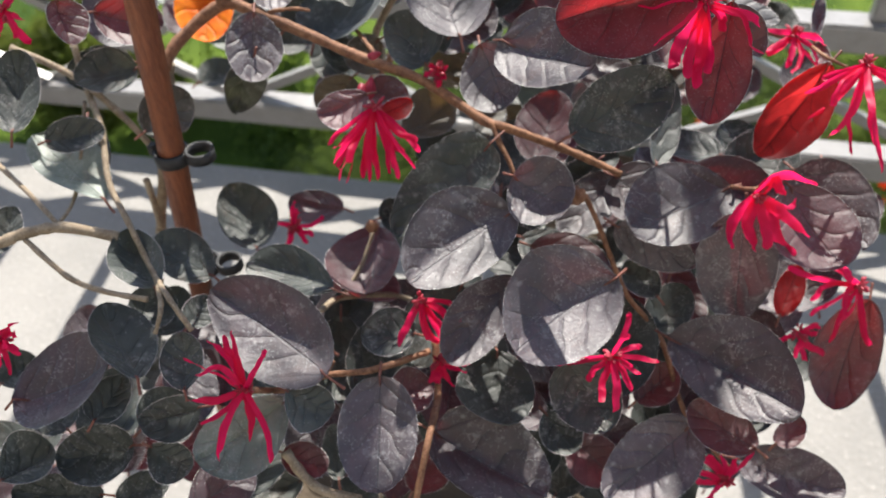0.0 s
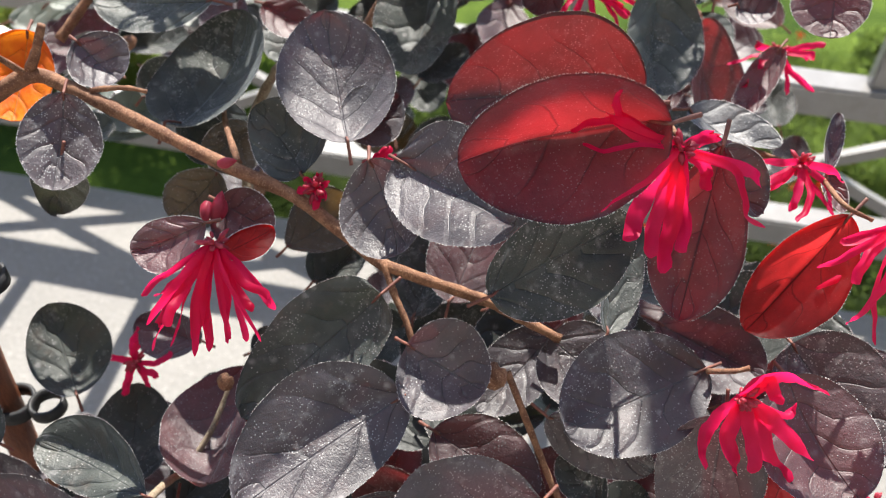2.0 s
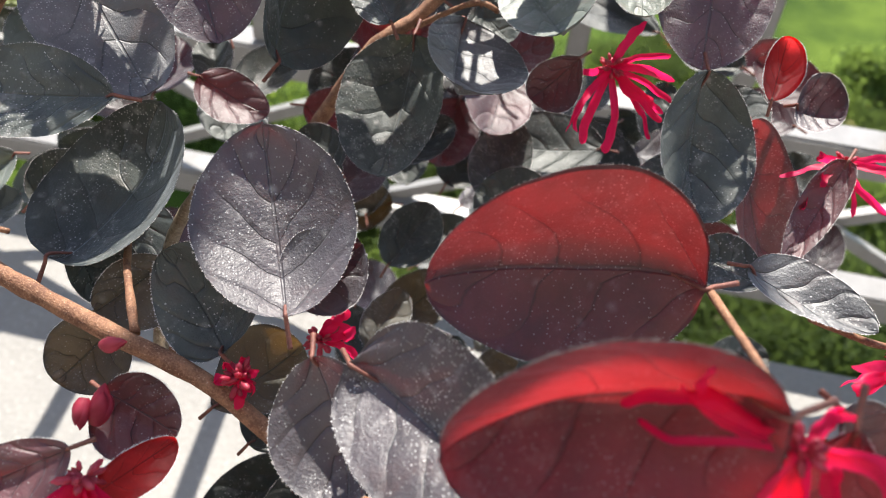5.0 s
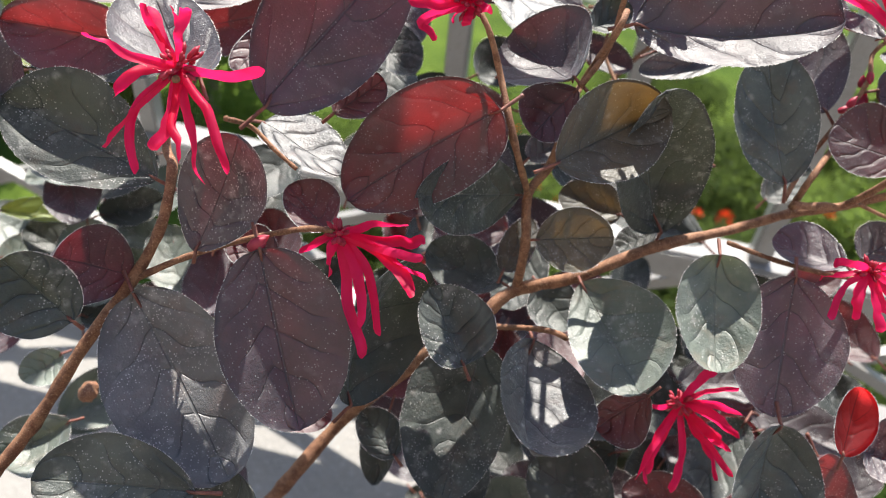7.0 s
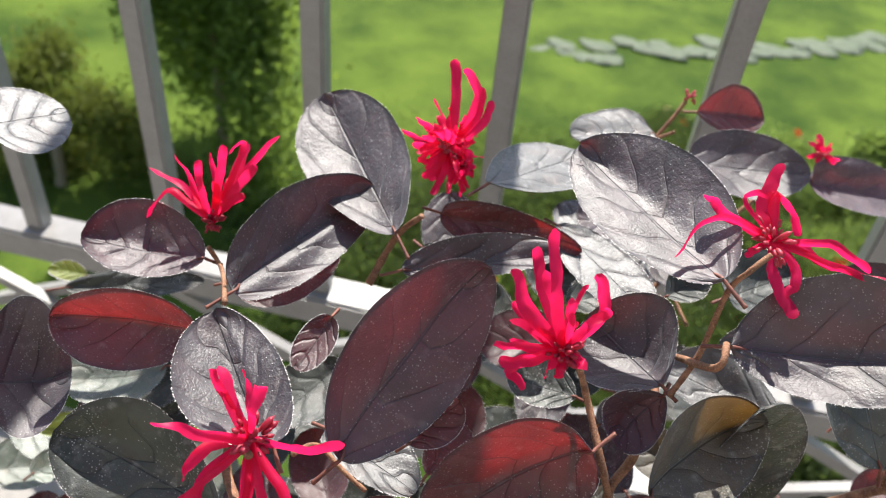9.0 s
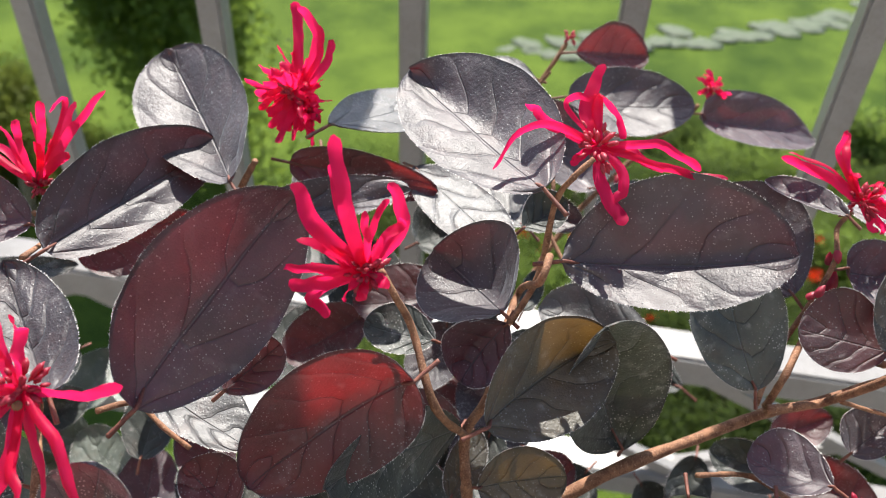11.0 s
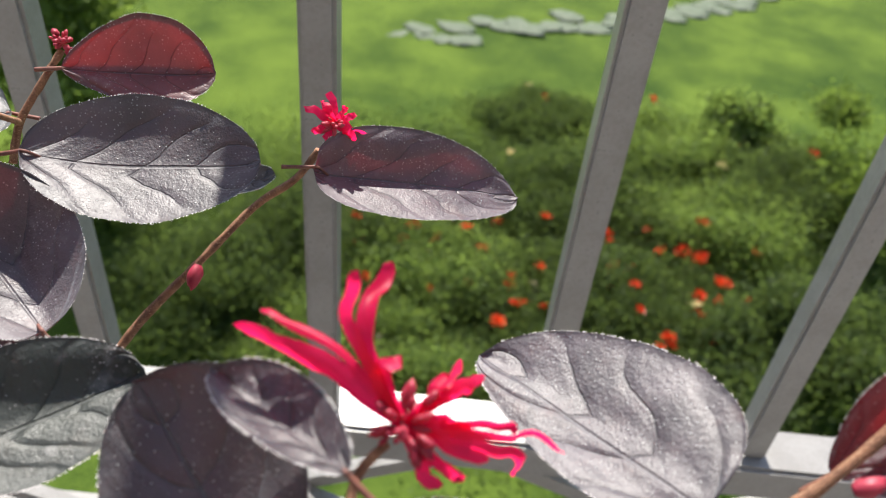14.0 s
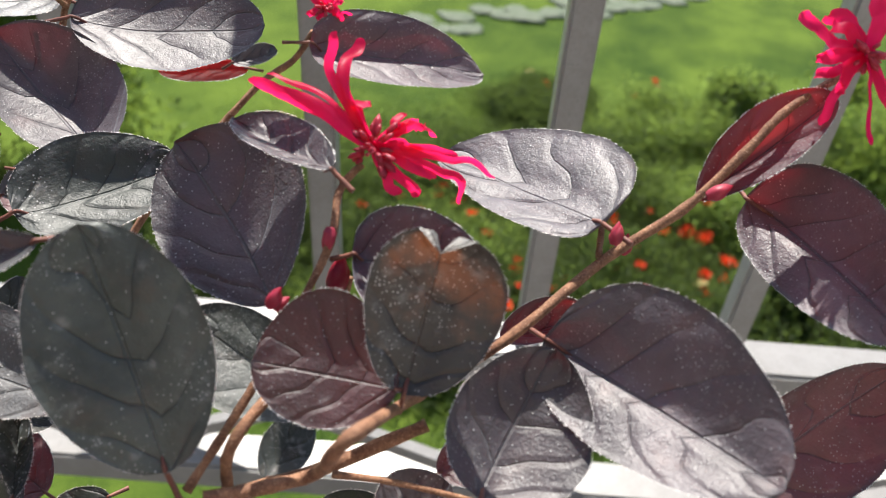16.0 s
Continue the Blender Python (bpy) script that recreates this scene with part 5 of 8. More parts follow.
leaf('G', (-0.1783, 0.1738, 0.3169), (-0.1780, 0.1906, 0.3247), (0.397, -0.394, 0.829), 0.0054, 0.0066, 0.51)
leaf('G', (-0.0062, 0.1892, 0.2764), (-0.0219, 0.1962, 0.2808), (0.066, -0.424, 0.903), 0.0085, 0.0089, 0.41)
leaf('G', (0.0367, 0.2177, 0.2774), (0.0201, 0.1982, 0.2676), (-0.021, -0.437, 0.899), 0.0104, 0.0145, 0.59)
leaf('G', (-0.0840, 0.1737, 0.2785), (-0.0923, 0.1598, 0.2749), (0.219, -0.367, 0.904), 0.0088, 0.0087, 0.51)
leaf('M', (0.0678, 0.2159, 0.2760), (0.0840, 0.1997, 0.2702), (-0.114, -0.434, 0.893), 0.0124, 0.0111, 0.54)
leaf('G', (-0.0730, 0.1883, 0.2696), (-0.0529, 0.1770, 0.2612), (0.161, -0.387, 0.908), 0.0117, 0.0120, 0.50)
leaf('G', (-0.1188, 0.1400, 0.2760), (-0.1083, 0.1546, 0.2781), (0.271, -0.327, 0.905), 0.0124, 0.0097, 0.50)
leaf('G', (-0.1477, 0.1386, 0.2704), (-0.1618, 0.1452, 0.2779), (0.337, -0.303, 0.891), 0.0089, 0.0074, 0.46)
leaf('G', (0.0938, 0.2155, 0.2588), (0.0806, 0.1951, 0.2477), (-0.130, -0.408, 0.903), 0.0103, 0.0126, 0.51)
leaf('G', (-0.0138, 0.2237, 0.2901), (0.0014, 0.2378, 0.2972), (0.049, -0.492, 0.869), 0.0105, 0.0089, 0.46)
leaf('L', (-0.1855, 0.4165, 0.3266), (-0.1666, 0.4320, 0.3282), (0.295, -0.447, 0.845), 0.0079, 0.0080, 0.49)
leaf('E', (-0.1657, 0.4230, 0.3122), (-0.1869, 0.4221, 0.3189), (0.288, -0.435, 0.853), 0.0098, 0.0065, 0.54)
leaf('E', (-0.2156, 0.3947, 0.3148), (-0.2069, 0.4071, 0.3169), (0.349, -0.389, 0.852), 0.0069, 0.0050, 0.46)
leaf('Y', (-0.2152, 0.4019, 0.3323), (-0.1880, 0.4142, 0.3272), (0.345, -0.419, 0.840), 0.0037, 0.0062, 0.50)
leaf('E', (-0.1591, 0.3508, 0.3289), (-0.1665, 0.3393, 0.3272), (0.310, -0.332, 0.891), 0.0055, 0.0067, 0.50)
leaf('E', (-0.1776, 0.3537, 0.2760), (-0.1593, 0.3665, 0.2750), (0.272, -0.314, 0.910), 0.0044, 0.0064, 0.50)
leaf('G', (-0.1773, 0.3289, 0.2910), (-0.1634, 0.3463, 0.2920), (0.294, -0.288, 0.911), 0.0079, 0.0094, 0.50)
leaf('G', (-0.0280, 0.3855, 0.3685), (-0.0526, 0.3891, 0.3719), (0.050, -0.496, 0.867), 0.0096, 0.0085, 0.53)
leaf('B', (-0.0285, 0.3840, 0.3744), (-0.0240, 0.3995, 0.3838), (0.013, -0.517, 0.856), 0.0054, 0.0046, 0.48)
leaf('B', (0.0025, 0.4108, 0.3832), (-0.0173, 0.4138, 0.3844), (-0.036, -0.552, 0.833), 0.0081, 0.0071, 0.48)
leaf('L', (0.0160, 0.4234, 0.3697), (0.0047, 0.4169, 0.3645), (-0.074, -0.533, 0.843), 0.0051, 0.0047, 0.53)
leaf('G', (-0.0173, 0.3915, 0.3661), (-0.0047, 0.3813, 0.3608), (-0.025, -0.485, 0.874), 0.0086, 0.0073, 0.48)
leaf('G', (0.0203, 0.3795, 0.3090), (-0.0067, 0.3672, 0.3021), (-0.061, -0.386, 0.921), 0.0101, 0.0123, 0.51)
leaf('G', (0.0575, 0.3897, 0.3279), (0.0448, 0.3656, 0.3148), (-0.157, -0.403, 0.901), 0.0116, 0.0091, 0.56)
leaf('R', (0.0626, 0.3454, 0.3752), (0.0645, 0.3595, 0.3855), (-0.181, -0.564, 0.806), 0.0059, 0.0036, 0.52)
leaf('D', (0.0708, 0.3529, 0.3711), (0.0824, 0.3499, 0.3720), (-0.204, -0.545, 0.813), 0.0062, 0.0103, 0.40)
leaf('D', (0.0711, 0.4075, 0.3878), (0.0808, 0.4147, 0.3954), (-0.239, -0.535, 0.811), 0.0052, 0.0079, 0.48)
leaf('S', (-0.0284, 0.4040, 0.4012), (-0.0209, 0.4105, 0.4057), (0.010, -0.579, 0.815), 0.0038, 0.0046, 0.48)
leaf('M', (-0.0698, 0.3489, 0.4081), (-0.0813, 0.3546, 0.4139), (0.175, -0.499, 0.849), 0.0081, 0.0049, 0.47)
leaf('M', (-0.0826, 0.3480, 0.3930), (-0.0965, 0.3495, 0.3972), (0.208, -0.458, 0.864), 0.0074, 0.0048, 0.55)
leaf('S', (0.0209, 0.4210, 0.4362), (-0.0041, 0.4154, 0.4287), (-0.084, -0.638, 0.765), 0.0044, 0.0045, 0.55)
leaf('G', (-0.0192, 0.4230, 0.4345), (-0.0095, 0.4293, 0.4402), (-0.020, -0.659, 0.752), 0.0048, 0.0060, 0.57)
leaf('G', (-0.0346, 0.3538, 0.2853), (-0.0244, 0.3769, 0.2963), (0.072, -0.454, 0.888), 0.0106, 0.0099, 0.50)
leaf('S', (0.0123, 0.3617, 0.2823), (-0.0058, 0.3618, 0.2824), (0.000, -0.441, 0.897), 0.0066, 0.0051, 0.51)
leaf('G', (0.0191, 0.3507, 0.3167), (-0.0077, 0.3589, 0.3211), (-0.005, -0.481, 0.877), 0.0137, 0.0109, 0.56)
leaf('M', (0.0418, 0.3470, 0.3372), (0.0178, 0.3468, 0.3352), (-0.069, -0.493, 0.867), 0.0080, 0.0051, 0.54)
leaf('B', (-0.0325, 0.3213, 0.2798), (-0.0257, 0.3414, 0.2879), (0.074, -0.393, 0.917), 0.0076, 0.0071, 0.47)
leaf('M', (-0.0846, 0.3382, 0.3585), (-0.0644, 0.3354, 0.3517), (0.219, -0.487, 0.846), 0.0085, 0.0063, 0.45)
leaf('G', (-0.0469, 0.3412, 0.3334), (-0.0599, 0.3492, 0.3400), (0.147, -0.482, 0.864), 0.0069, 0.0056, 0.50)
leaf('G', (-0.0122, 0.3188, 0.2492), (-0.0075, 0.3497, 0.2613), (0.028, -0.369, 0.929), 0.0092, 0.0107, 0.54)
leaf('L', (-0.2100, 0.4300, 0.3769), (-0.1690, 0.4511, 0.3736), (0.289, -0.425, 0.858), 0.0055, 0.0052, 0.49)
leaf('Y', (-0.2083, 0.4399, 0.3743), (-0.2204, 0.4361, 0.3772), (0.332, -0.412, 0.849), 0.0046, 0.0028, 0.52)
leaf('M', (-0.0990, 0.3896, 0.4344), (-0.1031, 0.3759, 0.4283), (0.157, -0.440, 0.884), 0.0044, 0.0046, 0.48)
leaf('G', (-0.0367, 0.4013, 0.4131), (-0.0552, 0.4030, 0.4137), (-0.015, -0.457, 0.889), 0.0076, 0.0057, 0.55)
leaf('L', (-0.0427, 0.4499, 0.4012), (-0.0257, 0.4589, 0.4039), (0.123, -0.486, 0.865), 0.0059, 0.0078, 0.55)
leaf('L', (-0.0399, 0.4474, 0.3618), (-0.0276, 0.4640, 0.3684), (0.104, -0.431, 0.896), 0.0099, 0.0075, 0.55)
leaf('L', (0.0540, 0.4568, 0.3676), (0.0668, 0.4709, 0.3767), (-0.125, -0.452, 0.883), 0.0070, 0.0065, 0.51)
leaf('D', (-0.0225, 0.4866, 0.3995), (-0.0006, 0.4837, 0.3934), (0.175, -0.480, 0.860), 0.0072, 0.0069, 0.47)
leaf('M', (-0.0267, 0.4956, 0.3793), (-0.0369, 0.5009, 0.3848), (0.212, -0.470, 0.857), 0.0056, 0.0048, 0.47)
leaf('S', (-0.0333, 0.4925, 0.3868), (-0.0223, 0.5023, 0.3888), (0.302, -0.503, 0.809), 0.0041, 0.0052, 0.51)
leaf('L', (-0.0165, 0.4496, 0.3824), (-0.0138, 0.4630, 0.3882), (0.300, -0.428, 0.852), 0.0041, 0.0032, 0.50)
leaf('M', (0.0890, 0.4465, 0.3975), (0.1056, 0.4516, 0.4018), (-0.080, -0.483, 0.872), 0.0034, 0.0053, 0.53)
leaf('R', (0.0185, 0.5391, 0.4018), (-0.0045, 0.5324, 0.4025), (0.198, -0.603, 0.773), 0.0031, 0.0040, 0.51)
leaf('S', (0.0177, 0.5270, 0.4095), (0.0286, 0.5322, 0.4114), (0.162, -0.620, 0.767), 0.0024, 0.0033, 0.51)
leaf('G', (0.0217, 0.4951, 0.2693), (0.0324, 0.5184, 0.2780), (0.104, -0.389, 0.915), 0.0090, 0.0089, 0.49)
leaf('G', (0.0103, 0.4081, 0.3912), (0.0068, 0.4217, 0.3976), (0.278, -0.348, 0.895), 0.0028, 0.0047, 0.51)
leaf('G', (-0.0314, 0.3390, 0.3828), (-0.0440, 0.3518, 0.3939), (0.123, -0.578, 0.807), 0.0116, 0.0070, 0.40)
leaf('M', (-0.0694, 0.3756, 0.4012), (-0.0639, 0.3884, 0.4087), (0.131, -0.540, 0.831), 0.0079, 0.0047, 0.51)
leaf('G', (-0.0849, 0.3696, 0.3354), (-0.0892, 0.3509, 0.3282), (0.154, -0.387, 0.909), 0.0104, 0.0121, 0.58)
leaf('S', (-0.0191, 0.4631, 0.4056), (-0.0513, 0.4927, 0.4079), (-0.101, -0.186, 0.977), 0.0140, 0.0098, 0.56, fold=0.12)
leaf('D', (-0.1412, 0.2565, 0.3799), (-0.1518, 0.2314, 0.3690), (0.392, -0.501, 0.772), 0.0133, 0.0111, 0.57)
leaf('G', (-0.1490, 0.2436, 0.3543), (-0.1680, 0.2281, 0.3549), (0.396, -0.459, 0.795), 0.0091, 0.0093, 0.48)
leaf('G', (-0.1656, 0.2276, 0.3373), (-0.1568, 0.2061, 0.3228), (0.389, -0.401, 0.829), 0.0075, 0.0072, 0.48)
leaf('D', (-0.1023, 0.2612, 0.3822), (-0.0901, 0.2571, 0.3748), (0.278, -0.570, 0.773), 0.0076, 0.0085, 0.49)
leaf('G', (-0.0968, 0.3118, 0.3353), (-0.0891, 0.2934, 0.3207), (0.214, -0.552, 0.806), 0.0107, 0.0124, 0.49)
leaf('E', (-0.1453, 0.3315, 0.3243), (-0.1598, 0.3160, 0.3241), (0.296, -0.289, 0.910), 0.0070, 0.0117, 0.59)
leaf('G', (0.0734, 0.2463, 0.2413), (0.0463, 0.2571, 0.2446), (-0.060, -0.424, 0.904), 0.0089, 0.0089, 0.50)
leaf('D', (0.0798, 0.2784, 0.2369), (0.0778, 0.2468, 0.2273), (-0.121, -0.281, 0.952), 0.0124, 0.0124, 0.50)
leaf('M', (0.0706, 0.2641, 0.2237), (0.0718, 0.2398, 0.2199), (-0.106, -0.157, 0.982), 0.0081, 0.0081, 0.50)
leaf('D', (0.1039, 0.2515, 0.2479), (0.0737, 0.2622, 0.2453), (-0.218, -0.399, 0.891), 0.0116, 0.0116, 0.50)
leaf('G', (0.0836, 0.2147, 0.2574), (0.0701, 0.2458, 0.2632), (-0.208, -0.266, 0.941), 0.0130, 0.0130, 0.50)
leaf('D', (0.0934, 0.2360, 0.2574), (0.1103, 0.2562, 0.2612), (-0.014, -0.175, 0.985), 0.0080, 0.0080, 0.50)
leaf('D', (0.0773, 0.2377, 0.2731), (0.0977, 0.2112, 0.2672), (-0.276, -0.406, 0.871), 0.0108, 0.0108, 0.50)
leaf('G', (0.1343, 0.2659, 0.2339), (0.1153, 0.2481, 0.2194), (-0.285, -0.405, 0.869), 0.0112, 0.0112, 0.50)
leaf('G', (-0.0863, 0.2029, 0.2692), (-0.0946, 0.2307, 0.2808), (0.313, -0.284, 0.906), 0.0118, 0.0118, 0.50)
leaf('M', (-0.0740, 0.2239, 0.2831), (-0.0466, 0.2134, 0.2772), (0.157, -0.137, 0.978), 0.0099, 0.0099, 0.50)
leaf('M', (-0.0721, 0.3825, 0.3243), (-0.0426, 0.3864, 0.3174), (0.259, -0.472, 0.843), 0.0112, 0.0112, 0.50)
leaf('D', (-0.0628, 0.3718, 0.2946), (-0.0461, 0.3944, 0.3003), (0.145, -0.340, 0.929), 0.0095, 0.0095, 0.50)
leaf('G', (-0.0395, 0.3986, 0.3465), (-0.0362, 0.3694, 0.3331), (0.248, -0.379, 0.892), 0.0110, 0.0110, 0.50)
leaf('L', (-0.0538, 0.4412, 0.2863), (-0.0419, 0.4135, 0.2731), (0.101, -0.391, 0.915), 0.0113, 0.0113, 0.50)
leaf('D', (-0.0251, 0.3514, 0.2368), (-0.0384, 0.3773, 0.2456), (0.162, -0.243, 0.956), 0.0097, 0.0097, 0.50)
leaf('G', (-0.0281, 0.4316, 0.2844), (-0.0514, 0.4491, 0.3009), (0.035, -0.660, 0.750), 0.0108, 0.0108, 0.50)
leaf('M', (-0.0248, 0.4209, 0.3124), (-0.0270, 0.3918, 0.3020), (0.124, -0.343, 0.931), 0.0115, 0.0115, 0.50)
leaf('M', (-0.0074, 0.4077, 0.3358), (-0.0072, 0.3749, 0.3309), (0.175, -0.146, 0.974), 0.0112, 0.0112, 0.50)
leaf('L', (-0.0244, 0.4023, 0.2858), (-0.0118, 0.4259, 0.3001), (-0.024, -0.510, 0.860), 0.0115, 0.0115, 0.50)
leaf('G', (-0.0056, 0.3638, 0.3135), (-0.0005, 0.3894, 0.3277), (0.002, -0.485, 0.874), 0.0100, 0.0100, 0.50)
leaf('D', (0.0078, 0.3618, 0.2539), (-0.0117, 0.3879, 0.2615), (0.141, -0.178, 0.974), 0.0124, 0.0124, 0.50)
leaf('G', (0.0144, 0.4486, 0.3102), (-0.0044, 0.4253, 0.2972), (-0.087, -0.432, 0.898), 0.0121, 0.0121, 0.50)
leaf('L', (0.0299, 0.3918, 0.3215), (-0.0067, 0.3869, 0.3197), (0.023, -0.489, 0.872), 0.0127, 0.0127, 0.50)
leaf('M', (-0.0066, 0.4086, 0.2853), (0.0236, 0.3973, 0.2777), (0.002, -0.553, 0.833), 0.0106, 0.0106, 0.50)
leaf('L', (0.0178, 0.3865, 0.3054), (-0.0003, 0.3710, 0.2958), (-0.056, -0.475, 0.878), 0.0086, 0.0086, 0.50)
leaf('G', (0.0361, 0.4416, 0.3003), (0.0173, 0.4161, 0.2909), (0.091, -0.404, 0.910), 0.0125, 0.0125, 0.50)
leaf('L', (0.0396, 0.4454, 0.2852), (0.0260, 0.4247, 0.2683), (-0.142, -0.568, 0.811), 0.0112, 0.0112, 0.50)
leaf('D', (0.0115, 0.3777, 0.2928), (0.0353, 0.3709, 0.2926), (-0.127, -0.476, 0.870), 0.0085, 0.0085, 0.50)
leaf('L', (0.0357, 0.4566, 0.2970), (0.0508, 0.4391, 0.2861), (-0.028, -0.547, 0.836), 0.0088, 0.0088, 0.50)
leaf('D', (0.0339, 0.4405, 0.2930), (0.0402, 0.4121, 0.2787), (-0.102, -0.466, 0.879), 0.0110, 0.0110, 0.50)
leaf('L', (0.0509, 0.4248, 0.2676), (0.0382, 0.3962, 0.2539), (0.010, -0.434, 0.901), 0.0107, 0.0107, 0.50)
leaf('M', (0.0677, 0.4006, 0.3115), (0.0424, 0.3915, 0.3012), (-0.149, -0.528, 0.836), 0.0095, 0.0095, 0.50)
leaf('M', (0.0511, 0.3961, 0.3138), (0.0588, 0.3686, 0.2961), (-0.108, -0.559, 0.822), 0.0103, 0.0103, 0.50)
leaf('G', (-0.1632, 0.1301, 0.2512), (-0.1873, 0.1384, 0.2611), (0.339, -0.129, 0.932), 0.0103, 0.0103, 0.50)
leaf('P', (-0.1808, 0.1462, 0.2218), (-0.2008, 0.1170, 0.2241), (0.404, -0.206, 0.891), 0.0113, 0.0113, 0.50)
leaf('G', (-0.1840, 0.1520, 0.2234), (-0.1950, 0.1708, 0.2355), (0.383, -0.333, 0.861), 0.0094, 0.0094, 0.50)
leaf('M', (-0.2160, 0.1394, 0.1977), (-0.1890, 0.1555, 0.1891), (0.408, -0.212, 0.888), 0.0117, 0.0117, 0.50)
leaf('D', (-0.1695, 0.1742, 0.2532), (-0.1747, 0.1991, 0.2648), (0.318, -0.346, 0.883), 0.0089, 0.0089, 0.50)
leaf('M', (-0.1534, 0.1532, 0.2441), (-0.1790, 0.1723, 0.2502), (0.211, -0.029, 0.977), 0.0112, 0.0112, 0.50)
leaf('D', (-0.1737, 0.1505, 0.2097), (-0.1965, 0.1689, 0.2149), (0.138, -0.105, 0.985), 0.0098, 0.0098, 0.50)
leaf('M', (-0.1781, 0.1531, 0.1825), (-0.2051, 0.1752, 0.1883), (0.093, -0.145, 0.985), 0.0111, 0.0111, 0.50)
leaf('D', (-0.1882, 0.1894, 0.2180), (-0.1604, 0.2082, 0.2250), (-0.016, -0.331, 0.943), 0.0129, 0.0129, 0.50)
leaf('L', (-0.1464, 0.1437, 0.2471), (-0.1532, 0.1769, 0.2554), (0.336, -0.164, 0.928), 0.0121, 0.0121, 0.50)
leaf('D', (-0.1458, 0.1501, 0.2238), (-0.1575, 0.1702, 0.2342), (0.393, -0.234, 0.889), 0.0086, 0.0086, 0.50)
leaf('L', (-0.1583, 0.2080, 0.2607), (-0.1521, 0.1832, 0.2444), (0.394, -0.435, 0.810), 0.0094, 0.0094, 0.50)
leaf('G', (-0.1659, 0.1884, 0.2313), (-0.1417, 0.2099, 0.2276), (0.390, -0.289, 0.874), 0.0108, 0.0108, 0.50)
leaf('M', (-0.1525, 0.1834, 0.2166), (-0.1503, 0.1592, 0.2092), (0.257, -0.262, 0.930), 0.0090, 0.0090, 0.50)
leaf('D', (-0.1072, 0.1912, 0.2655), (-0.1368, 0.1950, 0.2737), (0.209, -0.337, 0.918), 0.0094, 0.0094, 0.50)
leaf('D', (-0.1251, 0.1810, 0.2704), (-0.1084, 0.1569, 0.2595), (0.286, -0.226, 0.931), 0.0095, 0.0095, 0.50)
leaf('M', (-0.1382, 0.1917, 0.2455), (-0.1275, 0.1653, 0.2293), (0.259, -0.429, 0.866), 0.0106, 0.0106, 0.50)
leaf('M', (-0.1153, 0.1608, 0.2559), (-0.1053, 0.1406, 0.2447), (0.221, -0.384, 0.896), 0.0090, 0.0090, 0.50)
leaf('D', (-0.1305, 0.2104, 0.2449), (-0.1200, 0.2334, 0.2515), (-0.040, -0.261, 0.965), 0.0079, 0.0079, 0.50)
leaf('D', (-0.1092, 0.1714, 0.2481), (-0.1110, 0.2002, 0.2636), (0.228, -0.449, 0.864), 0.0116, 0.0116, 0.50)
leaf('L', (-0.1092, 0.1877, 0.2487), (-0.1008, 0.2207, 0.2546), (0.018, -0.180, 0.983), 0.0107, 0.0107, 0.50)
leaf('L', (-0.0924, 0.2122, 0.2222), (-0.1236, 0.2045, 0.2263), (0.218, -0.415, 0.883), 0.0102, 0.0102, 0.50)
leaf('G', (-0.0955, 0.1401, 0.2384), (-0.0798, 0.1701, 0.2477), (0.068, -0.328, 0.942), 0.0107, 0.0107, 0.50)
leaf('G', (-0.0758, 0.1598, 0.2234), (-0.0998, 0.1474, 0.2239), (0.209, -0.365, 0.907), 0.0088, 0.0088, 0.50)
leaf('D', (-0.0825, 0.2135, 0.2431), (-0.0997, 0.2384, 0.2597), (0.098, -0.504, 0.858), 0.0126, 0.0126, 0.50)
leaf('D', (-0.0625, 0.1773, 0.2868), (-0.0865, 0.1851, 0.2927), (0.134, -0.302, 0.944), 0.0085, 0.0085, 0.50)
leaf('D', (-0.0695, 0.1883, 0.2460), (-0.0953, 0.1889, 0.2537), (0.277, -0.205, 0.939), 0.0100, 0.0100, 0.50)
leaf('M', (-0.0651, 0.2024, 0.2121), (-0.0970, 0.1901, 0.2106), (0.082, -0.328, 0.941), 0.0126, 0.0126, 0.50)
leaf('D', (-0.0666, 0.1806, 0.2568), (-0.0678, 0.1489, 0.2441), (0.203, -0.372, 0.906), 0.0121, 0.0121, 0.50)
leaf('D', (-0.0621, 0.2383, 0.2571), (-0.0833, 0.2477, 0.2658), (0.223, -0.339, 0.914), 0.0082, 0.0082, 0.50)
leaf('M', (-0.0678, 0.2528, 0.2424), (-0.0893, 0.2289, 0.2365), (0.254, -0.439, 0.862), 0.0120, 0.0120, 0.50)
leaf('G', (-0.0681, 0.2309, 0.2393), (-0.0797, 0.2095, 0.2308), (0.177, -0.445, 0.878), 0.0086, 0.0086, 0.50)
leaf('G', (-0.0628, 0.1932, 0.2858), (-0.0575, 0.1674, 0.2698), (0.260, -0.469, 0.844), 0.0094, 0.0094, 0.50)
leaf('M', (-0.0495, 0.1728, 0.2210), (-0.0803, 0.1786, 0.2261), (0.080, -0.382, 0.921), 0.0102, 0.0102, 0.50)
leaf('G', (-0.0589, 0.1658, 0.1786), (-0.0705, 0.1958, 0.1905), (0.158, -0.313, 0.936), 0.0104, 0.0104, 0.50)
leaf('L', (-0.0474, 0.1652, 0.2735), (-0.0414, 0.1947, 0.2908), (0.112, -0.519, 0.848), 0.0120, 0.0120, 0.50)
leaf('G', (-0.0512, 0.1718, 0.2417), (-0.0420, 0.1989, 0.2505), (-0.120, -0.271, 0.955), 0.0112, 0.0112, 0.50)
leaf('P', (-0.0393, 0.1596, 0.2207), (-0.0438, 0.1895, 0.2335), (0.138, -0.372, 0.918), 0.0114, 0.0114, 0.50)
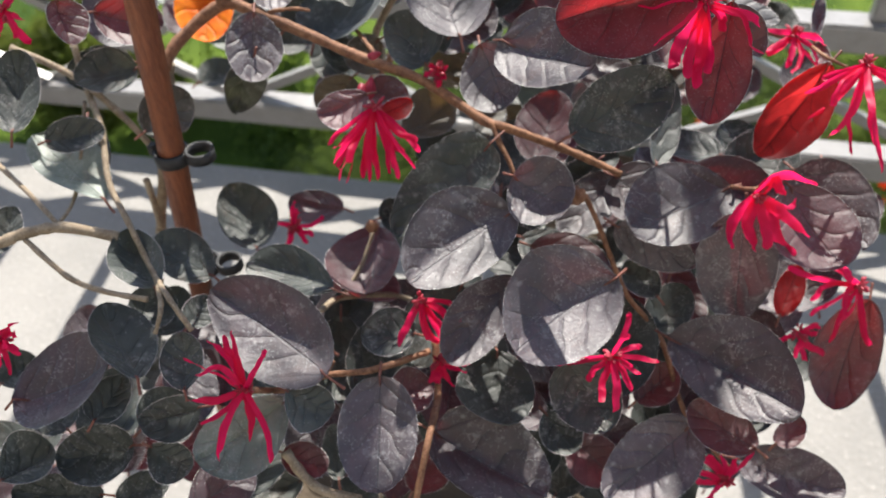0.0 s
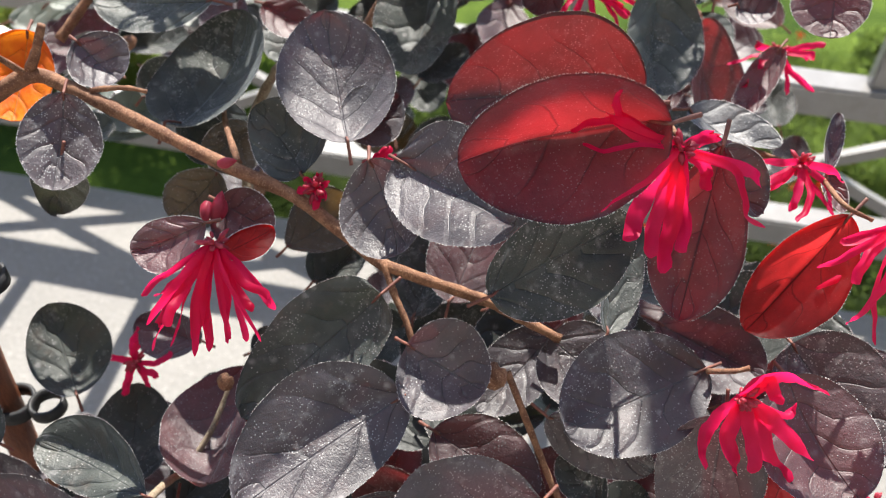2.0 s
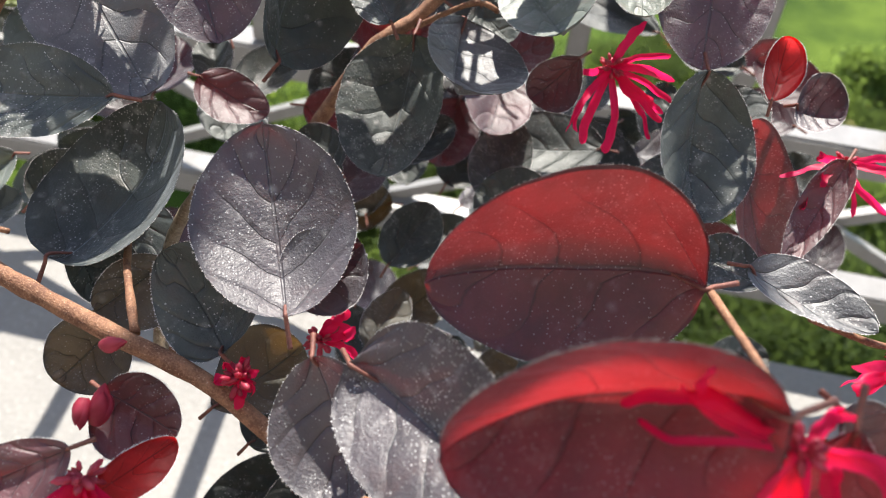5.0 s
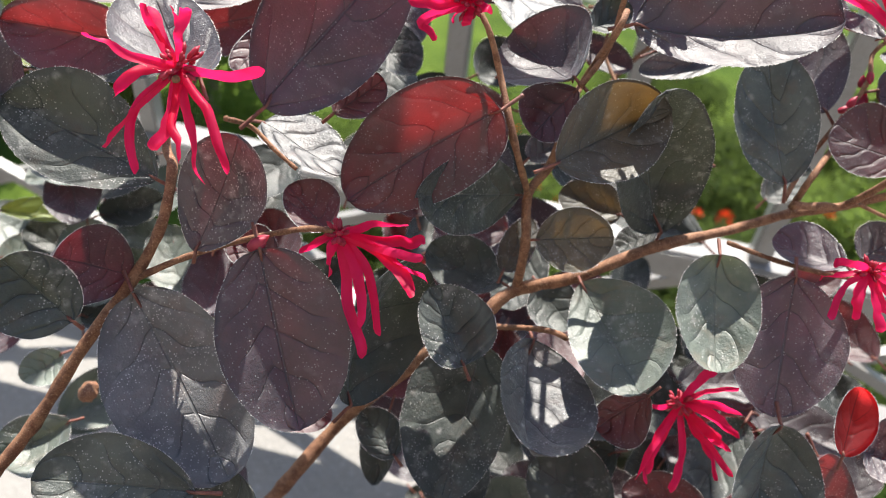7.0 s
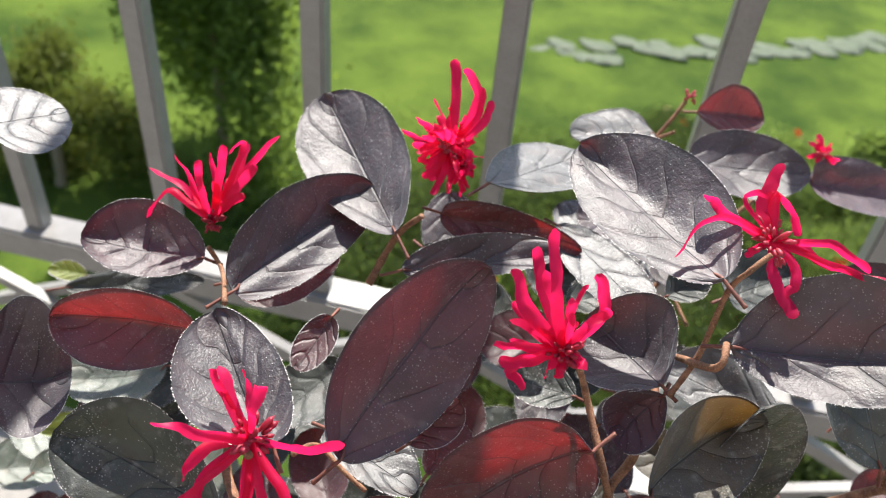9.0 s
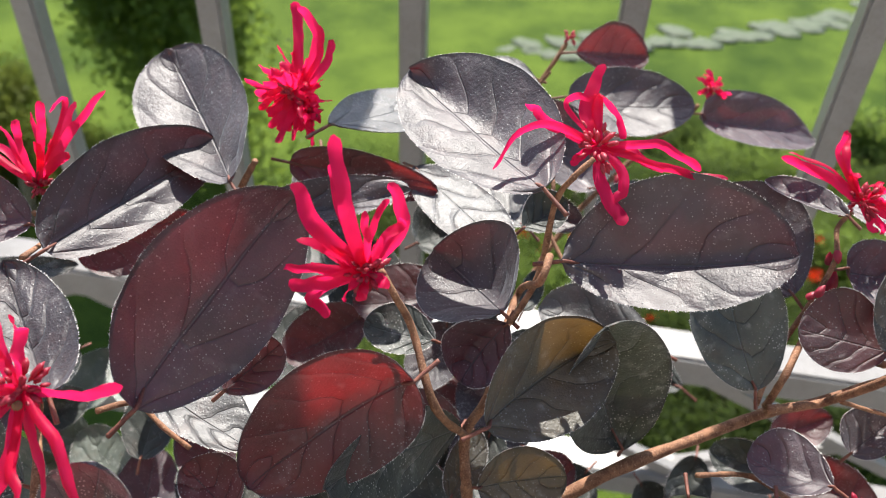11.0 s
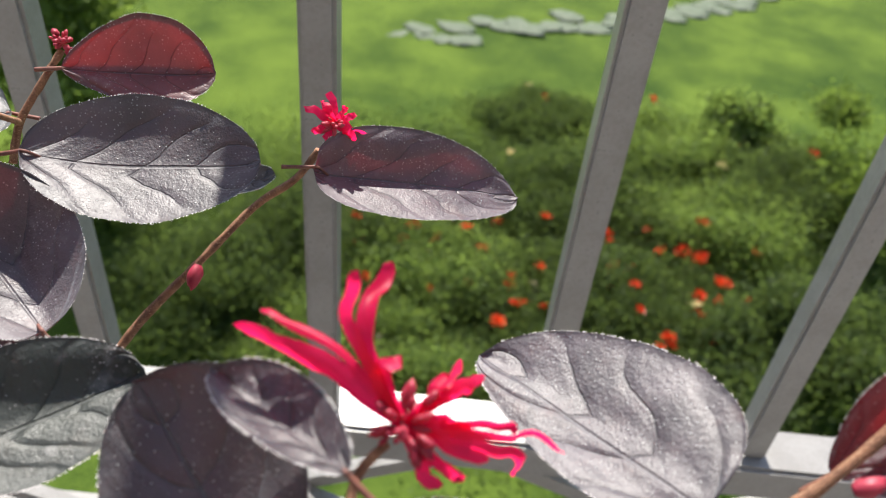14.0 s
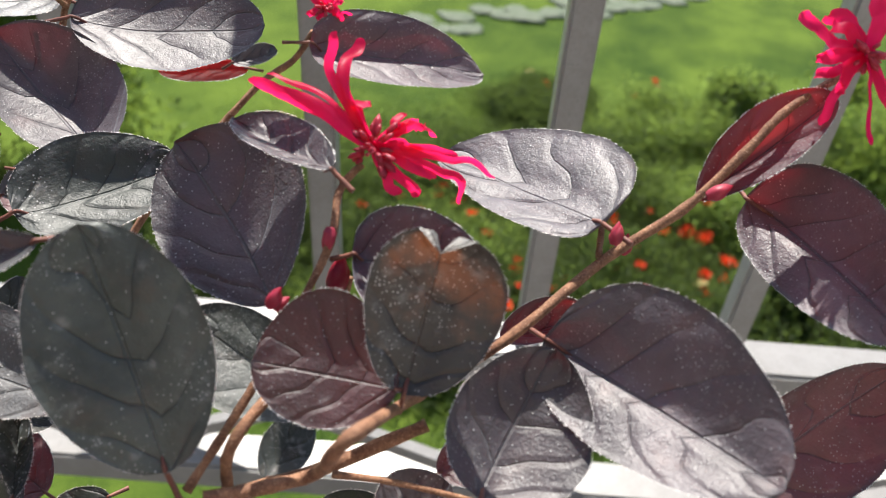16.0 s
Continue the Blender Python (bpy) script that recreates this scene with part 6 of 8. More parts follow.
leaf('G', (-0.0423, 0.2844, 0.2674), (-0.0631, 0.2576, 0.2602), (0.223, -0.411, 0.884), 0.0109, 0.0109, 0.50)
leaf('D', (-0.0297, 0.2273, 0.2577), (-0.0633, 0.2271, 0.2582), (0.017, -0.484, 0.875), 0.0114, 0.0114, 0.50)
leaf('L', (-0.0190, 0.2022, 0.3006), (-0.0325, 0.1761, 0.2854), (0.112, -0.541, 0.834), 0.0122, 0.0122, 0.50)
leaf('D', (-0.0476, 0.2223, 0.2241), (-0.0238, 0.2325, 0.2270), (0.090, -0.456, 0.886), 0.0096, 0.0096, 0.50)
leaf('L', (-0.0390, 0.1766, 0.2210), (-0.0163, 0.2003, 0.2236), (0.224, -0.315, 0.922), 0.0120, 0.0120, 0.50)
leaf('L', (-0.0198, 0.2794, 0.2757), (-0.0462, 0.2638, 0.2651), (-0.052, -0.500, 0.864), 0.0120, 0.0120, 0.50)
leaf('L', (-0.0073, 0.2444, 0.2781), (-0.0365, 0.2481, 0.2821), (0.086, -0.341, 0.936), 0.0091, 0.0091, 0.50)
leaf('G', (-0.0266, 0.2073, 0.2756), (-0.0211, 0.2324, 0.2854), (-0.045, -0.357, 0.933), 0.0085, 0.0085, 0.50)
leaf('M', (-0.0023, 0.2207, 0.2718), (-0.0312, 0.2035, 0.2655), (0.110, -0.502, 0.858), 0.0108, 0.0108, 0.50)
leaf('P', (-0.0191, 0.1922, 0.2713), (-0.0193, 0.1628, 0.2654), (0.226, -0.194, 0.955), 0.0114, 0.0114, 0.50)
leaf('G', (-0.0137, 0.2625, 0.2979), (-0.0120, 0.2878, 0.3134), (-0.057, -0.518, 0.853), 0.0098, 0.0098, 0.50)
leaf('G', (0.0018, 0.2547, 0.2688), (-0.0271, 0.2549, 0.2708), (0.061, -0.334, 0.941), 0.0089, 0.0089, 0.50)
leaf('M', (-0.0142, 0.2513, 0.2548), (-0.0156, 0.2273, 0.2456), (0.015, -0.358, 0.933), 0.0095, 0.0095, 0.50)
leaf('P', (0.0158, 0.1814, 0.2574), (-0.0139, 0.1882, 0.2570), (-0.065, -0.224, 0.972), 0.0107, 0.0107, 0.50)
leaf('D', (0.0043, 0.2010, 0.2254), (0.0026, 0.1674, 0.2164), (-0.067, -0.255, 0.965), 0.0111, 0.0111, 0.50)
leaf('M', (-0.0004, 0.2500, 0.3213), (0.0044, 0.2754, 0.3370), (-0.137, -0.503, 0.853), 0.0114, 0.0114, 0.50)
leaf('D', (0.0043, 0.2987, 0.2837), (-0.0194, 0.2797, 0.2763), (-0.112, -0.238, 0.965), 0.0095, 0.0095, 0.50)
leaf('L', (0.0113, 0.2768, 0.2892), (-0.0169, 0.2603, 0.2790), (-0.018, -0.504, 0.864), 0.0114, 0.0114, 0.50)
leaf('L', (-0.0018, 0.2312, 0.3002), (0.0205, 0.2201, 0.2977), (-0.066, -0.344, 0.936), 0.0091, 0.0091, 0.50)
leaf('M', (-0.0012, 0.1999, 0.2987), (0.0232, 0.2025, 0.3018), (-0.048, -0.547, 0.836), 0.0089, 0.0089, 0.50)
leaf('D', (0.0059, 0.2336, 0.2668), (0.0137, 0.1995, 0.2549), (0.071, -0.315, 0.946), 0.0138, 0.0138, 0.50)
leaf('D', (-0.0089, 0.2024, 0.2540), (0.0196, 0.2017, 0.2499), (0.130, -0.311, 0.941), 0.0107, 0.0107, 0.50)
leaf('G', (0.0279, 0.2287, 0.2060), (0.0008, 0.2089, 0.2003), (-0.037, -0.231, 0.972), 0.0120, 0.0120, 0.50)
leaf('G', (0.0218, 0.1679, 0.2614), (-0.0012, 0.1576, 0.2562), (-0.028, -0.404, 0.914), 0.0095, 0.0095, 0.50)
leaf('D', (0.0212, 0.2036, 0.2093), (0.0185, 0.1757, 0.2008), (-0.008, -0.291, 0.957), 0.0108, 0.0108, 0.50)
leaf('M', (0.0042, 0.2704, 0.3085), (0.0244, 0.2864, 0.3203), (0.052, -0.636, 0.770), 0.0087, 0.0087, 0.50)
leaf('G', (0.0230, 0.2588, 0.3184), (0.0094, 0.2407, 0.3090), (-0.103, -0.395, 0.913), 0.0078, 0.0078, 0.50)
leaf('D', (0.0299, 0.2446, 0.3238), (0.0134, 0.2220, 0.3119), (-0.098, -0.406, 0.908), 0.0094, 0.0094, 0.50)
leaf('M', (0.0035, 0.2127, 0.3136), (0.0320, 0.2020, 0.3086), (-0.003, -0.429, 0.903), 0.0116, 0.0116, 0.50)
leaf('M', (0.0343, 0.2083, 0.2869), (0.0041, 0.2271, 0.2930), (-0.063, -0.399, 0.915), 0.0114, 0.0114, 0.50)
leaf('L', (0.0311, 0.2159, 0.2647), (0.0083, 0.2043, 0.2648), (0.122, -0.227, 0.966), 0.0079, 0.0079, 0.50)
leaf('M', (0.0120, 0.2458, 0.2264), (0.0343, 0.2312, 0.2183), (-0.012, -0.499, 0.867), 0.0090, 0.0090, 0.50)
leaf('G', (0.0390, 0.2108, 0.2099), (0.0098, 0.2282, 0.2147), (0.009, -0.258, 0.966), 0.0118, 0.0118, 0.50)
leaf('D', (0.0441, 0.2021, 0.2025), (0.0194, 0.2007, 0.2021), (0.001, -0.281, 0.960), 0.0088, 0.0088, 0.50)
leaf('G', (0.0470, 0.3216, 0.2958), (0.0148, 0.3096, 0.2932), (0.070, -0.384, 0.921), 0.0115, 0.0115, 0.50)
leaf('M', (0.0285, 0.2809, 0.2639), (0.0283, 0.3078, 0.2864), (-0.016, -0.642, 0.766), 0.0120, 0.0120, 0.50)
leaf('L', (0.0332, 0.2721, 0.2513), (0.0437, 0.2907, 0.2648), (-0.103, -0.546, 0.831), 0.0079, 0.0079, 0.50)
leaf('M', (0.0443, 0.2319, 0.2893), (0.0277, 0.2033, 0.2780), (0.000, -0.367, 0.930), 0.0122, 0.0122, 0.50)
leaf('G', (0.0372, 0.2104, 0.2965), (0.0372, 0.1800, 0.2781), (-0.085, -0.515, 0.853), 0.0135, 0.0135, 0.50)
leaf('D', (0.0351, 0.2062, 0.2151), (0.0372, 0.2371, 0.2292), (-0.105, -0.406, 0.908), 0.0126, 0.0126, 0.50)
leaf('D', (0.0237, 0.1911, 0.2421), (0.0535, 0.1863, 0.2444), (-0.117, -0.268, 0.956), 0.0095, 0.0095, 0.50)
leaf('L', (0.0265, 0.1794, 0.2216), (0.0538, 0.1854, 0.2226), (0.017, -0.241, 0.970), 0.0097, 0.0097, 0.50)
leaf('D', (0.0528, 0.2723, 0.2973), (0.0417, 0.2942, 0.3011), (-0.059, -0.197, 0.979), 0.0079, 0.0079, 0.50)
leaf('G', (0.0530, 0.3044, 0.2823), (0.0608, 0.2755, 0.2634), (0.047, -0.538, 0.842), 0.0120, 0.0120, 0.50)
leaf('G', (0.0742, 0.2617, 0.2381), (0.0481, 0.2811, 0.2443), (-0.161, -0.489, 0.858), 0.0123, 0.0123, 0.50)
leaf('L', (0.0647, 0.2282, 0.2647), (0.0462, 0.2125, 0.2570), (-0.004, -0.436, 0.900), 0.0091, 0.0091, 0.50)
leaf('L', (0.0557, 0.1983, 0.2240), (0.0612, 0.2207, 0.2349), (-0.023, -0.432, 0.902), 0.0096, 0.0096, 0.50)
leaf('D', (0.0564, 0.2319, 0.1988), (0.0738, 0.2152, 0.1914), (0.157, -0.260, 0.953), 0.0088, 0.0088, 0.50)
leaf('G', (0.0549, 0.1544, 0.2376), (0.0645, 0.1869, 0.2488), (-0.045, -0.314, 0.948), 0.0115, 0.0115, 0.50)
leaf('L', (0.0698, 0.2727, 0.3164), (0.0477, 0.2828, 0.3155), (-0.112, -0.156, 0.981), 0.0084, 0.0084, 0.50)
leaf('M', (0.0767, 0.2851, 0.2918), (0.0543, 0.2973, 0.2953), (-0.094, -0.425, 0.900), 0.0087, 0.0087, 0.50)
leaf('P', (0.0535, 0.2235, 0.2980), (0.0617, 0.2516, 0.3158), (-0.093, -0.514, 0.853), 0.0111, 0.0111, 0.50)
leaf('M', (0.0551, 0.2408, 0.2855), (0.0637, 0.2135, 0.2763), (0.018, -0.313, 0.950), 0.0100, 0.0100, 0.50)
leaf('P', (0.0746, 0.2194, 0.2484), (0.0638, 0.2442, 0.2557), (-0.032, -0.296, 0.955), 0.0090, 0.0090, 0.50)
leaf('D', (0.0706, 0.2264, 0.2433), (0.0809, 0.1928, 0.2351), (-0.198, -0.289, 0.937), 0.0128, 0.0128, 0.50)
leaf('L', (0.0626, 0.2086, 0.2159), (0.0888, 0.1968, 0.2098), (0.165, -0.138, 0.977), 0.0107, 0.0107, 0.50)
leaf('G', (0.0886, 0.2800, 0.2962), (0.0747, 0.3046, 0.3113), (-0.171, -0.584, 0.793), 0.0103, 0.0103, 0.50)
leaf('P', (0.0585, 0.2612, 0.3159), (0.0890, 0.2520, 0.3114), (-0.070, -0.614, 0.787), 0.0117, 0.0117, 0.50)
leaf('D', (0.0782, 0.3051, 0.2655), (0.1012, 0.2861, 0.2668), (-0.263, -0.254, 0.931), 0.0102, 0.0102, 0.50)
leaf('D', (0.0953, 0.2559, 0.2738), (0.0776, 0.2731, 0.2812), (-0.176, -0.535, 0.826), 0.0091, 0.0091, 0.50)
leaf('M', (0.0897, 0.2663, 0.2291), (0.0932, 0.2391, 0.2163), (-0.196, -0.437, 0.878), 0.0097, 0.0097, 0.50)
leaf('D', (0.0849, 0.2021, 0.1975), (0.0957, 0.2235, 0.2046), (-0.047, -0.292, 0.955), 0.0086, 0.0086, 0.50)
leaf('G', (0.0858, 0.2626, 0.3007), (0.0910, 0.2924, 0.3177), (-0.272, -0.440, 0.856), 0.0121, 0.0121, 0.50)
leaf('P', (0.0849, 0.2611, 0.2841), (0.1103, 0.2680, 0.2906), (-0.064, -0.550, 0.833), 0.0083, 0.0083, 0.50)
leaf('D', (0.0742, 0.2373, 0.2860), (0.1108, 0.2350, 0.2850), (0.008, -0.304, 0.953), 0.0111, 0.0111, 0.50)
leaf('D', (0.0973, 0.2512, 0.2146), (0.1140, 0.2326, 0.2105), (-0.079, -0.283, 0.956), 0.0090, 0.0090, 0.50)
leaf('L', (0.1100, 0.2850, 0.3091), (0.1082, 0.2616, 0.3017), (-0.133, -0.289, 0.948), 0.0088, 0.0088, 0.50)
leaf('M', (0.1297, 0.2767, 0.2868), (0.0979, 0.2781, 0.2783), (-0.240, -0.536, 0.810), 0.0119, 0.0119, 0.50)
leaf('D', (0.1140, 0.2433, 0.2706), (0.1071, 0.2722, 0.2852), (-0.128, -0.471, 0.873), 0.0116, 0.0116, 0.50)
leaf('P', (0.1032, 0.2583, 0.2926), (0.1322, 0.2756, 0.3018), (-0.115, -0.310, 0.944), 0.0115, 0.0115, 0.50)
leaf('L', (-0.0661, 0.4314, 0.3300), (-0.0469, 0.4586, 0.3326), (0.103, -0.167, 0.980), 0.0126, 0.0126, 0.50)
leaf('M', (-0.0599, 0.4076, 0.3467), (-0.0272, 0.3996, 0.3369), (0.107, -0.564, 0.819), 0.0132, 0.0132, 0.50)
leaf('L', (-0.0328, 0.4236, 0.3094), (-0.0661, 0.4223, 0.3034), (-0.145, -0.411, 0.900), 0.0123, 0.0123, 0.50)
leaf('P', (-0.0564, 0.4236, 0.3408), (-0.0303, 0.4426, 0.3468), (0.080, -0.399, 0.913), 0.0117, 0.0117, 0.50)
leaf('G', (-0.0266, 0.4414, 0.3334), (-0.0470, 0.4223, 0.3212), (0.009, -0.549, 0.836), 0.0105, 0.0105, 0.50)
leaf('G', (-0.0398, 0.4366, 0.2958), (-0.0254, 0.4155, 0.2858), (0.105, -0.368, 0.924), 0.0088, 0.0088, 0.50)
leaf('L', (-0.0387, 0.3789, 0.3115), (-0.0226, 0.3952, 0.3198), (-0.060, -0.407, 0.912), 0.0081, 0.0081, 0.50)
leaf('M', (-0.0174, 0.4472, 0.3298), (-0.0404, 0.4593, 0.3337), (-0.031, -0.360, 0.933), 0.0095, 0.0095, 0.50)
leaf('D', (-0.0261, 0.4141, 0.3349), (-0.0250, 0.4381, 0.3391), (-0.034, -0.172, 0.985), 0.0090, 0.0090, 0.50)
leaf('D', (-0.0044, 0.4207, 0.3065), (-0.0328, 0.4390, 0.3048), (-0.186, -0.202, 0.962), 0.0108, 0.0108, 0.50)
leaf('P', (-0.0045, 0.4191, 0.2736), (-0.0243, 0.4430, 0.2843), (-0.038, -0.433, 0.901), 0.0118, 0.0118, 0.50)
leaf('D', (0.0125, 0.4008, 0.2494), (-0.0138, 0.3958, 0.2516), (0.143, -0.356, 0.924), 0.0089, 0.0089, 0.50)
leaf('M', (-0.0147, 0.4124, 0.3329), (0.0053, 0.4284, 0.3398), (0.059, -0.457, 0.887), 0.0094, 0.0094, 0.50)
leaf('D', (0.0034, 0.4338, 0.3178), (0.0028, 0.4109, 0.3098), (-0.137, -0.326, 0.936), 0.0087, 0.0087, 0.50)
leaf('D', (0.0235, 0.4136, 0.3017), (-0.0028, 0.4020, 0.3003), (0.076, -0.291, 0.954), 0.0101, 0.0101, 0.50)
leaf('P', (0.0299, 0.4140, 0.2552), (0.0070, 0.4340, 0.2645), (-0.099, -0.509, 0.855), 0.0114, 0.0114, 0.50)
leaf('G', (0.0228, 0.4001, 0.2400), (0.0125, 0.4212, 0.2502), (-0.041, -0.449, 0.893), 0.0082, 0.0082, 0.50)
leaf('L', (0.0313, 0.4115, 0.2958), (0.0122, 0.3973, 0.2860), (-0.082, -0.488, 0.869), 0.0083, 0.0083, 0.50)
leaf('G', (0.0444, 0.4004, 0.3020), (0.0183, 0.4184, 0.3121), (0.084, -0.393, 0.916), 0.0111, 0.0111, 0.50)
leaf('D', (0.0470, 0.4117, 0.2679), (0.0576, 0.4328, 0.2791), (-0.023, -0.461, 0.887), 0.0092, 0.0092, 0.50)
leaf('G', (0.0541, 0.4623, 0.3106), (0.0493, 0.4403, 0.2969), (-0.045, -0.518, 0.854), 0.0082, 0.0082, 0.50)
leaf('D', (0.0438, 0.4272, 0.2970), (0.0742, 0.4321, 0.3025), (-0.091, -0.440, 0.894), 0.0104, 0.0104, 0.50)
leaf('P', (0.0675, 0.4147, 0.3060), (0.0411, 0.3986, 0.2914), (-0.213, -0.439, 0.873), 0.0104, 0.0104, 0.50)
leaf('M', (0.0834, 0.4120, 0.2563), (0.0524, 0.4283, 0.2557), (-0.239, -0.422, 0.874), 0.0123, 0.0123, 0.50)
leaf('G', (0.0749, 0.4359, 0.3356), (0.0511, 0.4447, 0.3373), (-0.158, -0.578, 0.800), 0.0081, 0.0081, 0.50)
leaf('P', (0.0729, 0.4509, 0.2919), (0.0807, 0.4299, 0.2797), (-0.191, -0.546, 0.816), 0.0078, 0.0078, 0.50)
leaf('M', (0.0745, 0.4252, 0.2704), (0.0965, 0.4121, 0.2670), (0.054, -0.168, 0.984), 0.0096, 0.0096, 0.50)
leaf('M', (0.0796, 0.4693, 0.3184), (0.1008, 0.4781, 0.3256), (-0.064, -0.535, 0.842), 0.0079, 0.0079, 0.50)
leaf('P', (0.1042, 0.4488, 0.3083), (0.0787, 0.4603, 0.3089), (-0.225, -0.538, 0.812), 0.0099, 0.0099, 0.50)
leaf('G', (0.0721, 0.4364, 0.3276), (0.0774, 0.4063, 0.3229), (-0.209, -0.186, 0.960), 0.0108, 0.0108, 0.50)
leaf('D', (0.0732, 0.4226, 0.2953), (0.1061, 0.4133, 0.2995), (-0.209, -0.333, 0.920), 0.0108, 0.0108, 0.50)
leaf('D', (0.1045, 0.4334, 0.2646), (0.0984, 0.4118, 0.2524), (-0.287, -0.407, 0.867), 0.0088, 0.0088, 0.50)
leaf('M', (0.1046, 0.4294, 0.3298), (0.0807, 0.4490, 0.3336), (-0.285, -0.506, 0.814), 0.0094, 0.0094, 0.50)
leaf('G', (0.1192, 0.4310, 0.2802), (0.1095, 0.4568, 0.2916), (-0.098, -0.435, 0.895), 0.0109, 0.0109, 0.50)
leaf('D', (0.1265, 0.4231, 0.2551), (0.1325, 0.4445, 0.2686), (-0.196, -0.482, 0.854), 0.0084, 0.0084, 0.50)
leaf('E', (-0.1742, 0.3546, 0.2834), (-0.1541, 0.3787, 0.2851), (0.357, -0.358, 0.863), 0.0108, 0.0108, 0.50)
leaf('E', (-0.1661, 0.3810, 0.2977), (-0.1440, 0.3722, 0.2900), (0.158, -0.393, 0.906), 0.0092, 0.0092, 0.50)
leaf('G', (-0.1285, 0.3724, 0.2941), (-0.1595, 0.3667, 0.3001), (0.246, -0.380, 0.892), 0.0110, 0.0110, 0.50)
leaf('D', (-0.1068, 0.3366, 0.2685), (-0.1212, 0.3675, 0.2795), (0.224, -0.233, 0.946), 0.0113, 0.0113, 0.50)
leaf('E', (-0.2441, 0.4001, 0.2994), (-0.2190, 0.4172, 0.2957), (0.249, -0.159, 0.955), 0.0115, 0.0115, 0.50)
leaf('P', (-0.2053, 0.3660, 0.2950), (-0.2104, 0.3944, 0.3072), (0.389, -0.304, 0.870), 0.0096, 0.0096, 0.50)
leaf('E', (-0.2062, 0.4423, 0.3327), (-0.2213, 0.4241, 0.3278), (-0.083, -0.195, 0.977), 0.0079, 0.0079, 0.50)
leaf('E', (-0.2360, 0.4145, 0.3175), (-0.2026, 0.4117, 0.3100), (0.199, -0.198, 0.960), 0.0112, 0.0112, 0.50)
leaf('L', (-0.1866, 0.4034, 0.3156), (-0.2093, 0.4052, 0.3240), (0.304, -0.328, 0.895), 0.0089, 0.0089, 0.50)
leaf('M', (-0.1824, 0.3977, 0.3124), (-0.2020, 0.3693, 0.3080), (0.281, -0.336, 0.899), 0.0114, 0.0114, 0.50)
leaf('E', (-0.1742, 0.4268, 0.3524), (-0.2072, 0.4138, 0.3494), (0.044, -0.331, 0.943), 0.0126, 0.0126, 0.50)
leaf('P', (-0.1972, 0.4220, 0.3454), (-0.1820, 0.4000, 0.3368), (0.129, -0.282, 0.951), 0.0101, 0.0101, 0.50)
leaf('E', (-0.1847, 0.4087, 0.3314), (-0.1708, 0.3837, 0.3136), (0.372, -0.392, 0.841), 0.0121, 0.0121, 0.50)
leaf('E', (-0.1825, 0.3884, 0.2952), (-0.1965, 0.4188, 0.3038), (0.119, -0.217, 0.969), 0.0111, 0.0111, 0.50)
leaf('L', (-0.1728, 0.4421, 0.3410), (-0.1893, 0.4165, 0.3367), (0.201, -0.289, 0.936), 0.0094, 0.0094, 0.50)
leaf('M', (-0.1811, 0.4284, 0.3079), (-0.1970, 0.4473, 0.3162), (0.207, -0.245, 0.947), 0.0093, 0.0093, 0.50)
leaf('E', (-0.1719, 0.4252, 0.2953), (-0.1968, 0.4211, 0.2986), (0.183, -0.385, 0.905), 0.0085, 0.0085, 0.50)
leaf('G', (-0.1772, 0.3825, 0.3081), (-0.1498, 0.3968, 0.3076), (0.147, -0.253, 0.956), 0.0106, 0.0106, 0.50)
leaf('E', (-0.1828, 0.4324, 0.3156), (-0.1694, 0.4605, 0.3215), (0.259, -0.318, 0.912), 0.0100, 0.0100, 0.50)
leaf('E', (-0.1471, 0.4035, 0.3081), (-0.1650, 0.4252, 0.3201), (0.168, -0.369, 0.914), 0.0103, 0.0103, 0.50)
leaf('D', (-0.1442, 0.4082, 0.2916), (-0.1737, 0.4041, 0.2981), (0.234, -0.174, 0.957), 0.0109, 0.0109, 0.50)
leaf('E', (-0.1394, 0.4184, 0.3437), (-0.1501, 0.4481, 0.3470), (0.040, -0.096, 0.995), 0.0099, 0.0099, 0.50)
leaf('G', (-0.1292, 0.4012, 0.3413), (-0.1316, 0.4250, 0.3502), (0.267, -0.313, 0.911), 0.0085, 0.0085, 0.50)
leaf('P', (-0.1317, 0.3891, 0.3140), (-0.1386, 0.4225, 0.3182), (0.152, -0.093, 0.984), 0.0108, 0.0108, 0.50)
leaf('L', (-0.1150, 0.4438, 0.3565), (-0.1297, 0.4128, 0.3550), (0.252, -0.167, 0.953), 0.0111, 0.0111, 0.50)
leaf('G', (-0.1279, 0.4244, 0.3327), (-0.1214, 0.4520, 0.3428), (0.130, -0.369, 0.920), 0.0114, 0.0114, 0.50)
leaf('M', (-0.1043, 0.3991, 0.3362), (-0.1196, 0.4222, 0.3430), (-0.016, -0.292, 0.956), 0.0099, 0.0099, 0.50)
leaf('G', (-0.1114, 0.3983, 0.3154), (-0.1222, 0.4200, 0.3232), (-0.052, -0.360, 0.931), 0.0078, 0.0078, 0.50)
leaf('L', (-0.1070, 0.4030, 0.3094), (-0.0914, 0.4310, 0.3174), (0.084, -0.316, 0.945), 0.0104, 0.0104, 0.50)
leaf('L', (-0.0929, 0.4372, 0.3451), (-0.0916, 0.4660, 0.3571), (0.094, -0.387, 0.917), 0.0103, 0.0103, 0.50)
leaf('D', (-0.0879, 0.4775, 0.4150), (-0.0789, 0.4529, 0.3998), (0.223, -0.452, 0.864), 0.0107, 0.0107, 0.50)
leaf('G', (-0.0909, 0.4522, 0.4095), (-0.0708, 0.4376, 0.4012), (0.132, -0.347, 0.928), 0.0095, 0.0095, 0.50)
leaf('L', (-0.0869, 0.4733, 0.3870), (-0.0836, 0.4440, 0.3801), (0.089, -0.219, 0.972), 0.0106, 0.0106, 0.50)
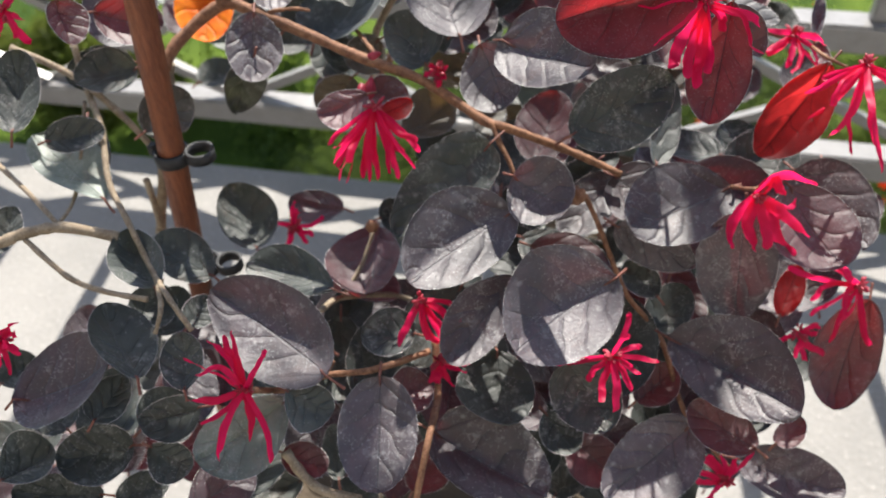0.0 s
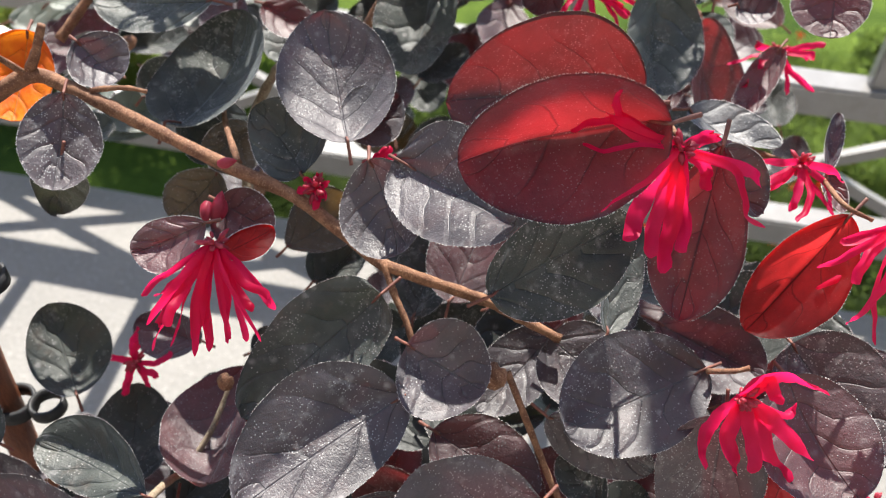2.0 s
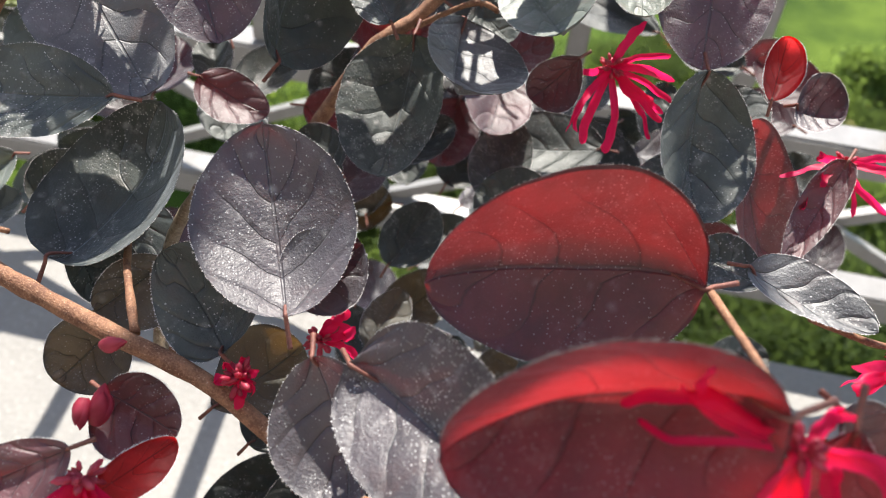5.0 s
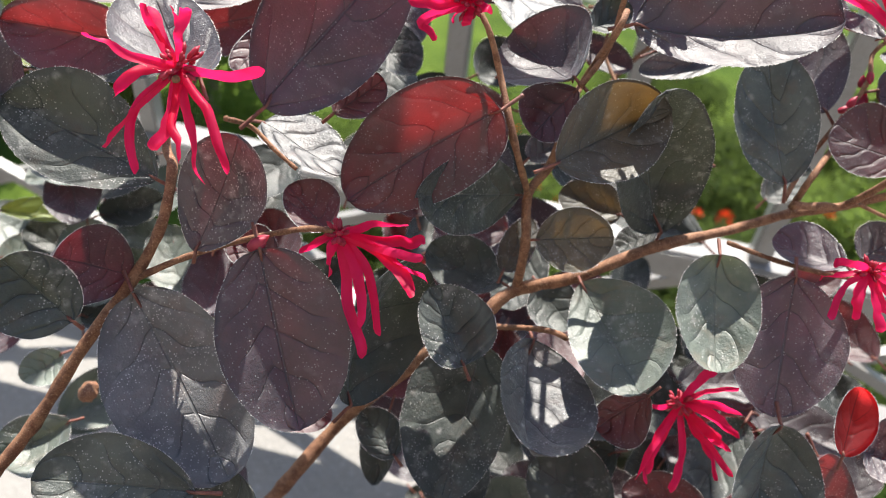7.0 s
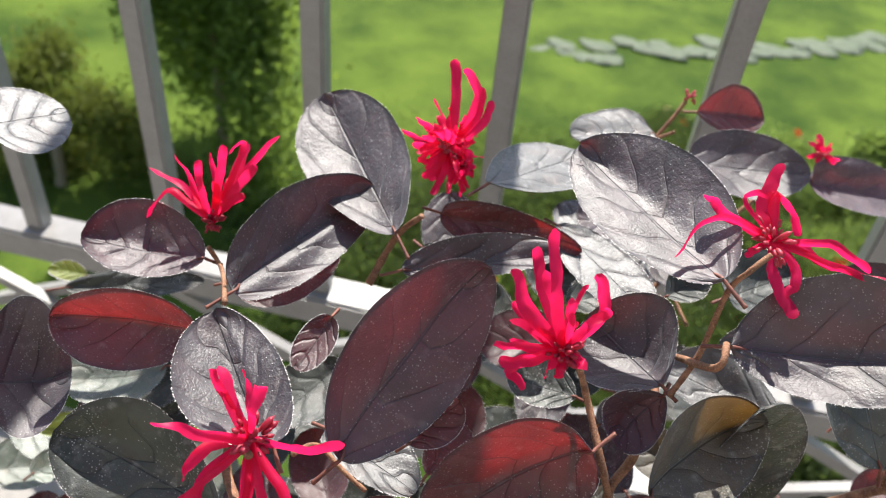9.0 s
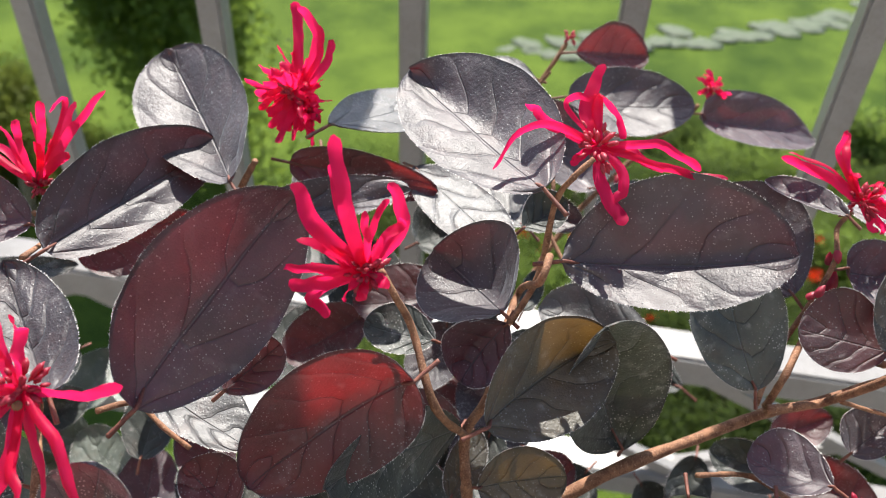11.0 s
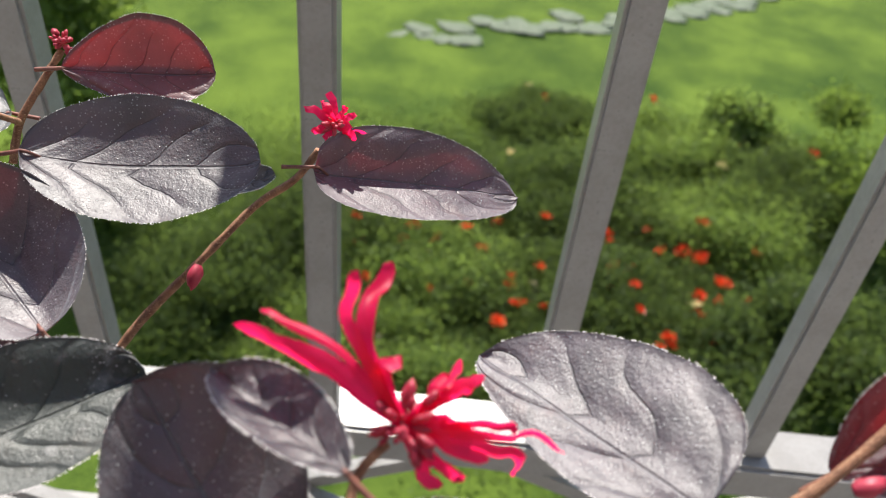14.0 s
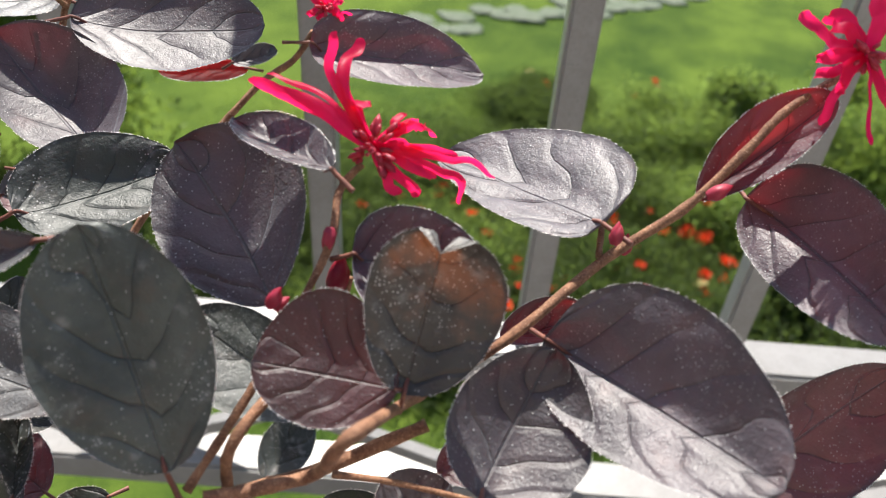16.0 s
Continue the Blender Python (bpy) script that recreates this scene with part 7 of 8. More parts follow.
leaf('M', (-0.0669, 0.4457, 0.3753), (-0.0882, 0.4265, 0.3701), (0.182, -0.441, 0.879), 0.0099, 0.0099, 0.50)
leaf('M', (-0.0628, 0.4229, 0.3543), (-0.0759, 0.4409, 0.3637), (0.167, -0.358, 0.919), 0.0087, 0.0087, 0.50)
leaf('M', (-0.0794, 0.4469, 0.3318), (-0.0567, 0.4324, 0.3218), (0.131, -0.415, 0.900), 0.0087, 0.0087, 0.50)
leaf('L', (-0.0598, 0.4348, 0.3166), (-0.0806, 0.4119, 0.3082), (0.129, -0.444, 0.887), 0.0114, 0.0114, 0.50)
leaf('G', (-0.0707, 0.4448, 0.3688), (-0.0696, 0.4763, 0.3809), (0.069, -0.360, 0.930), 0.0127, 0.0127, 0.50)
leaf('D', (-0.0424, 0.4327, 0.3351), (-0.0582, 0.4006, 0.3272), (-0.092, -0.195, 0.977), 0.0117, 0.0117, 0.50)
leaf('M', (-0.0396, 0.4454, 0.3908), (-0.0670, 0.4336, 0.3907), (0.146, -0.345, 0.927), 0.0111, 0.0111, 0.50)
leaf('D', (-0.0406, 0.4522, 0.3712), (-0.0456, 0.4297, 0.3607), (-0.105, -0.403, 0.909), 0.0092, 0.0092, 0.50)
leaf('M', (-0.0308, 0.4171, 0.3623), (-0.0568, 0.4190, 0.3598), (-0.119, -0.468, 0.876), 0.0098, 0.0098, 0.50)
leaf('D', (-0.0105, 0.4229, 0.3497), (-0.0333, 0.4447, 0.3541), (-0.107, -0.307, 0.946), 0.0105, 0.0105, 0.50)
leaf('G', (-0.0215, 0.4227, 0.3572), (-0.0266, 0.3942, 0.3487), (-0.021, -0.282, 0.959), 0.0091, 0.0091, 0.50)

# leaves low in the crown, behind the ones that hang out
inner = random.Random(71)
for k in range(70):
    at = Vector((inner.uniform(-0.065, 0.085), inner.uniform(0.33, 0.46), inner.uniform(0.14, 0.27)))
    way = Vector((inner.uniform(-1, 1), inner.uniform(-0.8, 0.8), inner.uniform(-0.35, 0.35))).normalized() * inner.uniform(0.022, 0.036)
    wide = way.length * inner.uniform(0.30, 0.38)
    leaf(inner.choice("GGDEB"), at, at + way, (inner.uniform(-0.4, 0.4), inner.uniform(-0.7, 0.0), 0.85), wide, wide, 0.5)

# the many leaves deep inside, too close-set to tell apart
deep = shrub_part("foliage", mesh_from("foliage", rest_verts, rest_faces, REST_MATS, rest_slots, True, rest_uvs, rest_runs))
tagged(deep, "dark inner leaves of the shrub", kind="stuff")

head = flower_head((-0.0506, 0.2198, 0.3600))
petal(head, 0.0029, (0.16, -0.71, 0.69), (-0.0091, -0.0191, -0.0096))
petal(head, 0.0020, (0.16, -0.71, 0.69), (-0.0063, -0.0235, -0.0127))
petal(head, 0.0026, (0.16, -0.71, 0.69), (-0.0063, -0.0167, -0.0192))
petal(head, 0.0034, (0.16, -0.71, 0.69), (-0.0017, -0.0153, -0.0181))
petal(head, 0.0026, (0.16, -0.71, 0.69), (0.0037, -0.0230, -0.0122))
petal(head, 0.0029, (0.16, -0.71, 0.69), (0.0061, -0.0204, -0.0131))
petal(head, 0.0026, (0.16, -0.71, 0.69), (0.0089, -0.0180, -0.0128))
petal(head, 0.0025, (0.16, -0.71, 0.69), (0.0092, -0.0103, -0.0206))
petal(head, 0.0020, (0.16, -0.71, 0.69), (0.0173, -0.0182, -0.0092))
petal(head, 0.0026, (0.16, -0.71, 0.69), (0.0168, -0.0079, -0.0103))
petal(head, 0.0029, (0.16, -0.71, 0.69), (-0.0032, -0.0122, -0.0051), (-0.0040, -0.0197, -0.0074))
petal(head, 0.0029, (0.16, -0.71, 0.69), (0.0061, -0.0052, -0.0068), (0.0114, -0.0089, -0.0114))
petal(head, 0.0020, (0.16, -0.71, 0.69), (-0.0121, -0.0139, -0.0060))
petal(head, 0.0034, (0.16, -0.71, 0.69), (0.0019, -0.0107, -0.0056), (0.0055, -0.0197, -0.0096))
petal(head, 0.0025, (0.16, -0.71, 0.69), (-0.0068, -0.0068, -0.0070), (-0.0121, -0.0097, -0.0106))
petal(head, 0.0025, (0.16, -0.71, 0.69), (0.0084, -0.0061, -0.0038), (0.0164, -0.0087, -0.0054))
petal(head, 0.0025, (0.16, -0.71, 0.69), (-0.0012, -0.0084, -0.0121), (-0.0029, -0.0112, -0.0172))
petal(head, 0.0025, (0.16, -0.71, 0.69), (0.0074, -0.0138, -0.0049), (0.0115, -0.0200, -0.0075))
petal(head, 0.0020, (0.16, -0.71, 0.69), (-0.0075, -0.0121, -0.0101), (-0.0093, -0.0147, -0.0153))
head = flower_head((-0.0720, 0.1362, 0.3145))
petal(head, 0.0026, (0.16, -0.71, 0.69), (-0.0072, 0.0134, 0.0098))
petal(head, 0.0030, (0.16, -0.71, 0.69), (-0.0129, 0.0083, 0.0107))
petal(head, 0.0026, (0.16, -0.71, 0.69), (-0.0186, 0.0028, 0.0070))
petal(head, 0.0030, (0.16, -0.71, 0.69), (-0.0148, -0.0061, -0.0009))
petal(head, 0.0026, (0.16, -0.71, 0.69), (0.0067, 0.0061, 0.0123))
petal(head, 0.0030, (0.16, -0.71, 0.69), (-0.0013, -0.0112, -0.0014), (-0.0004, -0.0212, -0.0045))
petal(head, 0.0025, (0.16, -0.71, 0.69), (0.0094, -0.0094, -0.0040), (0.0129, -0.0168, -0.0092))
petal(head, 0.0035, (0.16, -0.71, 0.69), (0.0034, -0.0104, -0.0101))
petal(head, 0.0026, (0.16, -0.71, 0.69), (-0.0123, -0.0082, -0.0087))
petal(head, 0.0026, (0.16, -0.71, 0.69), (-0.0067, 0.0020, 0.0066), (-0.0126, -0.0024, 0.0070))
petal(head, 0.0026, (0.16, -0.71, 0.69), (-0.0084, 0.0099, 0.0098))
head = flower_head((0.0452, 0.2210, 0.4024), 0.8)
petal(head, 0.0025, (-0.03, -0.84, 0.55), (-0.0083, 0.0025, 0.0020), (-0.0120, 0.0021, 0.0051), (-0.0124, 0.0004, 0.0103))
petal(head, 0.0038, (-0.03, -0.84, 0.55), (-0.0078, 0.0014, 0.0014), (-0.0144, 0.0022, 0.0040))
petal(head, 0.0022, (-0.03, -0.84, 0.55), (-0.0109, 0.0026, 0.0022), (-0.0158, 0.0027, 0.0014), (-0.0198, 0.0027, -0.0017))
petal(head, 0.0013, (-0.03, -0.84, 0.55), (-0.0072, -0.0004, 0.0002), (-0.0131, 0.0003, -0.0026), (-0.0173, 0.0018, -0.0028))
petal(head, 0.0018, (-0.03, -0.84, 0.55), (-0.0051, -0.0063, -0.0029), (-0.0125, -0.0106, -0.0085))
petal(head, 0.0044, (-0.03, -0.84, 0.55), (-0.0042, -0.0020, -0.0092), (-0.0060, -0.0089, -0.0161))
petal(head, 0.0036, (-0.03, -0.84, 0.55), (-0.0013, -0.0027, -0.0104), (-0.0019, -0.0100, -0.0179))
petal(head, 0.0044, (-0.03, -0.84, 0.55), (0.0012, -0.0029, -0.0110), (0.0014, -0.0116, -0.0202))
petal(head, 0.0036, (-0.03, -0.84, 0.55), (0.0032, -0.0020, -0.0104), (0.0041, -0.0081, -0.0169))
petal(head, 0.0033, (-0.03, -0.84, 0.55), (0.0044, 0.0069, -0.0013), (0.0077, 0.0079, -0.0008))
petal(head, 0.0030, (-0.03, -0.84, 0.55), (0.0055, 0.0032, -0.0052), (0.0067, 0.0004, -0.0085))
petal(head, 0.0029, (-0.03, -0.84, 0.55), (0.0083, 0.0041, -0.0040), (0.0140, 0.0043, -0.0056), (0.0163, 0.0028, -0.0076))
petal(head, 0.0025, (-0.03, -0.84, 0.55), (0.0103, 0.0025, -0.0041), (0.0127, -0.0005, -0.0073), (0.0140, -0.0026, -0.0103), (0.0181, -0.0019, -0.0129))
head = flower_head((-0.0970, 0.3404, 0.4496), 1.4)
petal(head, 0.0026, (0.11, -0.73, 0.67), (-0.0143, -0.0074, 0.0084))
petal(head, 0.0031, (0.11, -0.73, 0.67), (-0.0070, -0.0036, -0.0002), (-0.0088, -0.0098, -0.0028))
petal(head, 0.0026, (0.11, -0.73, 0.67), (-0.0082, -0.0065, -0.0084), (-0.0146, -0.0099, -0.0160))
petal(head, 0.0026, (0.11, -0.73, 0.67), (-0.0084, -0.0053, -0.0093), (-0.0067, -0.0119, -0.0197))
petal(head, 0.0031, (0.11, -0.73, 0.67), (0.0027, -0.0102, -0.0050), (0.0016, -0.0169, -0.0081))
petal(head, 0.0031, (0.11, -0.73, 0.67), (0.0039, -0.0064, -0.0070), (0.0100, -0.0148, -0.0155))
petal(head, 0.0026, (0.11, -0.73, 0.67), (0.0085, -0.0065, -0.0046), (0.0152, -0.0144, -0.0117))
petal(head, 0.0031, (0.11, -0.73, 0.67), (0.0098, 0.0006, -0.0001), (0.0168, 0.0025, 0.0017))
petal(head, 0.0026, (0.11, -0.73, 0.67), (-0.0103, 0.0063, 0.0083))
petal(head, 0.0031, (0.11, -0.73, 0.67), (-0.0042, 0.0030, 0.0026), (-0.0095, 0.0088, 0.0074))
petal(head, 0.0027, (0.11, -0.73, 0.67), (-0.0050, 0.0087, 0.0082))
petal(head, 0.0031, (0.11, -0.73, 0.67), (0.0016, 0.0036, 0.0117))
petal(head, 0.0021, (0.11, -0.73, 0.67), (0.0079, -0.0181, -0.0083))
head = flower_head((-0.0622, 0.3357, 0.4196))
petal(head, 0.0026, (0.11, -0.73, 0.67), (-0.0075, -0.0041, -0.0041))
petal(head, 0.0031, (0.11, -0.73, 0.67), (0.0009, -0.0084, -0.0046))
petal(head, 0.0031, (0.11, -0.73, 0.67), (0.0047, -0.0085, -0.0083), (0.0112, -0.0186, -0.0158))
petal(head, 0.0031, (0.11, -0.73, 0.67), (0.0058, -0.0059, -0.0038), (0.0102, -0.0159, -0.0095))
petal(head, 0.0026, (0.11, -0.73, 0.67), (0.0079, -0.0048, -0.0041), (0.0134, -0.0139, -0.0140))
petal(head, 0.0036, (0.11, -0.73, 0.67), (0.0111, -0.0038, 0.0008), (0.0193, -0.0113, -0.0018))
petal(head, 0.0026, (0.11, -0.73, 0.67), (0.0126, -0.0045, 0.0003), (0.0218, -0.0078, -0.0003))
petal(head, 0.0031, (0.11, -0.73, 0.67), (0.0127, -0.0011, 0.0021), (0.0185, 0.0000, 0.0037))
petal(head, 0.0031, (0.11, -0.73, 0.67), (0.0070, 0.0014, 0.0033), (0.0143, 0.0018, 0.0049))
petal(head, 0.0026, (0.11, -0.73, 0.67), (0.0194, -0.0061, 0.0038))
head = flower_head((0.0236, 0.3509, 0.3738), 1.3)
petal(head, 0.0026, (0.11, -0.73, 0.67), (-0.0087, -0.0018, -0.0022))
petal(head, 0.0031, (0.11, -0.73, 0.67), (0.0058, 0.0037, 0.0113))
petal(head, 0.0021, (0.11, -0.73, 0.67), (0.0148, 0.0079, 0.0015))
petal(head, 0.0026, (0.11, -0.73, 0.67), (0.0167, 0.0035, -0.0028))
petal(head, 0.0026, (0.11, -0.73, 0.67), (0.0120, -0.0049, 0.0019))
petal(head, 0.0031, (0.11, -0.73, 0.67), (0.0144, -0.0051, -0.0078))
petal(head, 0.0021, (0.11, -0.73, 0.67), (0.0170, -0.0010, -0.0064))
petal(head, 0.0026, (0.11, -0.73, 0.67), (0.0126, -0.0117, -0.0116))
petal(head, 0.0021, (0.11, -0.73, 0.67), (0.0137, -0.0156, -0.0036))
petal(head, 0.0036, (0.11, -0.73, 0.67), (0.0032, -0.0081, -0.0083), (0.0022, -0.0168, -0.0148))
petal(head, 0.0021, (0.11, -0.73, 0.67), (-0.0086, -0.0200, -0.0081))
petal(head, 0.0031, (0.11, -0.73, 0.67), (-0.0032, -0.0061, -0.0089), (-0.0039, -0.0114, -0.0168))
petal(head, 0.0021, (0.11, -0.73, 0.67), (-0.0065, -0.0216, -0.0074))
petal(head, 0.0031, (0.11, -0.73, 0.67), (0.0117, -0.0032, -0.0056))
head = flower_head((-0.0447, 0.3684, 0.4613), 1.4)
petal(head, 0.0040, (0.12, -0.76, 0.64), (-0.0066, 0.0063, 0.0233))
petal(head, 0.0030, (0.12, -0.76, 0.64), (-0.0091, 0.0127, 0.0136))
petal(head, 0.0040, (0.12, -0.76, 0.64), (-0.0125, 0.0009, 0.0165))
petal(head, 0.0020, (0.12, -0.76, 0.64), (0.0020, 0.0097, 0.0098))
petal(head, 0.0030, (0.12, -0.76, 0.64), (0.0060, 0.0043, 0.0085), (0.0028, 0.0064, 0.0150))
petal(head, 0.0025, (0.12, -0.76, 0.64), (0.0066, 0.0021, 0.0114))
petal(head, 0.0030, (0.12, -0.76, 0.64), (0.0047, -0.0030, -0.0001))
petal(head, 0.0025, (0.12, -0.76, 0.64), (-0.0026, -0.0061, -0.0023))
petal(head, 0.0025, (0.12, -0.76, 0.64), (-0.0111, -0.0034, 0.0081))
petal(head, 0.0025, (0.12, -0.76, 0.64), (-0.0105, 0.0002, -0.0006))
petal(head, 0.0030, (0.12, -0.76, 0.64), (-0.0114, -0.0081, 0.0014))
petal(head, 0.0030, (0.12, -0.76, 0.64), (-0.0093, -0.0034, -0.0044), (-0.0053, -0.0049, -0.0071))
petal(head, 0.0035, (0.12, -0.76, 0.64), (-0.0064, 0.0080, 0.0117))
petal(head, 0.0020, (0.12, -0.76, 0.64), (-0.0081, -0.0030, 0.0019), (-0.0132, -0.0056, 0.0029))
petal(head, 0.0020, (0.12, -0.76, 0.64), (-0.0060, -0.0000, 0.0027), (-0.0110, 0.0028, 0.0075))
petal(head, 0.0025, (0.12, -0.76, 0.64), (0.0014, 0.0036, 0.0047))
petal(head, 0.0025, (0.12, -0.76, 0.64), (0.0000, -0.0046, -0.0031))
petal(head, 0.0020, (0.12, -0.76, 0.64), (-0.0007, 0.0028, 0.0107))
head = flower_head((-0.0061, 0.4037, 0.4713), 1.5)
petal(head, 0.0023, (0.12, -0.79, 0.61), (-0.0093, 0.0002, 0.0034), (-0.0153, -0.0028, 0.0026), (-0.0198, -0.0090, -0.0025))
petal(head, 0.0034, (0.12, -0.79, 0.61), (-0.0097, 0.0031, 0.0024), (-0.0149, 0.0061, 0.0045))
petal(head, 0.0036, (0.12, -0.79, 0.61), (-0.0032, 0.0054, 0.0053), (-0.0011, 0.0119, 0.0118))
petal(head, 0.0024, (0.12, -0.79, 0.61), (0.0111, 0.0006, 0.0013), (0.0201, -0.0020, -0.0011))
petal(head, 0.0021, (0.12, -0.79, 0.61), (0.0131, -0.0025, -0.0014), (0.0247, -0.0037, -0.0018))
petal(head, 0.0036, (0.12, -0.79, 0.61), (0.0023, -0.0067, -0.0058), (0.0070, -0.0113, -0.0100))
petal(head, 0.0026, (0.12, -0.79, 0.61), (0.0043, -0.0027, -0.0018), (0.0062, -0.0059, -0.0050), (0.0046, -0.0084, -0.0076))
petal(head, 0.0033, (0.12, -0.79, 0.61), (-0.0012, 0.0069, 0.0077), (0.0030, 0.0049, 0.0051), (0.0051, 0.0017, 0.0018))
petal(head, 0.0018, (0.12, -0.79, 0.61), (-0.0071, 0.0047, 0.0062), (-0.0025, 0.0062, 0.0078))
petal(head, 0.0026, (0.12, -0.79, 0.61), (0.0064, -0.0001, -0.0004), (0.0131, -0.0020, -0.0032))
petal(head, 0.0024, (0.12, -0.79, 0.61), (-0.0047, -0.0025, -0.0029))
head = flower_head((-0.1393, 0.4100, 0.4380))
petal(head, 0.0026, (0.12, -0.76, 0.64), (-0.0208, 0.0077, 0.0071))
petal(head, 0.0031, (0.12, -0.76, 0.64), (-0.0123, 0.0020, 0.0056), (-0.0177, -0.0031, -0.0005))
petal(head, 0.0031, (0.12, -0.76, 0.64), (-0.0049, 0.0052, 0.0143))
petal(head, 0.0031, (0.12, -0.76, 0.64), (0.0017, 0.0072, 0.0198))
petal(head, 0.0041, (0.12, -0.76, 0.64), (0.0036, 0.0176, 0.0141))
petal(head, 0.0031, (0.12, -0.76, 0.64), (0.0044, 0.0126, 0.0172), (0.0011, 0.0108, 0.0149))
petal(head, 0.0031, (0.12, -0.76, 0.64), (0.0105, 0.0074, 0.0158))
petal(head, 0.0026, (0.12, -0.76, 0.64), (0.0118, 0.0193, 0.0177))
petal(head, 0.0031, (0.12, -0.76, 0.64), (0.0073, 0.0047, 0.0079))
petal(head, 0.0026, (0.12, -0.76, 0.64), (-0.0079, 0.0059, 0.0050))
petal(head, 0.0021, (0.12, -0.76, 0.64), (-0.0111, 0.0053, 0.0153))
petal(head, 0.0031, (0.12, -0.76, 0.64), (-0.0000, 0.0038, 0.0102))
petal(head, 0.0031, (0.12, -0.76, 0.64), (0.0022, 0.0089, 0.0092))
petal(head, 0.0021, (0.12, -0.76, 0.64), (-0.0043, 0.0106, 0.0146))
head = flower_head((-0.0843, 0.4490, 0.4495), 1.8)
petal(head, 0.0038, (0.12, -0.76, 0.64), (-0.0016, 0.0096, 0.0110), (-0.0041, 0.0170, 0.0192))
petal(head, 0.0032, (0.12, -0.76, 0.64), (0.0056, 0.0037, 0.0155), (0.0006, 0.0050, 0.0225))
petal(head, 0.0032, (0.12, -0.76, 0.64), (0.0083, 0.0019, 0.0100), (0.0087, 0.0045, 0.0149))
petal(head, 0.0032, (0.12, -0.76, 0.64), (-0.0115, 0.0048, 0.0049))
petal(head, 0.0032, (0.12, -0.76, 0.64), (-0.0051, 0.0051, 0.0071))
petal(head, 0.0032, (0.12, -0.76, 0.64), (-0.0026, 0.0073, 0.0091))
petal(head, 0.0032, (0.12, -0.76, 0.64), (0.0101, -0.0019, 0.0007))
petal(head, 0.0032, (0.12, -0.76, 0.64), (-0.0099, -0.0038, 0.0019))
petal(head, 0.0032, (0.12, -0.76, 0.64), (-0.0010, -0.0068, -0.0075))
petal(head, 0.0032, (0.12, -0.76, 0.64), (-0.0050, -0.0090, -0.0022))
petal(head, 0.0027, (0.12, -0.76, 0.64), (0.0083, -0.0059, -0.0037))
petal(head, 0.0022, (0.12, -0.76, 0.64), (-0.0083, 0.0104, 0.0091))
petal(head, 0.0027, (0.12, -0.76, 0.64), (0.0023, 0.0037, 0.0086))
petal(head, 0.0027, (0.12, -0.76, 0.64), (-0.0077, -0.0005, 0.0050))
petal(head, 0.0027, (0.12, -0.76, 0.64), (0.0066, 0.0014, 0.0044))
petal(head, 0.0032, (0.12, -0.76, 0.64), (0.0029, -0.0035, -0.0048))
petal(head, 0.0022, (0.12, -0.76, 0.64), (0.0078, -0.0113, -0.0042))
petal(head, 0.0027, (0.12, -0.76, 0.64), (-0.0017, -0.0141, -0.0066))
petal(head, 0.0027, (0.12, -0.76, 0.64), (0.0029, -0.0137, -0.0056))
petal(head, 0.0022, (0.12, -0.76, 0.64), (0.0065, 0.0015, 0.0117), (0.0068, 0.0036, 0.0193))
petal(head, 0.0022, (0.12, -0.76, 0.64), (-0.0143, -0.0001, 0.0034))
petal(head, 0.0032, (0.12, -0.76, 0.64), (0.0042, -0.0024, -0.0031))
petal(head, 0.0032, (0.12, -0.76, 0.64), (-0.0035, 0.0029, 0.0031))
petal(head, 0.0032, (0.12, -0.76, 0.64), (-0.0001, 0.0021, 0.0052))
head = flower_head((0.0645, 0.4450, 0.4397), 1.35)
petal(head, 0.0034, (0.02, -0.78, 0.63), (-0.0091, 0.0036, 0.0042), (-0.0203, 0.0065, 0.0064))
petal(head, 0.0017, (0.02, -0.78, 0.63), (-0.0085, 0.0055, 0.0058), (-0.0185, 0.0096, 0.0062))
petal(head, 0.0019, (0.02, -0.78, 0.63), (-0.0070, 0.0060, 0.0085), (-0.0069, 0.0083, 0.0153))
petal(head, 0.0027, (0.02, -0.78, 0.63), (-0.0055, 0.0065, 0.0082), (-0.0036, 0.0155, 0.0110))
petal(head, 0.0029, (0.02, -0.78, 0.63), (-0.0030, 0.0035, 0.0042), (-0.0016, 0.0044, 0.0055))
petal(head, 0.0019, (0.02, -0.78, 0.63), (0.0048, 0.0052, 0.0024), (0.0059, 0.0161, -0.0051))
petal(head, 0.0019, (0.02, -0.78, 0.63), (0.0060, 0.0050, 0.0018), (0.0100, 0.0147, -0.0062))
petal(head, 0.0014, (0.02, -0.78, 0.63), (0.0055, 0.0030, 0.0022), (0.0078, 0.0062, 0.0012))
petal(head, 0.0016, (0.02, -0.78, 0.63), (0.0085, 0.0012, 0.0000), (0.0137, 0.0037, -0.0030))
petal(head, 0.0017, (0.02, -0.78, 0.63), (0.0100, 0.0005, -0.0010), (0.0150, 0.0028, -0.0030), (0.0203, 0.0028, -0.0056))
petal(head, 0.0019, (0.02, -0.78, 0.63), (0.0095, 0.0002, -0.0030), (0.0140, 0.0020, -0.0060), (0.0146, 0.0030, -0.0120))
petal(head, 0.0023, (0.02, -0.78, 0.63), (0.0040, -0.0018, -0.0032), (0.0082, -0.0020, -0.0070))
petal(head, 0.0022, (0.02, -0.78, 0.63), (0.0022, -0.0022, -0.0034), (0.0045, -0.0040, -0.0060))
petal(head, 0.0024, (0.02, -0.78, 0.63), (0.0045, 0.0008, 0.0006), (0.0080, 0.0012, -0.0010))
petal(head, 0.0022, (0.02, -0.78, 0.63), (0.0030, 0.0025, 0.0024), (0.0042, 0.0046, 0.0040))
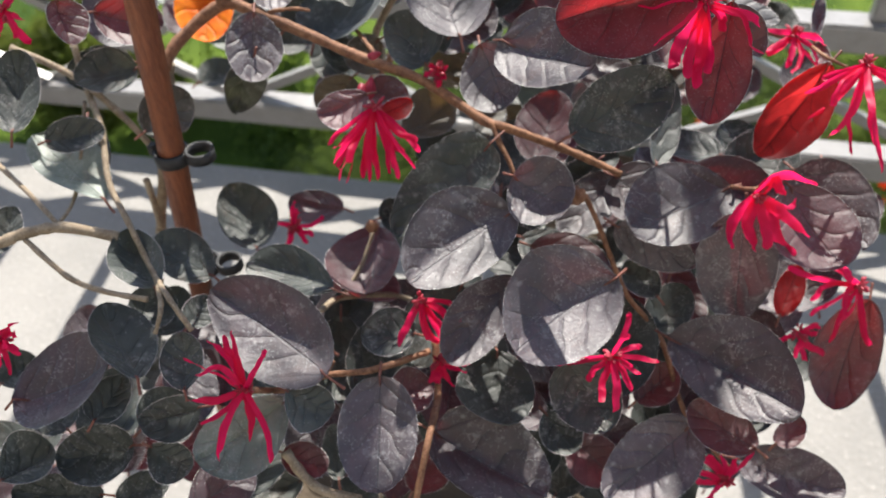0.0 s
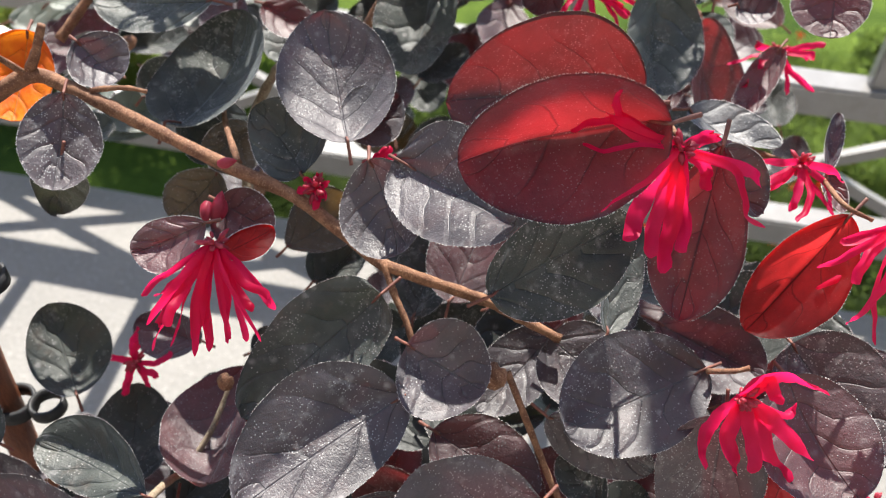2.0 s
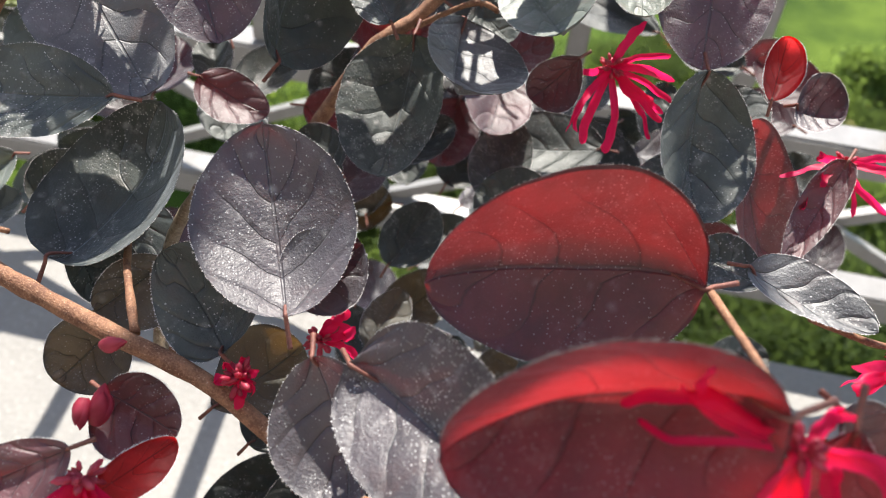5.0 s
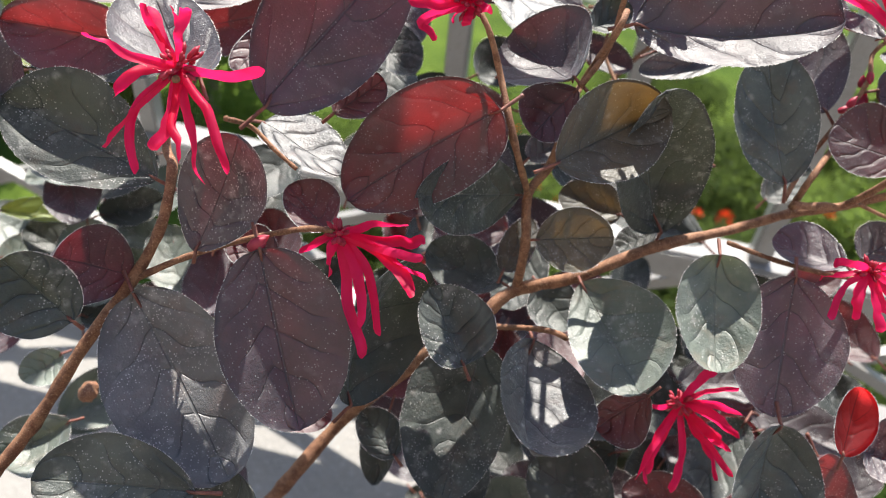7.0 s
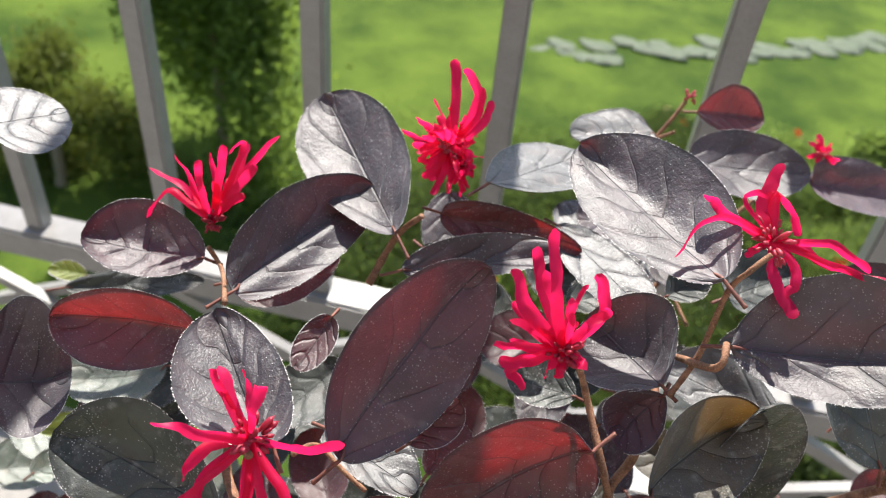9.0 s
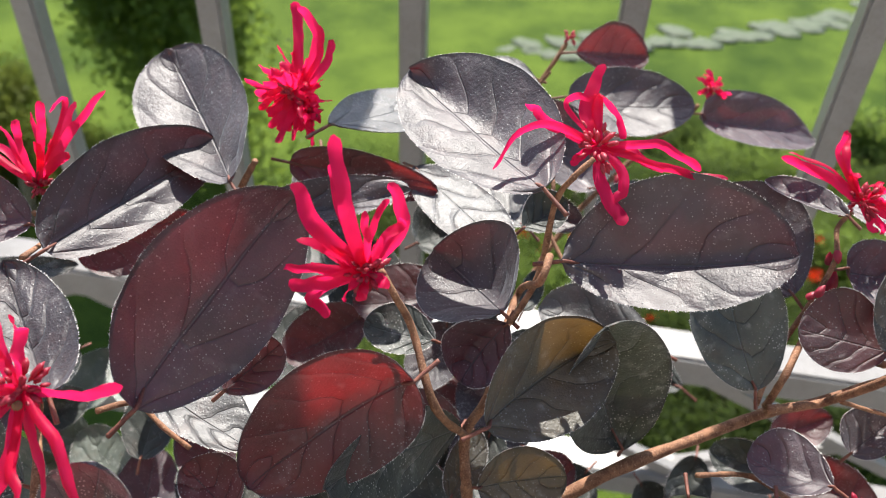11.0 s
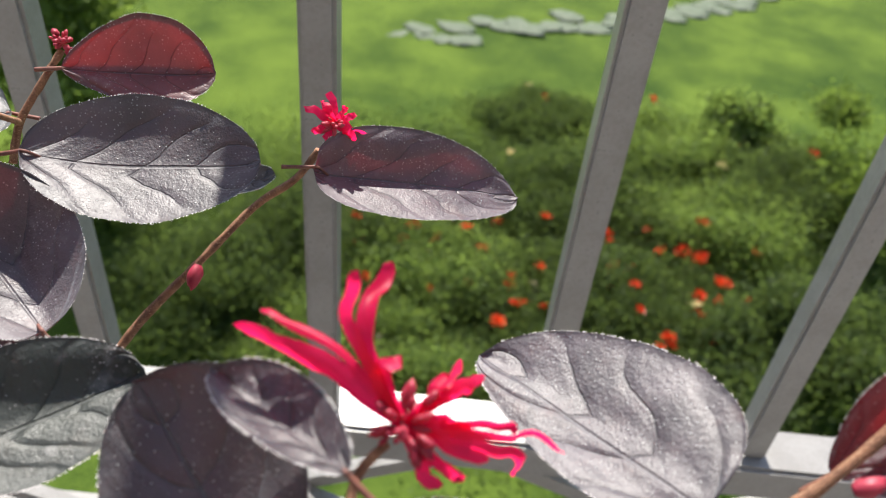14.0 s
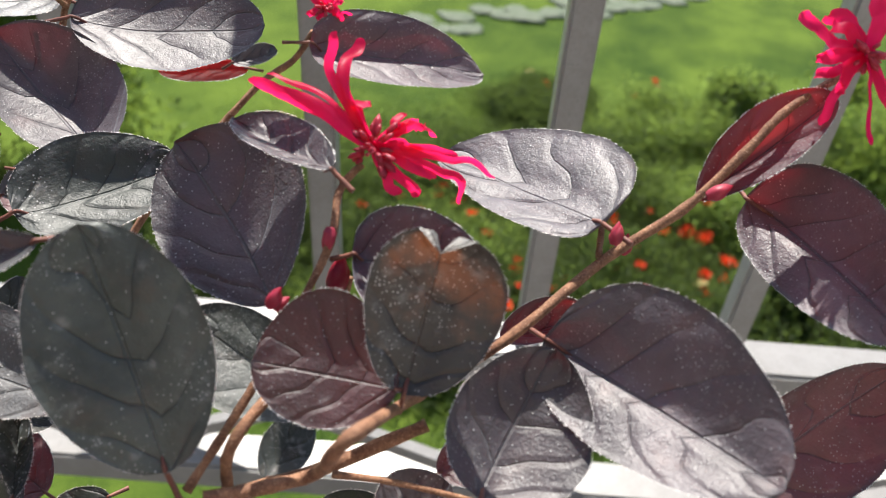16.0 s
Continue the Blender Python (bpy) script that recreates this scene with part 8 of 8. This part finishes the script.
petal(head, 0.0020, (0.02, -0.78, 0.63), (0.0052, -0.0006, -0.0020), (0.0100, -0.0008, -0.0044))
head = flower_head((0.0729, 0.2185, 0.3407))
petal(head, 0.0052, (0.12, -0.72, 0.68), (0.0062, 0.0021, 0.0075), (0.0161, -0.0007, 0.0070))
petal(head, 0.0052, (0.12, -0.72, 0.68), (-0.0054, -0.0041, -0.0078), (-0.0053, -0.0103, -0.0148))
petal(head, 0.0052, (0.12, -0.72, 0.68), (-0.0017, -0.0060, -0.0076), (0.0023, -0.0098, -0.0150))
petal(head, 0.0045, (0.12, -0.72, 0.68), (0.0049, -0.0013, -0.0043), (0.0092, -0.0057, -0.0127), (0.0146, -0.0077, -0.0162))
petal(head, 0.0052, (0.12, -0.72, 0.68), (0.0081, -0.0023, -0.0039), (0.0178, -0.0055, -0.0098))
petal(head, 0.0045, (0.12, -0.72, 0.68), (0.0037, 0.0014, 0.0049), (0.0073, -0.0016, 0.0027))
petal(head, 0.0045, (0.12, -0.72, 0.68), (0.0029, -0.0049, -0.0057), (0.0056, -0.0102, -0.0129))
petal(head, 0.0030, (0.12, -0.72, 0.68), (0.0105, 0.0007, -0.0036), (0.0125, 0.0032, -0.0026))
flower((0.1017, 0.2516, 0.3704), (0.03, -0.69, -0.72), (0.16, -0.71, 0.69), 0.0265, 80, 13, 0.80)
flower((0.1162, 0.2244, 0.3014), (-0.86, -0.45, -0.26), (0.16, -0.71, 0.69), 0.0205, 70, 9, 0.73)
flower((0.0338, 0.1705, 0.3110), (0.77, -0.34, -0.53), (0.16, -0.71, 0.69), 0.0147, 150, 10, 0.33)
flower((-0.0282, 0.1794, 0.3156), (0.62, -0.47, -0.63), (0.16, -0.71, 0.69), 0.0182, 60, 7, 0.47)
flower((-0.0200, 0.1669, 0.3010), (0.54, -0.52, -0.66), (0.16, -0.71, 0.69), 0.0100, 70, 5, 0.61)
flower((0.0776, 0.1662, 0.2594), (-0.68, 0.43, 0.60), (0.16, -0.71, 0.69), 0.0153, 90, 8, 0.62)
flower((-0.1464, 0.1334, 0.3256), (0.77, -0.34, -0.53), (0.16, -0.71, 0.69), 0.0126, 110, 8, 0.57)
flower((-0.1583, 0.2023, 0.3946), (0.77, -0.34, -0.53), (0.16, -0.71, 0.69), 0.0127, 120, 8, 0.57)
flower((-0.0920, 0.2292, 0.2939), (0.83, 0.48, 0.30), (0.16, -0.71, 0.69), 0.0124, 150, 7, 0.20)
flower((0.0831, 0.2745, 0.3673), (-0.05, -0.70, -0.71), (0.16, -0.71, 0.69), 0.0173, 100, 8, 0.68)
flower((0.0980, 0.2091, 0.2900), (0.54, -0.52, -0.66), (0.16, -0.71, 0.69), 0.0117, 120, 6, 0.37)
flower((0.0573, 0.3719, 0.4118), (0.22, -0.64, -0.74), (0.11, -0.73, 0.67), 0.0161, 120, 10, 0.50)
flower((0.0405, 0.5410, 0.4204), (-0.11, 0.62, 0.77), (0.02, -0.78, 0.63), 0.0073, 150, 9, 0.40)
flower((0.1417, 0.4597, 0.4551), (-0.97, -0.16, -0.18), (0.00, -0.77, 0.64), 0.0126, 140, 12, 0.43)
flower((0.0876, 0.3513, 0.3573), (0.20, -0.66, -0.73), (0.10, -0.72, 0.68), 0.0165, 120, 10, 0.55)
flower((-0.0236, 0.2576, 0.3592), (0.78, 0.48, 0.39), (0.10, -0.72, 0.68), 0.0093, 40, 5, 0.79)
flower((-0.0345, 0.2444, 0.3600), (0.00, 0.00, 0.00), (0.15, -0.71, 0.69), 0.0051, 170, 6, 0.00)
flower((-0.0850, 0.4470, 0.4520), (0.10, 0.30, 0.90), (0.12, -0.76, 0.64), 0.0105, 170, 16, 0.40)
flower((-0.0800, 0.4455, 0.4470), (0.60, -0.50, 0.40), (0.12, -0.76, 0.64), 0.0090, 170, 14, 0.40)
bud((0.1049, 0.4423, 0.4261), (0.20, 0.47, 0.86), 0.0040)
bud((0.0584, 0.4347, 0.4264), (0.06, 0.48, 0.88), 0.0035)
bud((0.0521, 0.4239, 0.4235), (0.78, 0.22, 0.58), 0.0030)
bud((0.1189, 0.4461, 0.4346), (0.90, 0.12, 0.43), 0.0044)
flower_head((-0.0128, 0.5325, 0.4376), 0.85, 1.3)
bud((0.1080, 0.4470, 0.4203), (0.27, 0.46, 0.85), 0.0039)
bud((0.0124, 0.5220, 0.3911), (-0.17, -0.76, -0.63), 0.0061)
bud((0.0591, 0.4345, 0.4315), (0.01, -0.77, -0.64), 0.0035)
bud((0.0523, 0.4202, 0.4274), (0.56, 0.35, 0.75), 0.0036)
bud((-0.0579, 0.2414, 0.3654), (0.96, 0.11, 0.24), 0.0049)
bud((-0.0589, 0.2347, 0.3586), (0.08, -0.81, -0.58), 0.0055)
bud((-0.0569, 0.2328, 0.3543), (0.20, 0.56, 0.80), 0.0077)
bud((-0.0789, 0.3266, 0.4185), (0.78, 0.35, 0.52), 0.0053)
bud((0.0596, 0.4322, 0.4198), (0.26, 0.53, 0.81), 0.0065)
capsule((0.0159, 0.2147, 0.3322), (0.32, 0.56, 0.76), 0.0067)
capsule((-0.0560, 0.2167, 0.3069), (0.20, 0.56, 0.80), 0.0050)
capsule((-0.1410, 0.3335, 0.3359), (0.83, 0.31, 0.47), 0.0066)
capsule((-0.0698, 0.2295, 0.2840), (0.24, 0.55, 0.80), 0.0053)

# the cane and its clips
cane = tagged(new("plant_cane"), "reddish brown stained wooden plant cane pushed into the pot", "plant support")
TIE = Vector((-0.126, 0.2152, 0.335))
LEAN = Vector((0.095, 0.0, 1.0)).normalized()
foot = TIE + LEAN * ((0.115 - TIE.z) / LEAN.z)
cane.location = foot
v, f = tube([(0, 0, 0), LEAN * 0.12, LEAN * 0.24, LEAN * 0.36, LEAN * 0.5], [0.0052, 0.005, 0.0046, 0.0045, 0.0042], 12, 0.06, 77)
part("stick", mesh_from("stick", v, f, [CANE]), cane)


def ring_mesh(name, r, h, thick, mat, axis):
    verts, faces = [], []
    n = 28
    for k in range(n):
        a = 6.283185 * k / n
        for rr, z in ((r, -h), (r + thick, -h * 0.9), (r + thick, h * 0.9), (r, h)):
            verts.append((rr * math.cos(a), rr * math.sin(a), z))
    for k in range(n):
        for q in range(4):
            faces.append((k * 4 + q, ((k + 1) % n) * 4 + q, ((k + 1) % n) * 4 + (q + 1) % 4, k * 4 + (q + 1) % 4))
    return mesh_from(name, verts, faces, [mat])


def clip(at, name="plant_clip"):
    ob = tagged(new(name), "black plastic plant clip ring round the cane", "plant clip", group="clips on the cane")
    ob.location = at
    part("band", ring_mesh("band", 0.0052, 0.0026, 0.0012, RUBBER, None), ob)
    loop = part("loop", ring_mesh("loop", 0.0042, 0.0022, 0.0011, RUBBER, None), ob)
    loop.location = (0.0105, 0.001, 0.0012)
    ear = part("catch", box_mesh("catch", (-0.009, -0.002, -0.0018), (-0.0055, 0.002, 0.0026), RUBBER, 0.0006), ob)
    ear.location = (0, 0.001, 0.001)
    return ob


clip(TIE)
clip(TIE - LEAN * 0.055 + Vector((0.004, 0, 0)))
